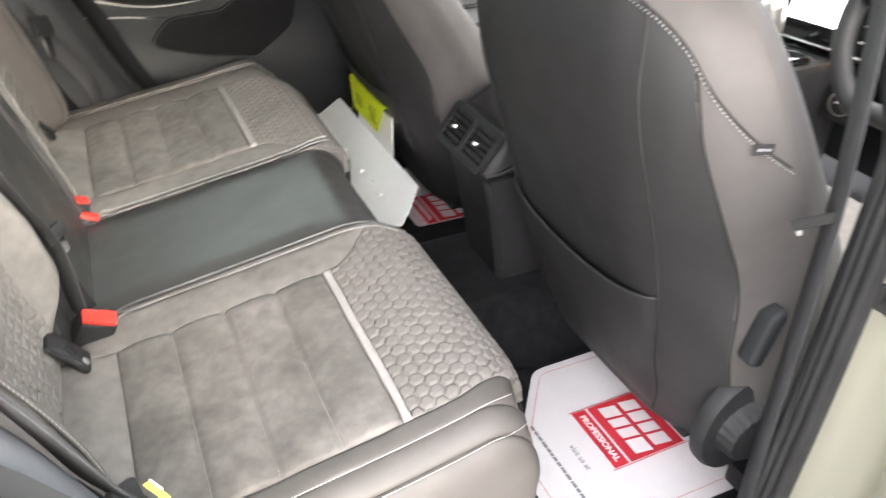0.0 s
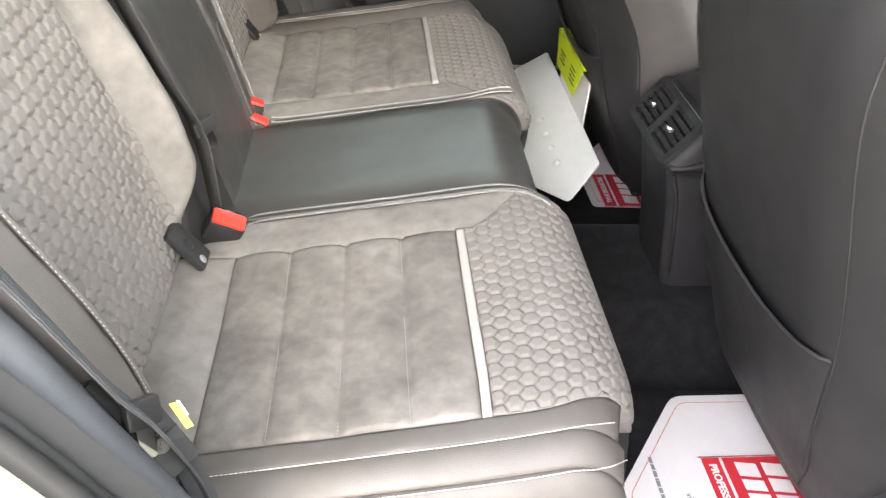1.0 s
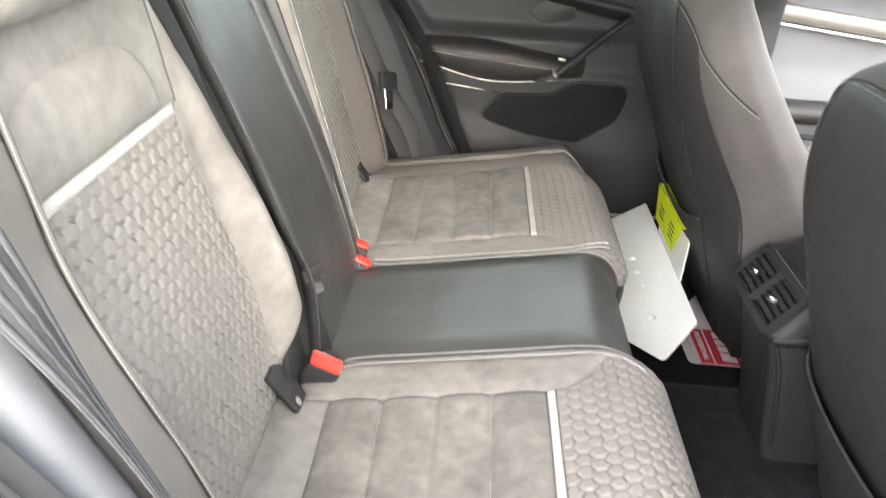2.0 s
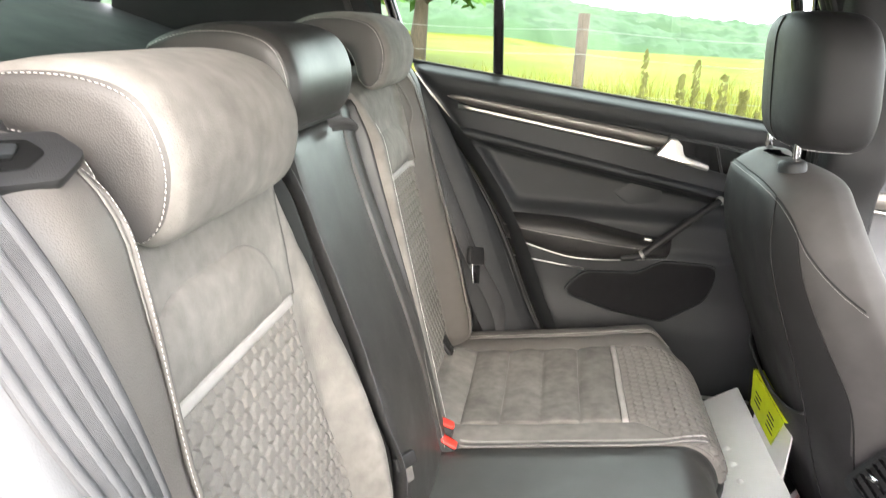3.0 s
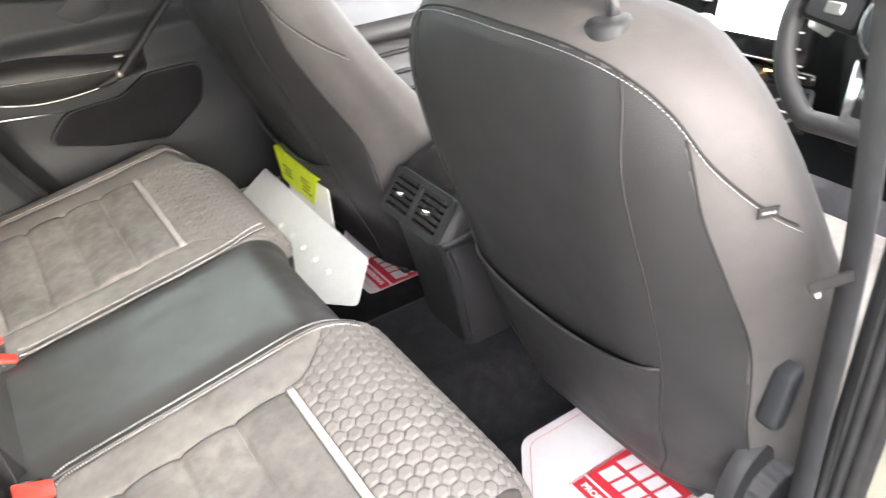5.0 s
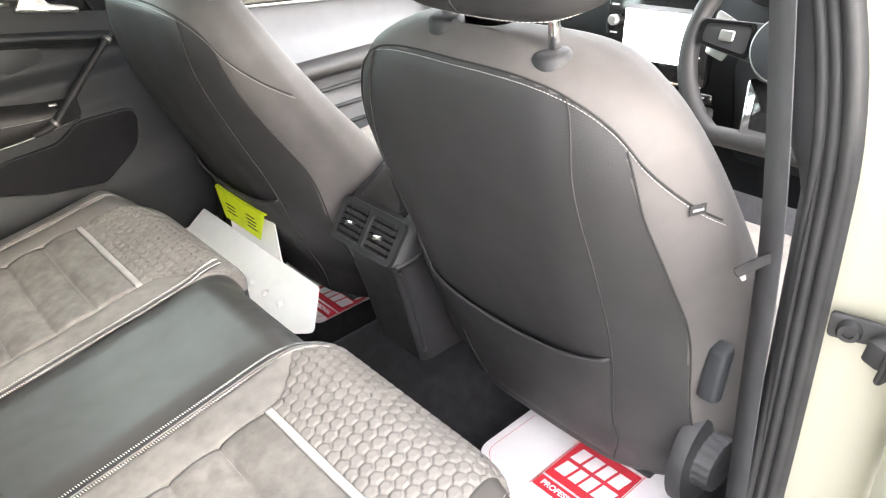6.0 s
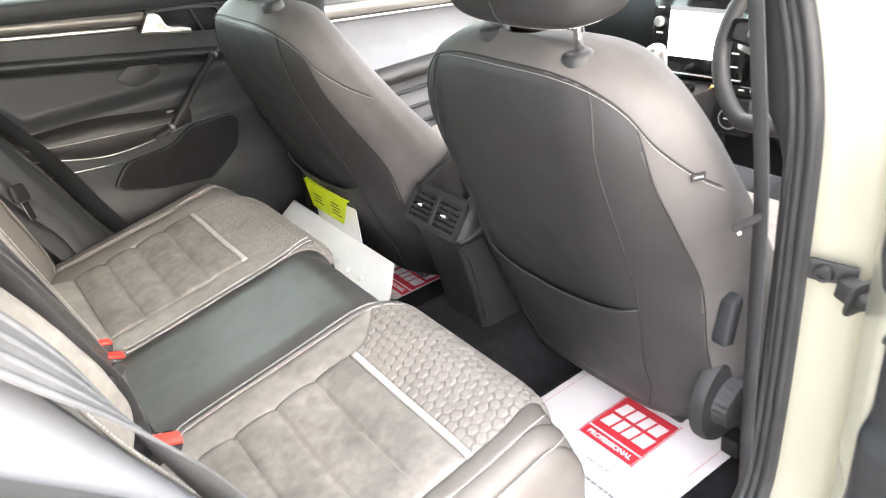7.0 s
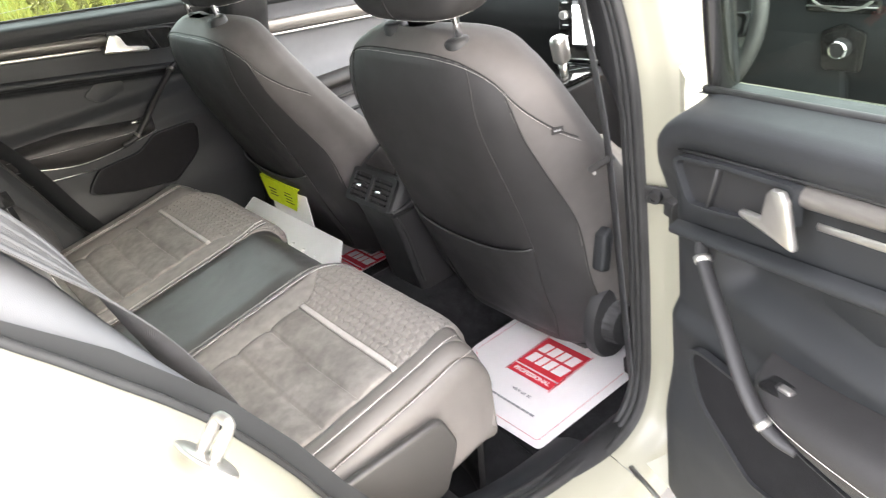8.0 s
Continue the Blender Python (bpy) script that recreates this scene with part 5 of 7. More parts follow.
part("belt_stop", box_bm(0.010, 0.032, 0.007, 0.003, 2, pose(0.066, -0.606, 0.788) @ V(0.35, -0.1, -0.6).to_track_quat("Y", "Z").to_matrix().to_4x4()), PLASTIC, anchor, "dark plastic belt stop")
ly = curve([(0.098, -0.600, 0.748), (0.106, -0.600, 0.715), (0.118, -0.606, 0.670), (0.128, -0.612, 0.615), (0.132, -0.616, 0.560)], 20)
v, f = strap_data(ly, [(0.6, -0.75, 0.25)] * 20, 0.018, 0.002)
mesh_ob("lower_strap", v, f, BELT, anchor, "black lower belt strap")
tag_n = Vector((0.25, -0.45, 0.85)).normalized()
tag_x = Vector((0.66, -0.72, -0.10))
tag_x = (tag_x - tag_n * tag_x.dot(tag_n)).normalized()
TM = Matrix.Translation((0.1060, -0.5850, 0.7475)) @ Matrix((tag_x, tag_n.cross(tag_x), tag_n)).transposed().to_4x4()
part("yellow_tag", slab_bm([(-0.011, -0.0024), (0.011, -0.0030), (0.012, 0.0022), (-0.009, 0.0030)], 0.0008, 0, m=TM), YTAG, anchor, "small yellow paper tag")
part("paper_tag", slab_bm([(-0.010, 0.0032), (0.004, 0.0028), (0.003, 0.0042), (-0.009, 0.0046)], 0.0006, 0, m=TM), CARD, anchor, "small white paper tag")

# ---- front seats ----
FACE = np.polyfit((1.07, 1.02, 0.94, 0.85, 0.80, 0.70, 0.60, 0.50, 0.45, 0.38), (0.592, 0.589, 0.588, 0.604, 0.620, 0.660, 0.695, 0.722, 0.738, 0.768), 4)


def seat_face(z):
    """x of the seat back's rear face at height z."""
    return float(np.polyval(FACE, z))


DEPTH_Z = np.linspace(0.42, 1.08, 45)
DEPTH = np.convolve(np.interp(np.linspace(0.34, 1.16, 56), (0.42, 0.735, 0.787, 0.885, 0.97, 1.03, 1.10), (1.20, 1.17, 1.06, 0.87, 0.72, 0.60, 0.50)), np.ones(11) / 11, "same")[5:50]


def front_seat(dx, cy, out, by, recline, label):
    """A front seat; dx: shift forwards, cy: its middle, out: the side of its door, by: the middle of its back, recline: how far its top tips back."""
    th = thing("car_seat", label, "car seat", group="front seats")

    half = curve([(0, 0, 0), (0.07, 0.001, 0), (0.135, 0.005, 0), (0.180, 0.020, 0), (0.215, 0.040, 0), (0.242, 0.066, 0), (0.258, 0.100, 0), (0.268, 0.145, 0), (0.240, 0.190, 0), (0.12, 0.165, 0), (0, 0.150, 0)], 201)

    def tip(z):
        """How far the back has tipped to the rear at height z."""
        return recline * max(0.0, z - 0.5) / 0.55

    def width(z):
        lo = 0.84 + 0.18 * ss(0.425, 0.52, z)
        if z > 0.80:
            lo *= max(0.0, 1 - ((z - 0.80) / 0.277) ** 3) ** (1 / 3)
        return lo

    def depth(z):
        d = float(np.interp(z, DEPTH_Z, DEPTH))
        if z > 1.02:
            d *= max(0.0, 1 - ((z - 1.02) / 0.058) ** 2.5) ** (1 / 2.5)
        return d

    def shell(z, q):
        """q runs from -1 to 1 round the back, 0 in the middle of its rear face."""
        h = half[min(200, int(abs(q) * 200))].lerp(half[min(200, int(abs(q) * 200) + 1)], abs(q) * 200 % 1)
        w, d = width(z), depth(z)
        square = 1 - 0.45 * ss(0.78, 0.62, z) * (1 - ss(0.05, 0.15, h.y))
        return V(seat_face(z) + dx - tip(z) + h.y * d * square + 0.024 * ss(1.03, 1.0768, z), by + math.copysign(h.x * w, q), z)

    def surf(z, q):
        p = shell(z, q)
        a, b = shell(min(z + 0.002, 1.0765), q), shell(z - 0.002, q)
        c, d = shell(z, min(1, q + 0.01)), shell(z, max(-1, q - 0.01))
        n = (a - b).cross(c - d)
        n = n.normalized() if n.length > 1e-12 else V(0, 0, 1)
        mid = V(seat_face(z) + 0.075 * depth(z) + 0.02 + dx - tip(z), by, z)
        return p, (n if n.dot(p - mid) > 0 else -n)

    def swell(p):
        """The slack of the leather over its padding."""
        return noise.noise((p.x * 7, p.y * 7, p.z * 6)) * 0.0025

    zs = [lerp(0.425, 1.0, k / 92) for k in range(92)] + [1.0 + 0.0768 * math.sin(math.pi / 2 * k / 24) for k in range(25)]
    nz, na = len(zs), 240

    def f(u, v):
        z = zs[min(nz - 1, int(round(u * (nz - 1))))]
        p, n = surf(z, 2 * v - 1 + 1e-6)
        return p + n * swell(p)

    v, fa = grid(f, nz, na, closed_v=True)
    fa.append(tuple(range(na)))

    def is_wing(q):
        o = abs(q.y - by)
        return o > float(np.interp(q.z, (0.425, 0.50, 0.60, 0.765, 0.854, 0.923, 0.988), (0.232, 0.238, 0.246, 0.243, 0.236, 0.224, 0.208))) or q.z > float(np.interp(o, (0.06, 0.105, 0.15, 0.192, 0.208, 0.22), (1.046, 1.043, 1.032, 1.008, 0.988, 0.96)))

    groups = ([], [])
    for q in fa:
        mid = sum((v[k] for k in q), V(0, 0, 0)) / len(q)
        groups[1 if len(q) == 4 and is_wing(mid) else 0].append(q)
    for group, mat, name, lab in zip(groups, (LEATHER, LEATHER_WING), ("backrest", "side_bolster"), ("dark leather seat back", "taupe-grey leather bolster and shoulder, toned partly for light")):
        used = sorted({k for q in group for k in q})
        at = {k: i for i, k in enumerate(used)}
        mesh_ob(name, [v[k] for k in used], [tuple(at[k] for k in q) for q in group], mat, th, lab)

    def line(ctrl, lift, n=90):
        at = [surf(q.x, q.y) for q in curve([(a, b, 0) for a, b in ctrl], n)]
        return [(p + m * (lift + swell(p)), m) for p, m in at]

    def q_at(z, off):
        """Where round the back the distance off from its middle is reached, at height z."""
        lo, hi = 0.0, 0.66
        for _ in range(30):
            md = (lo + hi) / 2
            if abs(shell(z, md).y - by) < abs(off):
                lo = md
            else:
                hi = md
        return math.copysign(lo, off)

    # seams on the back: across the shoulders, and down either side
    half_sh = [(z, q_at(z, y)) for z, y in ((1.046, 0.001), (1.046, 0.06), (1.043, 0.105), (1.032, 0.150), (1.008, 0.192))] + [(0.972, 0.49), (0.938, 0.57), (0.905, 0.66)]
    sh = [(z, -q) for z, q in half_sh[:0:-1]] + half_sh
    tube("seam", [p for p, n in line(sh, 0.0008, 160)], 0.0013, GAP, th, 6)
    stitch("stitching", line([(z - 0.0055, q) for z, q in sh], 0.0022, 200), THREAD, th, pitch=0.0046, size=0.0026, thick=0.0007)
    for sg in (-1, 1):
        tube("seam", [p for p, n in line([(1.032, sg * q_at(1.032, 0.148)), (0.95, sg * q_at(0.95, 0.163)), (0.82, sg * q_at(0.82, 0.172)), (0.68, sg * q_at(0.68, 0.168)), (0.56, sg * q_at(0.56, 0.150)), (0.44, sg * q_at(0.44, 0.128))], 0.0010)], 0.0012, GAP, th, 6)
        tube("seam", [p for p, n in line([(0.988, sg * q_at(0.988, 0.208)), (0.923, sg * q_at(0.923, 0.224)), (0.854, sg * q_at(0.854, 0.236)), (0.765, sg * q_at(0.765, 0.243)), (0.685, sg * q_at(0.685, 0.246)), (0.60, sg * q_at(0.60, 0.246)), (0.50, sg * q_at(0.50, 0.238))], 0.0010)], 0.0014, GAP, th, 6)
    # pocket on the back: a soft panel with a sagging mouth
    def pocket(u, v):
        k = 2 * v - 1
        topz = 0.690 - 0.022 * (1 - k * k)
        z = lerp(0.445, topz, u)
        p, n = surf(z, math.copysign(q_at(z, abs(k) * lerp(0.128, 0.166, u) + 1e-4), k))
        bag = 0.002 + 0.009 * u * (1 - k ** 4)
        return p + n * bag * (0 if abs(k) > 0.999 or u < 0.001 else 1) + n * 0.001

    v, fa = grid(pocket, 20, 33)
    mesh_ob("seat_pocket", v, fa, LEATHER, th, "dark leather seat-back pocket")
    mouth = [pocket(1.0, q / 32) for q in range(33)]
    tube("pocket_hem", mouth, 0.0026, LEATHER, th, 8)
    part("shell_edge", box_bm(0.030, 0.36, 0.012, 0.005, 2, pose(seat_face(0.425) + 0.03 + dx, by, 0.424)), PLASTIC, th, "black plastic lower edge")
    # headrest
    hz = 1.198
    hx = 0.612 + dx * 0.5 - 0.3 * recline

    def head(u, v):
        a, b = (u - 0.5) * math.pi, v * 2 * math.pi
        e1, e2 = 0.45, 0.55
        pw = lambda q, e: math.copysign(abs(q) ** e, q)
        ca, sa = pw(math.cos(a), e1), pw(math.sin(a), e1)
        z = 0.103 * sa
        w = 0.150 * (1 - 0.10 * ss(-0.2, 1, sa)) * (1 - 0.06 * ss(0.2, -1, sa))
        y = w * ca * pw(math.sin(b), e2)
        x = 0.060 * ca * pw(math.cos(b), e2) - 0.10 * z + 0.010 * (y / 0.13) ** 2
        return V(hx + x, cy + y, hz + z)

    v, fa = grid(head, 30, 56, closed_v=True)
    h = mesh_ob("headrest", v, fa, LEATHER, th, "dark leather headrest")
    ringp = []
    for k in range(120):
        b = 2 * math.pi * k / 120
        p = head(0.155, k / 120)
        ringp.append((p, (p - V(hx, cy, hz)).normalized()))
    stitch("stitching", ringp, THREAD, h, pitch=0.0055, size=0.0038, thick=0.0012)
    tube("seam", [head(q, 0.5) + V(-0.0004, 0, 0) for q in [lerp(0.16, 0.80, k / 20) for k in range(21)]], 0.0016, GAP, h, 6)
    for sg in (-1, 1):
        px, py = 0.627 + dx - 0.9 * recline, cy + sg * 0.077
        zt = 1.072
        tube("headrest_post", [(px + 0.008, py, 1.02), (px + 0.003, py, zt + 0.03), (hx - 0.004, py, 1.18)], 0.0065, CHROME, th, 14, label="chrome headrest post")
        part("post_bezel", lathe([(0.0, 0.003), (0.012, 0.003), (0.017, 0.0018), (0.0205, -0.002), (0.0215, -0.014)], 28, pose(px, py, zt + (0.007 if sg * cy < 0 else -0.0095), sg * (4 if cy < 0 else 0), -8, 0)), PLASTIC, th, "black post bezel")
    # seat base: cushion, side cover, rails
    def seat(u, v):
        x = lerp(0.86, 1.32, u) + dx
        k = 2 * v - 1
        w = 0.245
        z = 0.545 + 0.045 * u + 0.035 * ss(0.55, 0.9, abs(k)) - 0.10 * ss(0.94, 1.0, abs(k)) - 0.07 * ss(0.88, 1.0, u)
        return V(x, cy + w * k, z)

    v, fa = grid(seat, 40, 50)
    mesh_ob("cushion", v, fa, SUEDE, th, "grey suede seat cushion")
    v, fa = grid(lambda u, v: V(lerp(0.84, 1.30, u) + dx, cy + out * (0.246 + 0.012 * math.sin(math.pi * v)), lerp(0.40, 0.555 + 0.035 * u, v)), 20, 8)
    mesh_ob("side_cover", v, fa, PLASTIC, th)
    v, fa = grid(lambda u, v: V(lerp(0.84, 1.30, u) + dx, cy - out * (0.246 + 0.006 * math.sin(math.pi * v)), lerp(0.40, 0.555 + 0.035 * u, v)), 20, 8)
    mesh_ob("side_cover", v, fa, PLASTIC, th)
    part("seat_pan", box_bm(0.50, 0.44, 0.05, 0.01, 2, pose(1.08 + dx, cy, 0.43)), PLASTIC, th)
    for sg in (-1, 1):
        part("seat_rail", join_bm(box_bm(0.50, 0.035, 0.040, 0.006, 2, pose(1.09 + dx, cy + sg * 0.19, 0.345)), box_bm(0.045, 0.042, 0.045, 0.01, 2, pose(0.87 + dx, cy + sg * 0.19, 0.345))), PLASTIC, th, "black seat rail")
    # recline knob and lumbar lever on the door side
    kb = pose(0.768 + dx, cy + out * 0.222, 0.520, -out * 90, 0, 0)
    part("recline_cover", lathe([(0.0, 0.006), (0.056, 0.006), (0.066, 0.004), (0.070, -0.004), (0.070, -0.016)], 40, kb @ pose(0, 0, -0.002) @ Matrix.Diagonal((0.90, 1.12, 1, 1))), PLASTIC, th)
    bm = lathe([(0.0, 0.026), (0.020, 0.026), (0.030, 0.028), (0.036, 0.026), (0.038, 0.020), (0.038, 0.008), (0.041, 0.004)], 80, kb)
    for vv in bm.verts:
        q = kb.inverted() @ vv.co
        r = math.hypot(q.x, q.y)
        if r > 0.034:
            a = math.atan2(q.y, q.x)
            q.x, q.y = q.x * (1 + 0.018 * (1 if math.sin(a * 20) > 0 else -1)), q.y * (1 + 0.018 * (1 if math.sin(a * 20) > 0 else -1))
            vv.co = kb @ q
    part("recline_knob", bm, PLASTIC, th, "dark ribbed recline knob")
    part("lumbar_lever", slab_bm(round_poly([(-0.012, -0.038, 0.008), (0.011, -0.042, 0.008), (0.013, 0.026, 0.009), (0.002, 0.042, 0.010), (-0.012, 0.026, 0.009)]), 0.026, 0.007, 3, pose(0.738 + dx, cy + out * 0.222, 0.690, 90, 0, 0) @ pose(0, 0, 0, 0, 0, -14) if out < 0 else pose(0.765 + dx, cy + out * 0.248, 0.680, 90, 0, 0) @ pose(0, 0, 0, 0, 0, -14)), SOFT, th, "dark lumbar lever")
    # woven safety tag in the side seam
    p, n = line([(0.925, out * 0.60), (0.924, out * 0.60)], 0.0)[0]
    tg = pose(p.x, p.y, p.z) @ n.to_track_quat("Z", "Y").to_matrix().to_4x4()
    part("safety_tag", slab_bm([(-0.0095, -0.005), (0.0095, -0.005), (0.0095, 0.005), (-0.0095, 0.005)], 0.002, 0.0005, 1, tg @ pose(0, 0, 0.003, 0, 0, 0)), GAP, th, "black woven tag with pale letters")
    return th, tg


driver, tag_m = front_seat(0.0, -0.357, -1, -0.325, 0.0, "dark leather driver seat with pale stitching and a back pocket")
front_seat(-0.030, 0.351, 1, 0.376, 0.050, "dark leather passenger seat with pale stitching and a back pocket")


def lettering(name, text, size, mat, m, parent, label="", align="CENTER", bold=0.0):
    cu = bpy.data.curves.new(name, "FONT")
    cu.body, cu.size, cu.align_x, cu.align_y, cu.extrude, cu.offset = text, size, align, "CENTER", 0.0002, bold
    tmp = new("tmp_text", cu)
    dg = bpy.context.evaluated_depsgraph_get()
    me = bpy.data.meshes.new_from_object(tmp.evaluated_get(dg))
    bpy.data.objects.remove(tmp)
    bpy.data.curves.remove(cu)
    me.transform(m)
    me.materials.clear()
    me.materials.append(mat)
    ob = new(name, me)
    ob.parent = parent
    if label:
        ob["label"] = label
    return ob


lettering("tag_print", "AIRBAG", 0.0036, PRINT_GREY, tag_m @ pose(0, 0, 0.0052), driver, "pale woven letters", bold=0.0002)

# front belt at the pillar
b, p, u = belt("front_seat_belt", "dark front seat belt hanging straight at the pillar",
               [(0.700, -0.600, 1.25), (0.705, -0.622, 1.08), (0.714, -0.638, 0.90), (0.717, -0.644, 0.70), (0.717, -0.650, 0.52), (0.72, -0.655, 0.36)],
               [(-0.80, 0.6, 0)] * 6)
FT = pose(0.704, -0.632, 0.868, 60, -28, -46) @ Matrix.Diagonal((0.72, 0.75, 0.8, 1))
part("tongue_grip", slab_bm(round_poly([(-0.030, -0.007, 0.005), (0.030, -0.007, 0.005), (0.030, 0.007, 0.005), (-0.030, 0.007, 0.005)]), 0.010, 0.003, m=FT @ pose(0, 0, -0.005)), GAP, b, "black grip of the belt tongue")
part("tongue_plate", slab_bm(round_poly([(-0.026, -0.014, 0.002), (-0.019, -0.014, 0.002), (-0.017, -0.006, 0.0), (-0.026, -0.006, 0.0)]), 0.0016, 0.0006, 1, FT @ pose(0, 0, -0.001)), DECOR, b, "satin belt tongue")

# ---- centre console ----
console = thing("centre_console", "black centre console with two rear air vents", "console")


def console_path(q):
    """The console's rear profile, from the top edge down to the floor: x, z."""
    c = curve([(0.80, 0.768, 0), (0.748, 0.737, 0), (0.704, 0.716, 0), (0.690, 0.703, 0), (0.668, 0.673, 0), (0.654, 0.651, 0), (0.664, 0.637, 0), (0.676, 0.590, 0), (0.690, 0.520, 0), (0.703, 0.445, 0), (0.712, 0.400, 0)], 80)
    return c[min(79, int(round(q * 79)))]


def con(u, v):
    p = console_path(u)
    k = 2 * v - 1
    w = 0.074 + 0.014 * ss(0.630, 0.652, p.y) - 0.006 * ss(0.60, 0.44, p.y)
    y = w * math.copysign(min(1.0, abs(k) / 0.72), k)
    back = 0.0
    if abs(k) > 0.72:
        t = (abs(k) - 0.72) / 0.28
        back = 0.26 * t
    r = 0.014 * ss(0.56, 0.72, min(abs(k), 0.72)) ** 2
    return V(p.x + back + r, y + 0.003, p.y)


v, f = grid(con, 80, 60)
mesh_ob("housing", v, f, PLASTIC, console)
part("top_lid", box_bm(0.42, 0.135, 0.05, 0.02, 3, pose(0.985, 0, 0.752)), LEATHER, console, "dark padded armrest lid")
part("side_block", box_bm(0.75, 0.135, 0.26, 0.02, 2, pose(1.12, 0, 0.60)), PLASTIC, console)
# glossy cap over the vents
v, f = grid(lambda u, q: V(lerp(0.704, 0.775, u), 0.003 + lerp(-0.072, 0.072, q), lerp(0.7185, 0.7545, u) - 0.006 * (2 * q - 1) ** 6), 8, 16)
mesh_ob("top_cap", v, f, GLOSSBLACK, console, "glossy black cap over the vents")
# vents: frame, slats and thumb wheels
VM = pose(0.6745, 0.003, 0.682, 0, 0, 0) @ Matrix(((0, 0.6, -0.8, 0), (-1, 0, 0, 0), (0, 0.8, 0.6, 0), (0, 0, 0, 1)))
part("vent_frame", plate_ring(round_poly([(-0.072, -0.029, 0.006), (0.072, -0.029, 0.006), (0.072, 0.029, 0.006), (-0.072, 0.029, 0.006)]), round_poly([(-0.083, -0.039, 0.014), (0.083, -0.039, 0.014), (0.083, 0.039, 0.014), (-0.083, 0.039, 0.014)]), VM, 0.008), PLASTIC, console, "black vent frame")
part("vent_well", box_bm(0.146, 0.060, 0.004, 0, 1, VM @ pose(0, 0, 0.0015)), GAP, console)
part("vent_divider", box_bm(0.012, 0.060, 0.012, 0.002, 1, VM @ pose(0, 0, 0.005)), PLASTIC, console)
for half in (-1, 1):
    for k in range(5):
        part("slat", box_bm(0.064, 0.0014, 0.009, 0.0004, 1, VM @ pose(half * 0.039, -0.0225 + 0.011 * k, 0.004, 34, 0, 0)), GLOSSBLACK, console)
    for k in (-1, 1):
        part("slat", box_bm(0.002, 0.058, 0.004, 0.0004, 1, VM @ pose(half * 0.039 + k * 0.020, 0, 0.003)), PLASTIC, console)
    part("vent_tab", slab_bm(round_poly([(-0.011, -0.004, 0.002), (0.011, -0.004, 0.002), (0.011, 0.004, 0.002), (-0.011, 0.004, 0.002)]), 0.008, 0.0015, m=VM @ pose(half * 0.039, -0.002, 0.008, 0, 0, 12)), CHROME, console, "chrome vent tab")
for sg in (-1, 1):
    tube("side_ridge", curve([(0.6615, 0.003 + sg * 0.080, 0.649), (0.690, 0.003 + sg * 0.088, 0.655), (0.740, 0.003 + sg * 0.0895, 0.672), (0.81, 0.003 + sg * 0.0895, 0.70)], 16), 0.0050, PLASTIC, console, 10, label="rounded black ridge under the vents")
    tube("stem_edge", curve([(0.673, 0.003 + sg * 0.0735, 0.632), (0.688, 0.003 + sg * 0.0725, 0.590), (0.702, 0.003 + sg * 0.0695, 0.520), (0.714, 0.003 + sg * 0.067, 0.445)], 16), 0.0035, PLASTIC, console, 8)

# ---- dashboard ----
dash = thing("dashboard", "black dashboard with a lit touch screen and climate dials", "dashboard")


def dash_f(u, v):
    y = lerp(-0.72, 0.72, v)
    c = console_c[min(39, int(round(u * 39)))]
    return V(c.x, y, c.y)


console_c = curve([(1.98, 0.985, 0), (1.72, 0.985, 0), (1.55, 0.965, 0), (1.47, 0.925, 0), (1.455, 0.83, 0), (1.50, 0.74, 0), (1.56, 0.64, 0), (1.62, 0.45, 0)], 40)
v, f = grid(dash_f, 40, 30)
mesh_ob("dash_top", v, f, SOFT, dash)
cs = pose(1.440, -0.012, 0.832, 0, 0, 0) @ Matrix(((0.12, 0.12, -0.985, 0), (-0.993, 0.02, -0.12, 0), (0, 0.99, 0.12, 0), (0, 0, 0, 1))) @ Matrix.Scale(1.18, 4)
part("screen_unit", box_bm(0.205, 0.150, 0.03, 0.008, 2, cs @ pose(0, 0, -0.005)), GLOSSBLACK, dash, "glossy black screen surround")
part("display", box_bm(0.124, 0.086, 0.002, 0, 1, cs @ pose(0.002, 0.004, 0.0115)), SCREEN, dash, "lit white touch screen")
part("display_bar", box_bm(0.124, 0.008, 0.001, 0, 1, cs @ pose(0.002, 0.052, 0.0115)), PRINT_GREY, dash)
tube("bright_edge", [cs @ V(-0.098, -0.072, 0.011), cs @ V(0.098, -0.072, 0.011)], 0.002, SATIN, dash, 6)
for sg in (-1, 1):
    part("screen_knob", lathe([(0.0, 0.012), (0.008, 0.012), (0.010, 0.008), (0.010, 0.0)], 20, cs @ pose(sg * 0.082, 0.025, 0.010)), SATIN, dash, "small silver knob")
    for k in range(4):
        part("screen_key", box_bm(0.014, 0.003, 0.001, 0, 1, cs @ pose(sg * 0.082, 0.052 - 0.001 * k - 0.03 * (k + (1 if k else 0)) * 0.8, 0.0105)), PRINT_WHITE, dash)
part("key_row", box_bm(0.235, 0.020, 0.012, 0.003, 1, cs @ pose(0, -0.092, -0.004)), GLOSSBLACK, dash)
for k in range(8):
    part("dash_key", box_bm(0.012, 0.003, 0.001, 0, 1, cs @ pose(-0.098 + 0.028 * k, -0.090, 0.0025)), AMBER if k == 5 else PRINT_WHITE, dash)
part("climate_panel", box_bm(0.24, 0.075, 0.012, 0.005, 1, cs @ pose(0, -0.145, -0.008)), PLASTIC, dash)
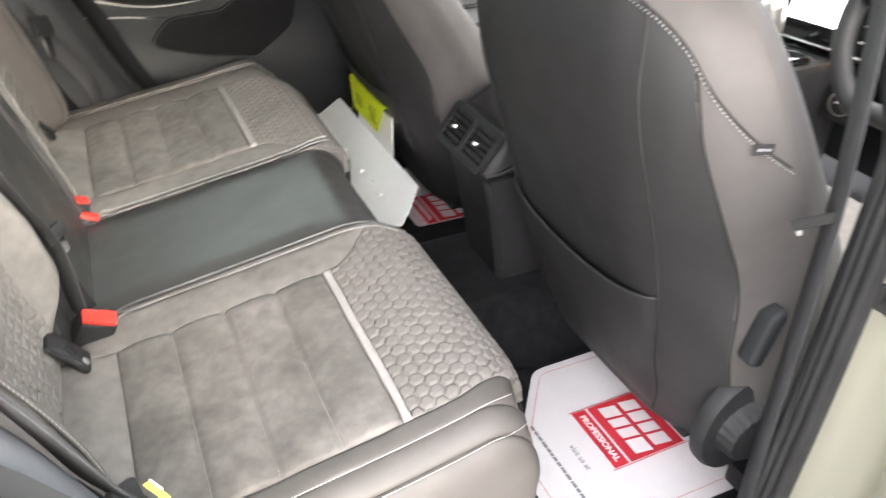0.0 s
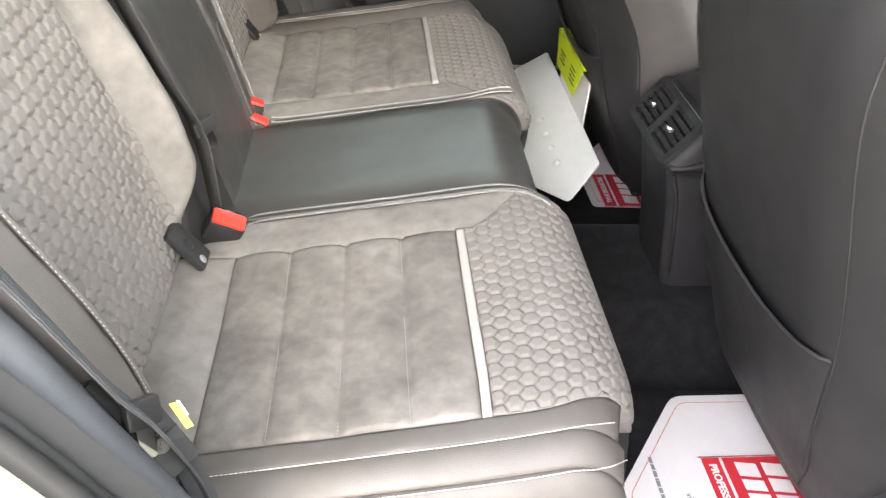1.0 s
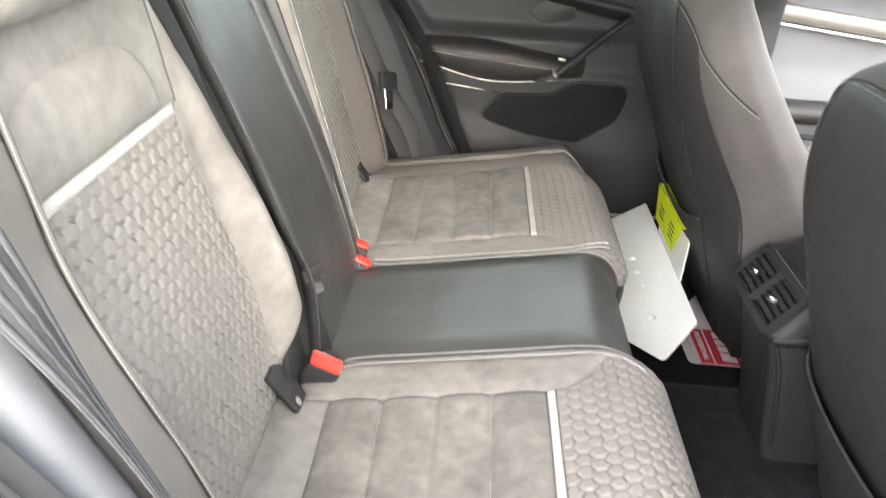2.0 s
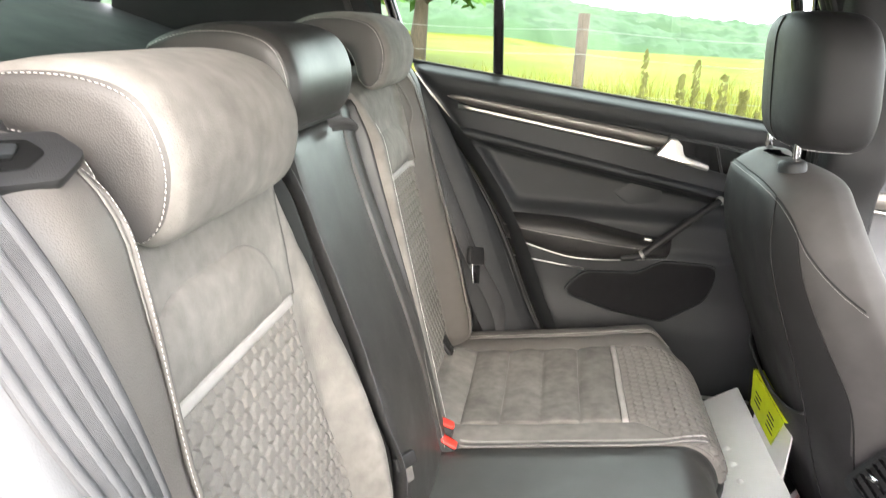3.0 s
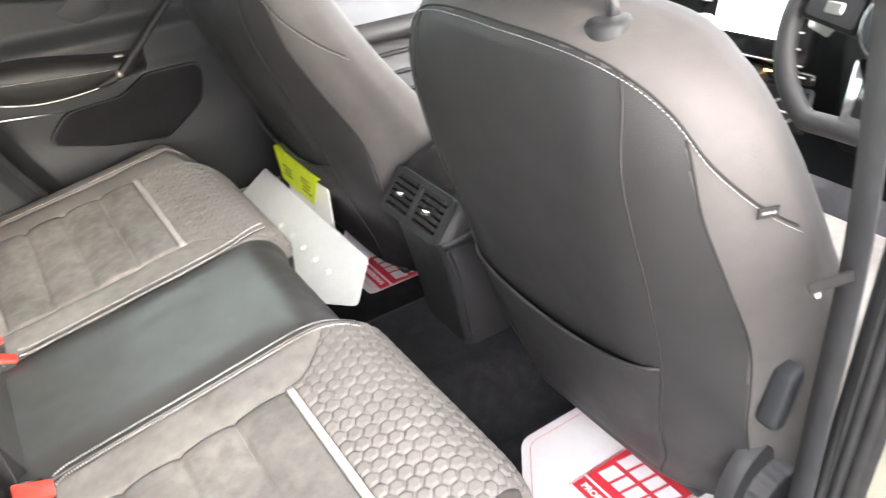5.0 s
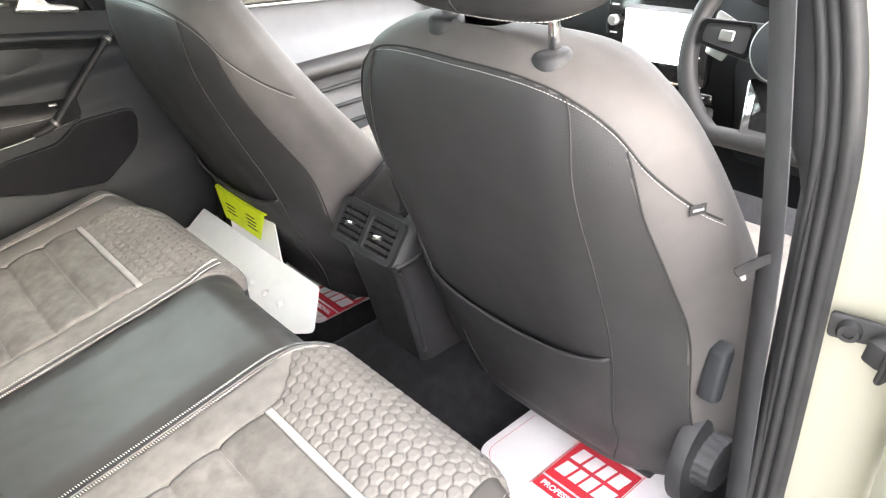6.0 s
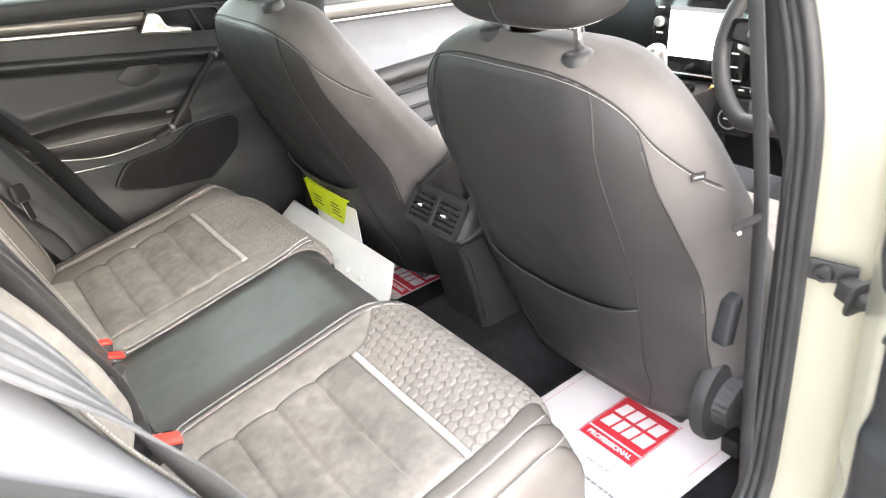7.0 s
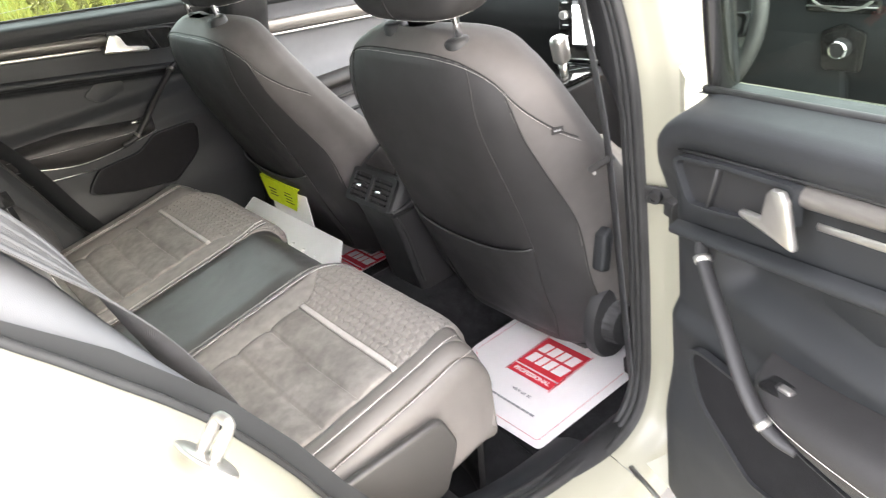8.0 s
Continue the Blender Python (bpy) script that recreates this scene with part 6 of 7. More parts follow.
for k in (-1, 0, 1):
    kn = part("climate_dial", lathe([(0.0, 0.020), (0.017, 0.020), (0.020, 0.018), (0.0215, 0.010), (0.023, 0.0)], 28, cs @ pose(0.085 * k, -0.145, -0.004)), PLASTIC, dash, "climate dial with a silver ring")
    part("dial_ring", lathe([(0.0175, 0.0205), (0.0195, 0.0212), (0.0215, 0.0190)], 28, cs @ pose(0.085 * k, -0.145, -0.004)), SATIN, kn)
    part("dial_mark", box_bm(0.018, 0.003, 0.001, 0, 1, cs @ pose(0.085 * k, -0.145, 0.0165)), PRINT_WHITE, kn)
part("centre_vent", box_bm(0.25, 0.045, 0.02, 0.006, 2, cs @ pose(0, 0.105, -0.012)), GLOSSBLACK, dash)
for k in range(4):
    part("slat", box_bm(0.235, 0.003, 0.012, 0.0005, 1, cs @ pose(0, 0.090 + 0.010 * k, 0.0)), SATIN if k == 3 else PLASTIC, dash)
# instrument hood with round dials
part("instrument_hood", box_bm(0.14, 0.36, 0.13, 0.03, 3, pose(1.50, -0.375, 0.985)), SOFT, dash)
for sg in (-1, 1):
    part("gauge", lathe([(0.0, 0.001), (0.045, 0.001), (0.050, 0.004), (0.052, 0.0)], 32, pose(1.428, -0.375 + sg * 0.085, 0.990, 0, -90, 0)), GLOSSBLACK, dash, "round instrument dial")
    part("gauge_ring", lathe([(0.043, 0.002), (0.046, 0.006), (0.050, 0.002)], 32, pose(1.427, -0.375 + sg * 0.085, 0.990, 0, -90, 0)), SATIN, dash)
    for k in range(9):
        a = radians(-40 + 32 * k)
        part("gauge_mark", box_bm(0.001, 0.003, 0.009, 0, 1, pose(1.4255, -0.375 + sg * 0.085, 0.990) @ pose(0, 0, 0, math.degrees(a), 0, 0) @ pose(0, 0, 0.034)), PRINT_WHITE, dash)
part("driver_vent", box_bm(0.03, 0.15, 0.075, 0.01, 2, pose(1.455, -0.63, 0.93)), GLOSSBLACK, dash)
tube("vent_ring", [(1.437, -0.63 + 0.06 * math.cos(a * math.pi / 12), 0.93 + 0.028 * math.sin(a * math.pi / 12)) for a in range(24)], 0.003, SATIN, dash, 6, closed=True)
LS = pose(1.448, -0.638, 0.828, 0, -90, 0)
part("light_switch_panel", slab_bm(round_poly([(-0.050, -0.040, 0.012), (-0.050, 0.040, 0.012), (0.030, 0.046, 0.012), (0.048, 0.0, 0.02), (0.030, -0.046, 0.012)]), 0.010, 0.004, m=LS), GLOSSBLACK, dash, "black light switch panel")
part("light_switch", lathe([(0.0, 0.026), (0.014, 0.026), (0.017, 0.023), (0.019, 0.012), (0.021, 0.0)], 28, LS @ pose(0, 0, 0.006)), PLASTIC, dash, "round light switch with a chrome ring")
part("switch_ring", lathe([(0.0145, 0.0265), (0.0165, 0.0272), (0.0185, 0.0245)], 28, LS @ pose(0, 0, 0.006)), CHROME, dash)
for k in range(4):
    part("slat", box_bm(0.014, 0.135, 0.003, 0.0006, 1, pose(1.440, -0.63, 0.908 + 0.015 * k, 0, 12, 0)), SATIN if k == 0 else PLASTIC, dash)
part("knee_panel", box_bm(0.05, 0.46, 0.30, 0.03, 2, pose(1.50, -0.40, 0.72, 0, -12, 0)), SOFT, dash)

# gear lever
gear = thing("gear_lever", "black gear selector with a silver collar on the console", "gear lever")
part("gaiter", box_bm(0.16, 0.09, 0.02, 0.008, 2, pose(1.30, -0.01, 0.735)), GLOSSBLACK, gear)
tube("stick", [(1.30, -0.01, 0.73), (1.295, -0.01, 0.78)], 0.010, SATIN, gear, 12)
part("grip", box_bm(0.045, 0.040, 0.075, 0.016, 3, pose(1.292, -0.01, 0.815, 0, -8, 0)), SATIN, gear)

# ---- steering wheel ----
wheel = thing("steering_wheel", "black leather flat-bottomed steering wheel with silver spokes", "steering wheel")
WM = pose(1.235, -0.395, 0.914, 0, 0, 0) @ Matrix(((0, 0.42, -0.907, 0), (-1, 0, 0, 0), (0, 0.907, 0.42, 0), (0, 0, 0, 1)))


def rim_pt(a, r=0.175):
    x, y = r * math.cos(a), r * math.sin(a)
    return WM @ V(x, max(y, -0.150 - 0.01 * math.cos(a) ** 2), 0.0)


tube("rim", [rim_pt(2 * math.pi * k / 72) for k in range(72)], 0.0165, LEATHER, wheel, 14, closed=True, label="black leather rim with pale stitching")
stitch("stitching", [(rim_pt(2 * math.pi * k / 90, 0.160), (WM.to_3x3() @ V(-math.cos(2 * math.pi * k / 90), -math.sin(2 * math.pi * k / 90), 0.2)).normalized()) for k in range(91)], THREAD, wheel, thick=0.0016)
part("hub", lathe([(0.0, 0.030), (0.035, 0.029), (0.058, 0.022), (0.066, 0.008), (0.066, -0.03)], 36, WM @ Matrix.Diagonal((1.0, 0.9, 1, 1))), SOFT, wheel, "dark airbag cover")
tube("hub_ring", [WM @ V(0.060 * math.cos(k * math.pi / 18), 0.054 * math.sin(k * math.pi / 18), 0.019) for k in range(36)], 0.0015, SATIN, wheel, 6, closed=True)
for sg in (-1, 1):
    sp = part("spoke", slab_bm(round_poly([(0.05, -0.030, 0.008), (0.162, -0.012, 0.010), (0.162, 0.030, 0.010), (0.05, 0.034, 0.008)]), 0.014, 0.004, m=WM @ Matrix.Diagonal((sg, 1, 1, 1))), PLASTIC, wheel, "black spoke with keys")
    part("spoke_bezel", plate_ring(round_poly([(0.068, -0.020, 0.008), (0.150, -0.008, 0.010), (0.150, 0.022, 0.010), (0.068, 0.026, 0.008)]), round_poly([(0.062, -0.027, 0.008), (0.158, -0.012, 0.010), (0.158, 0.027, 0.010), (0.062, 0.031, 0.008)]), WM @ Matrix.Diagonal((sg, 1, 1, 1)) @ pose(0, 0, 0.013), 0.003), GLOSSBLACK, sp)
    part("spoke_key", box_bm(0.026, 0.018, 0.004, 0.002, 1, WM @ pose(sg * 0.108, 0.006, 0.015)), SATIN, sp)
    part("paddle", slab_bm(round_poly([(0.10, 0.030, 0.004), (0.165, 0.055, 0.006), (0.165, -0.02, 0.006), (0.13, -0.03, 0.004)]), 0.004, 0.001, m=WM @ Matrix.Diagonal((sg, 1, 1, 1)) @ pose(0, 0, -0.04)), SATIN, wheel, "silver shift paddle")
part("lower_spoke", slab_bm(round_poly([(-0.035, -0.150, 0.006), (0.035, -0.150, 0.006), (0.050, -0.050, 0.010), (-0.050, -0.050, 0.010)]), 0.012, 0.004, m=WM), CHROME, wheel, "chrome lower spoke")
part("lower_inlay", slab_bm(round_poly([(-0.022, -0.130, 0.004), (0.022, -0.130, 0.004), (0.030, -0.070, 0.008), (-0.030, -0.070, 0.008)]), 0.003, 0.001, m=WM @ pose(0, 0, 0.0115)), GLOSSBLACK, wheel)
tube("column", [WM @ V(0, 0, 0.0), WM @ V(0, 0, -0.26)], 0.05, PLASTIC, wheel, 16)

# ---- paper mats ----
def paper_mat(m, label):
    th = thing("paper_floor_mat", label, "floor mat", group="paper floor mats")
    out = round_poly([(-0.168, -0.050, 0.04), (0.0, -0.178, 0.04), (0.167, -0.178, 0.014), (0.170, 0.10, 0.04), (0.150, 0.235, 0.03), (-0.150, 0.235, 0.03), (-0.168, 0.10, 0.04)], 8)

    def z(x, y):
        return 0.006 + 0.0035 * noise.noise((x * 9, y * 9, 4.0)) + 0.010 * ss(0.17, 0.245, abs(y)) * ss(0.0, 0.1, abs(x) + 0.02)

    # a clipped grid keeps the sheet gently rumpled
    bm = bmesh.new()
    rings, n = 14, len(out)
    rows = []
    for k in range(1, rings + 1):
        rows.append([bm.verts.new((x * k / rings, y * k / rings, z(x * k / rings, y * k / rings))) for x, y in out])
    c0 = bm.verts.new((0, 0, z(0, 0)))
    for i in range(n):
        bm.faces.new((c0, rows[0][i], rows[0][(i + 1) % n]))
    for a, b in zip(rows, rows[1:]):
        for i in range(n):
            bm.faces.new((a[i], b[i], b[(i + 1) % n], a[(i + 1) % n]))
    bmesh.ops.transform(bm, matrix=m, verts=bm.verts[:])
    part("sheet", bm, PAPER, th, "white printed paper sheet")
    up = m @ pose(0, 0, 0.0085)
    return th, up


MAT1 = pose(0.750, -0.380, 0.318, 0, 0, -90)
mat1, up1 = paper_mat(MAT1, "white paper floor mat with a red printed panel on the carpet")
MAT2 = pose(0.880, 0.468, 0.318, 0, 0, -90)
mat2, up2 = paper_mat(MAT2, "white paper floor mat with a red printed panel on the carpet")


def mat_print(th, up, aside=0.010, along=0.0):
    """The red panel with its white device, and the small lines of print."""
    u = up @ pose(aside, along, 0.0)
    part("red_panel", slab_bm([(-0.060, -0.016), (0.060, -0.016), (0.060, 0.084), (-0.060, 0.084)], 0.0006, 0, m=u), PRINT_RED, th, "red printed panel")
    part("red_band", slab_bm([(-0.060, -0.046), (0.060, -0.046), (0.060, -0.021), (-0.060, -0.021)], 0.0006, 0, m=u), PRINT_RED, th)
    lettering("band_print", "PROFESSIONAL", 0.0146, PRINT_WHITE, u @ pose(0, -0.0335, 0.001), th, bold=0.0006)
    # two rows of heavy plain shapes
    for row, wd in ((0.052, (0.022, 0.022, 0.020, 0.024)), (0.014, (0.024, 0.018, 0.020, 0.030))):
        x = -sum(wd) / 2 - 0.006
        for i, w in enumerate(wd):
            sk = 0.004
            part("white_device", slab_bm([(x, row - 0.015), (x + w * 0.94, row - 0.015), (x + w * 0.94 + sk, row + 0.015), (x + sk, row + 0.015)], 0.0005, 0, m=u @ pose(0, 0, 0.0008)), PRINT_WHITE, th)
            x += w + 0.004
    for xx in (-0.0625, 0.0625):
        part("outline", slab_bm([(xx - 0.0006, -0.05), (xx + 0.0006, -0.05), (xx + 0.0006, 0.09), (xx - 0.0006, 0.09)], 0.0004, 0, m=u), PRINT_RED, th)
    if not along:
        lettering("small_print", "visit us at", 0.0135, PRINT_GREY, up @ pose(0.03, -0.083, 0.0002), th)
        x = -0.055
        for k, w in enumerate((0.012, 0.011, 0.012, 0.004, 0.011, 0.010, 0.008, 0.011, 0.011, 0.004, 0.009, 0.015, 0.004, 0.010, 0.010, 0.014)):
            part("print_bar", slab_bm([(x, -0.122), (x + w * 0.8, -0.122), (x + w * 0.8, -0.117), (x, -0.117)], 0.0004, 0, m=up), PRINT_GREY, th)
            x += w
    rim = round_poly([(-0.152, -0.045, 0.03), (0.004, -0.163, 0.03), (0.150, -0.163, 0.01), (0.152, 0.09, 0.03), (0.132, 0.205, 0.03), (-0.132, 0.205, 0.03), (-0.150, 0.09, 0.03)], 8)
    tube("red_rule", [up @ V(x, y, 0.0004) for x, y in rim], 0.0004, PRINT_RED, th, 4, closed=True)


mat_print(mat1, up1)
mat_print(mat2, up2, 0.105, -0.105)
car_mat = thing("carpet_mat", "black carpet mat edge under the paper mat", "floor mat")
part("mat", slab_bm(round_poly([(0.56, -0.60, 0.05), (0.92, -0.60, 0.05), (0.92, -0.20, 0.06), (0.60, -0.19, 0.05)]), 0.010, 0.003, m=pose(0, 0, 0.3055)), CARPET, car_mat)

# ---- folded card with its yellow sleeve ----
card = thing("folded_card", "white folded card with a yellow-green sleeve standing before the bench", "card sign")
CM = Matrix.Translation((0.645, 0, 0.515))
low = round_poly([(0.0, 0.155, 0.012), (0.0, 0.30, 0.0), (0.0, 0.645, 0.006), (0.135, 0.60, 0.03), (0.150, 0.20, 0.03), (0.075, 0.075, 0.010)], 5)
LOWM = CM @ Matrix(((-0.92, 0, -0.39, 0), (0, 1, 0, 0), (-0.39, 0, 0.92, 0), (0, 0, 0, 1)))
part("base_flap", slab_bm(low, 0.003, 0.0008, 1, LOWM), CARD, card, "white sloping card flap")
UPM = CM @ Matrix(((-0.02, 0, -1, 0), (0, 1, 0, 0), (1, 0, -0.02, 0), (0, 0, 0, 1)))
part("upright_tab", slab_bm(round_poly([(-0.002, 0.290, 0.0), (-0.002, 0.500, 0.0), (0.110, 0.485, 0.004), (0.113, 0.283, 0.004)]), 0.003, 0.0008, 1, UPM), CARD, card, "white upright card tab")
part("sleeve", join_bm(slab_bm([(0.050, 0.322), (0.050, 0.470), (0.118, 0.488), (0.118, 0.281)], 0.0012, 0, m=UPM @ pose(0, 0, 0.020)), box_bm(0.024, 0.207, 0.0015, 0, 1, CM @ pose(-0.0095, 0.3845, 0.1180, 0, 0, 0))), YELLOW, card, "yellow-green folded paper sleeve")
for k in range(5):
    part("perforation", lathe([(0.0, 0.006), (0.004, 0.0045), (0.008, 0.0)], 10, LOWM @ pose(0.070, 0.20 + 0.055 * k, 0.003)), CARD, card)
for r in range(2):
    for k in range(4 - r):
        part("print_bar", box_bm(0.003, 0.042 - 0.008 * (k % 2), 0.0006, 0, 1, UPM @ pose(0, 0, 0.020) @ pose(0.068 + 0.009 * k + 0.004 * r, 0.345 + 0.085 * r, 0.0014)), INK, card)

# ---- outdoors ----
GRASS = material("meadow_grass", (0.074, 0.088, 0.004), 0.95, spec=0.1, vary=0.35, vary_scale=0.05, second=(0.150, 0.125, 0.030), second_scale=0.16, second_amount=0.5, bump=0.6, bump_scale=6)
WOODS = material("wooded_hill", (0.046, 0.074, 0.042), 0.95, spec=0.1, vary=0.22, vary_scale=0.05, second=(0.064, 0.092, 0.048), second_scale=0.03, second_amount=0.6)
LEAF = material("leaves", (0.06, 0.13, 0.025), 0.8, spec=0.2, vary=0.35, vary_scale=3)
BARK = material("weathered_post", (0.050, 0.034, 0.025), 0.9, vary=0.3, vary_scale=9, bump=0.8, bump_scale=60, stretch=(4, 4, 0.6))
WIRE = material("galvanised_wire", (0.16, 0.16, 0.16), 0.5, metal=0.6, vary=0.05, vary_scale=5)
BLADE = material("dry_grass_blades", (0.135, 0.130, 0.030), 0.9, spec=0.1, vary=0.3, vary_scale=2)
WEED = material("weed_stalks", (0.135, 0.125, 0.050), 0.9, spec=0.1, vary=0.3, vary_scale=4)
GRAVEL = material("grey_yard", (0.20, 0.195, 0.185), 0.9, vary=0.2, vary_scale=2, second_scale=60, bump=0.5, bump_scale=40)


def land(x, y):
    d = math.hypot(x, y)
    z = 0.0
    far = max(0.0, d - 14)
    z += 1.6 * ss(6, 40, d) * 0.3
    z -= 0.050 * far * ss(14, 60, d) * (0.55 + 0.45 * ss(-30, 60, x)) if d < 260 else 0
    base = -0.050 * 246 * (0.55 + 0.45 * ss(-30, 60, x))
    if d >= 260:
        z = 0.48 + base
    az = math.degrees(math.atan2(y, x))
    hill = ss(170, 700, d) * lerp(0.50, 1.25, ss(66, 106, az)) * (26 + 9 * noise.noise((x * 0.004, y * 0.004, 2)))
    z += hill
    z += 0.5 * noise.noise((x * 0.03, y * 0.03, 0)) * ss(10, 40, d)
    return z


def ground_pt(u, v):
    r = 0.0 if u == 0 else 2.0 * (1600 / 2.0) ** u
    a = 2 * math.pi * v
    x, y = r * math.cos(a), r * math.sin(a)
    return V(x, y, land(x, y) - 0.02)


ground = tagged(new("ground"), "rough summer meadow with dry yellow patches", "ground", kind="structure")
v, f = grid(ground_pt, 90, 180, closed_v=True)
mesh_ob("meadow", v, f, GRASS, ground)
yard = tagged(new("pavement"), "pale gravel yard under the car", "pavement", kind="structure")
v, f = grid(lambda u, q: V(lerp(-9, 9, u), lerp(-14, 1.9, q), 0.03 + land(lerp(-9, 9, u), lerp(-14, 1.9, q)) * 0.2), 20, 20)
mesh_ob("gravel", v, f, GRAVEL, yard)

rnd = random.Random(5)


def canopy(u, v):
    """The tree tops of the far hillside, as one rolling bumpy sheet."""
    a, d = radians(lerp(30, 178, u)), lerp(265, 820, v ** 1.3)
    x, y = d * math.cos(a), d * math.sin(a)
    edge = ss(0.0, 0.03, v)
    crown = 4.5 * abs(noise.noise((x * 0.09, y * 0.09, 3))) + 3.0 * abs(noise.noise((x * 0.22, y * 0.22, 8))) + 2.0 * noise.noise((x * 0.02, y * 0.02, 5))
    clearing = ss(-0.34, -0.22, noise.noise((x * 0.0075, y * 0.012, 7)))
    return V(x, y, land(x, y) - 1.0 + edge * clearing * (4.0 + crown))


v, f = grid(canopy, 520, 90)
tagged(mesh_ob("far_woods", v, f, WOODS), "distant hillside covered with green woods", "woods", kind="stuff")


def tree(x, y, h, r):
    th = thing("tree", "leafy green tree beyond the fence", "tree", at=(x, y, land(x, y)))
    tube("trunk", [(0, 0, -0.2), (0.1, 0.05, h * 0.3), (0, 0.1, h * 0.7)], 0.28, BARK, th, 10, taper=lambda t: 1 - 0.65 * t)
    for k in range(7):
        a = k * 0.9
        tube("limb", [(0, 0, h * (0.3 + 0.05 * k)), (r * 0.4 * math.cos(a), r * 0.4 * math.sin(a), h * (0.45 + 0.05 * k)), (r * 0.75 * math.cos(a), r * 0.75 * math.sin(a), h * (0.55 + 0.05 * k))], 0.10, BARK, th, 6, taper=lambda t: 1 - 0.8 * t)
    verts, faces = [], []
    for _ in range(2600):
        a, b, q = rnd.uniform(0, 6.283), math.asin(rnd.uniform(-0.75, 1)), rnd.uniform(0.45, 1.0) ** 0.5
        lump = 1 + 0.3 * noise.noise((math.cos(a) * 2, math.sin(a) * 2, b * 2 + x))
        c = V(r * q * lump * math.cos(a) * math.cos(b), r * q * lump * math.sin(a) * math.cos(b), h * 0.62 + h * 0.40 * q * lump * math.sin(b))
        k = len(verts)
        s = rnd.uniform(0.10, 0.24)
        d = [V(rnd.uniform(-1, 1), rnd.uniform(-1, 1), rnd.uniform(-1, 1)).normalized() * s for _ in range(2)]
        verts += [c - d[0], c + d[1] * 0.6, c + d[0], c - d[1] * 0.6]
        faces.append((k, k + 1, k + 2, k + 3))
    mesh_ob("crown", verts, faces, LEAF, th, smooth=False)
    return th


tree(-3.7, 20.0, 4.6, 2.4)
tree(-26, 30.0, 9.0, 4.5)


# fence: weathered posts and wires along the field edge
def fence_post(x, y, h, tilt):
    th = thing("fence_post", "weathered round wooden fence post in the grass", "fence post", group="fence posts", at=(x, y, land(x, y)))
    tube("post", [(0, 0, -0.3), (tilt * 0.5, 0.01, h * 0.5), (tilt, 0.0, h)], 0.072, BARK, th, 14, taper=lambda t: 1 - 0.06 * t)
    return th


FX = [-9.2, -6.0, -2.8, 0.44, 3.7, 7.0, 10.2]
for k, x in enumerate(FX):
    fence_post(x, 8.0 + 0.05 * math.sin(k), 1.38 + 0.03 * math.sin(k * 2.3), 0.05 * math.sin(k * 1.7 + 1.2))
for k, z in enumerate((0.55, 0.95, 1.22)):
    th = thing("fence_wire", "thin galvanised fence wire strung between posts", "fence wire", group="fence wires")
    pts = []
    for a, b in zip(FX, FX[1:]):
        for q in range(6):
            t = q / 6
            x = lerp(a, b, t)
            pts.append((x, 7.93, land(x, 8) + z - 0.05 * math.sin(math.pi * t)))
    tube("wire", pts, 0.0028, WIRE, th, 5)
for k in range(4):
    fence_post(-6.5 - 0.4 * k, 5.6 - 3.1 * k, 1.38, 0.03)
for z in (0.55, 0.95, 1.22):
    th = thing("fence_wire", "thin galvanised fence wire strung between posts", "fence wire", group="fence wires")
    tube("wire", [(-6.5 - 0.4 * k, 5.6 - 3.1 * k, land(-6.5, 5) + z) for k in (-0.8, 0, 1, 2, 3)], 0.0028, WIRE, th, 5)

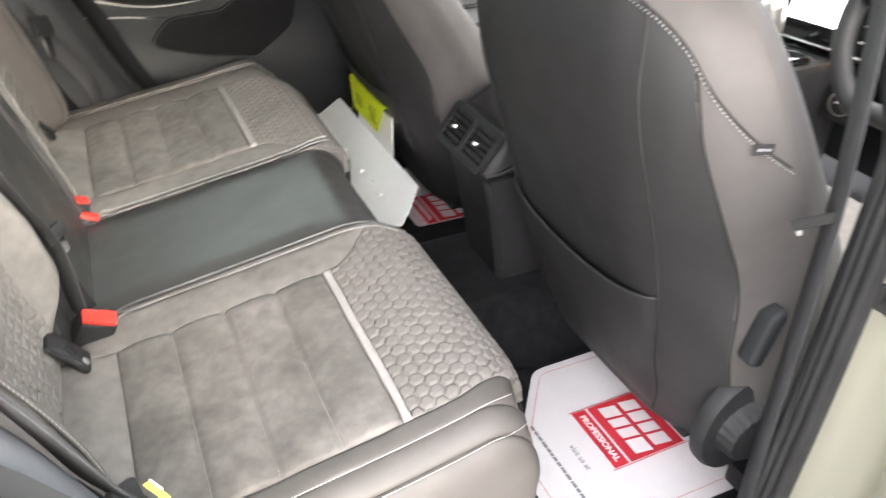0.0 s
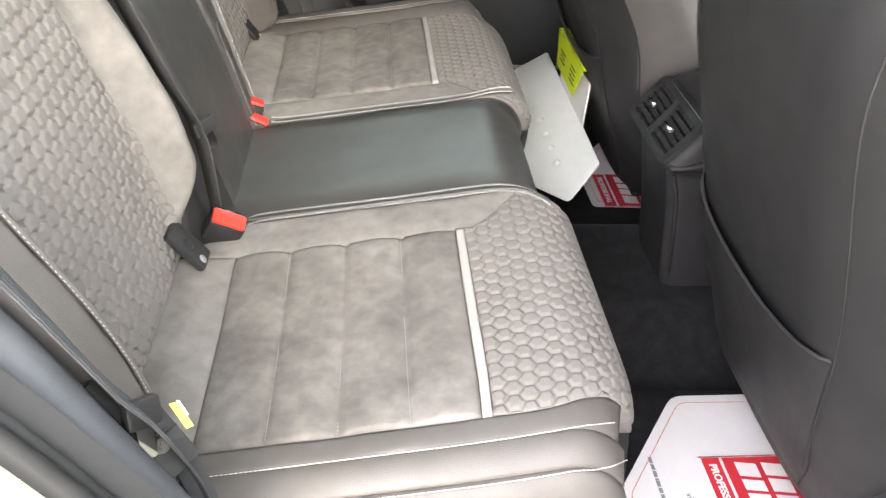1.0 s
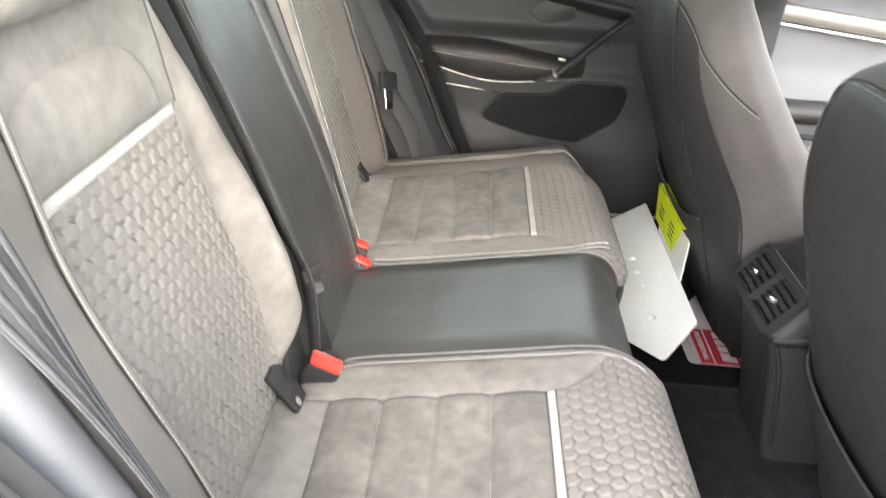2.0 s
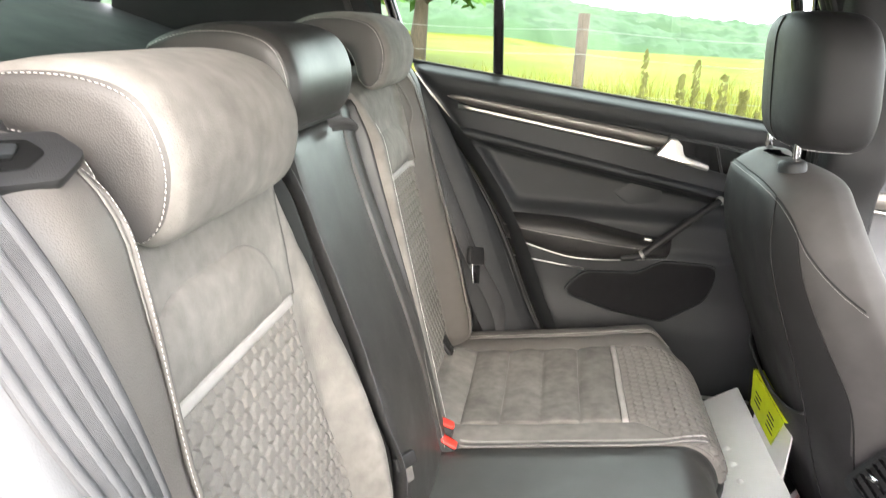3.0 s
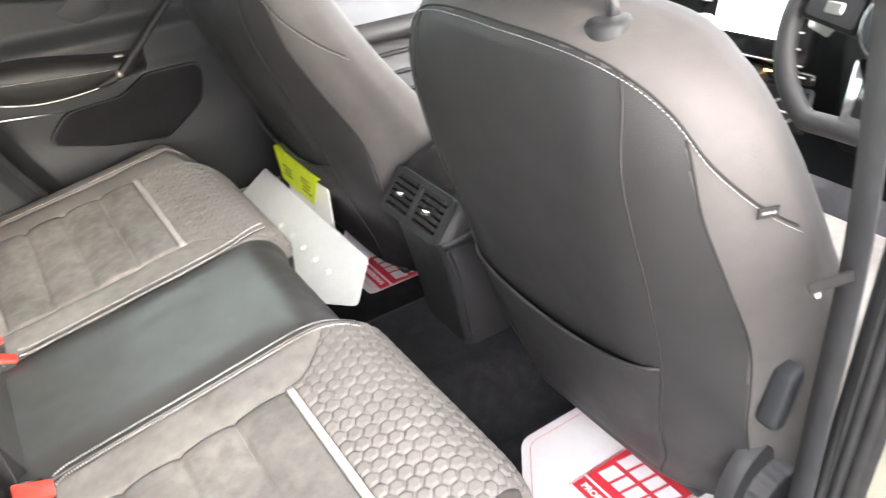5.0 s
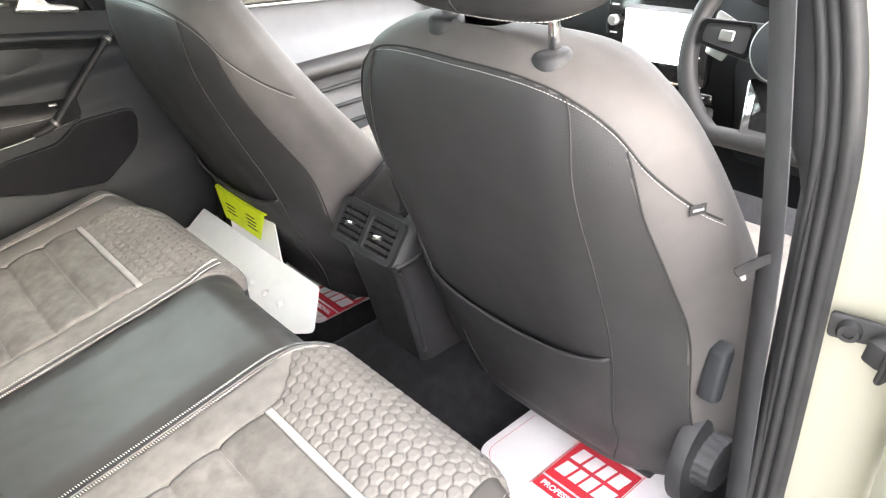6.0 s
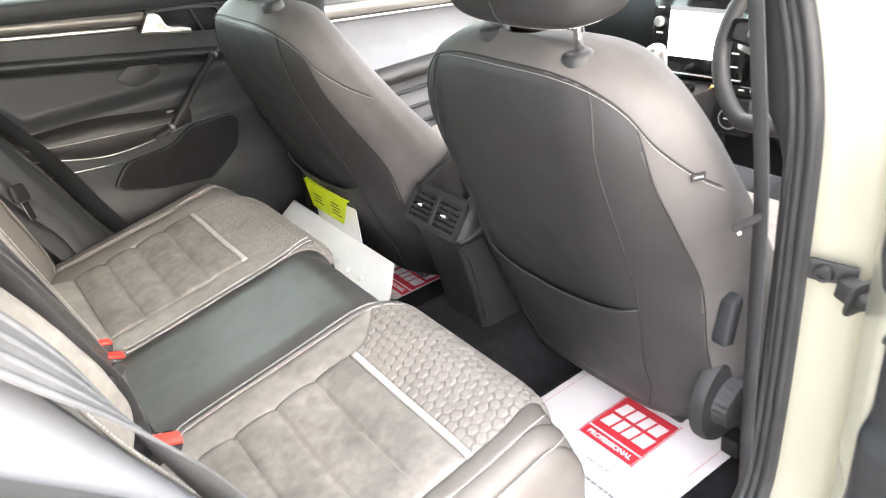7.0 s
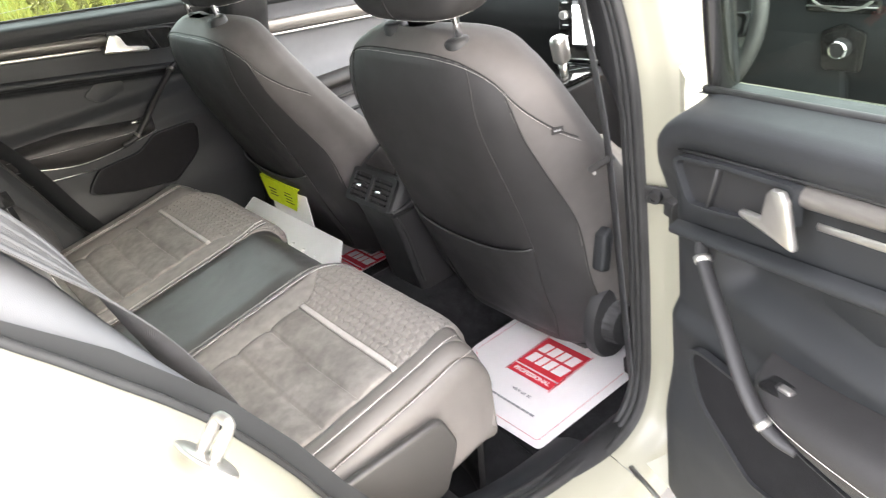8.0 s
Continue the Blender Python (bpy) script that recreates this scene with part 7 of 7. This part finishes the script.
# grass blades at the field edge, and seeding weeds
verts, faces = [], []
for _ in range(16000):
    x, y = rnd.uniform(-12, 12), 2.4 + 12 * rnd.random() ** 1.3
    h = rnd.uniform(0.2, 0.55)
    c = V(x, y, land(x, y) - 0.03)
    a = rnd.uniform(0, 6.283)
    d = V(math.cos(a), math.sin(a), 0) * rnd.uniform(0.008, 0.016)
    b = V(rnd.uniform(-0.2, 0.2), rnd.uniform(-0.2, 0.2), 1) * h
    k = len(verts)
    verts += [c - d, c + d, c + b * 0.6 + d * 0.6, c + b + V(b.x, b.y, 0) * 0.6, c + b * 0.6 - d * 0.6]
    faces += [(k, k + 1, k + 2, k + 4), (k + 4, k + 2, k + 3)]
tagged(mesh_ob("grass_blades", verts, faces, BLADE, smooth=False), "tall dry meadow grass along the fence", "grass", kind="stuff")


def weed(x, y, h):
    th = thing("weed", "tall seeding dock weed beside the fence", "weed", group="weeds", at=(x, y, land(x, y) - 0.02))
    lean_x = rnd.uniform(-0.08, 0.08)
    tube("stalk", [(0, 0, 0), (lean_x * 0.5, 0, h * 0.6), (lean_x, 0.02, h)], 0.008, WEED, th, 5, taper=lambda t: 1 - 0.6 * t)
    verts, faces = [], []
    for _ in range(150):
        t = rnd.uniform(0.35, 1.0)
        w = 0.034 * (1.1 - t) ** 0.5 * (0.3 if t < 0.5 else 1) + 0.012
        c = V(lean_x * t + rnd.uniform(-w, w), rnd.uniform(-w, w), h * t)
        s = rnd.uniform(0.008, 0.022)
        k = len(verts)
        verts += [c + V(-s, 0, -s), c + V(s, s, -s * 0.5), c + V(s * 0.4, -s, s * 1.4)]
        faces.append((k, k + 1, k + 2))
    for _ in range(9):
        t = rnd.uniform(0.1, 0.5)
        a = rnd.uniform(0, 6.283)
        c = V(lean_x * t, 0, h * t)
        d = V(math.cos(a), math.sin(a), 0.5) * rnd.uniform(0.08, 0.16)
        e = V(-math.sin(a), math.cos(a), 0) * 0.015
        k = len(verts)
        verts += [c, c + d * 0.5 + e, c + d, c + d * 0.5 - e]
        faces.append((k, k + 1, k + 2, k + 3))
    mesh_ob("seed_head", verts, faces, WEED, th, smooth=False)


for k in range(54):
    weed(1.25 + 2.6 * rnd.random() ** 0.8 - (0.35 if k % 4 == 0 else 0), 6.0 + rnd.uniform(-1.2, 1.5), rnd.uniform(0.5, 1.12))
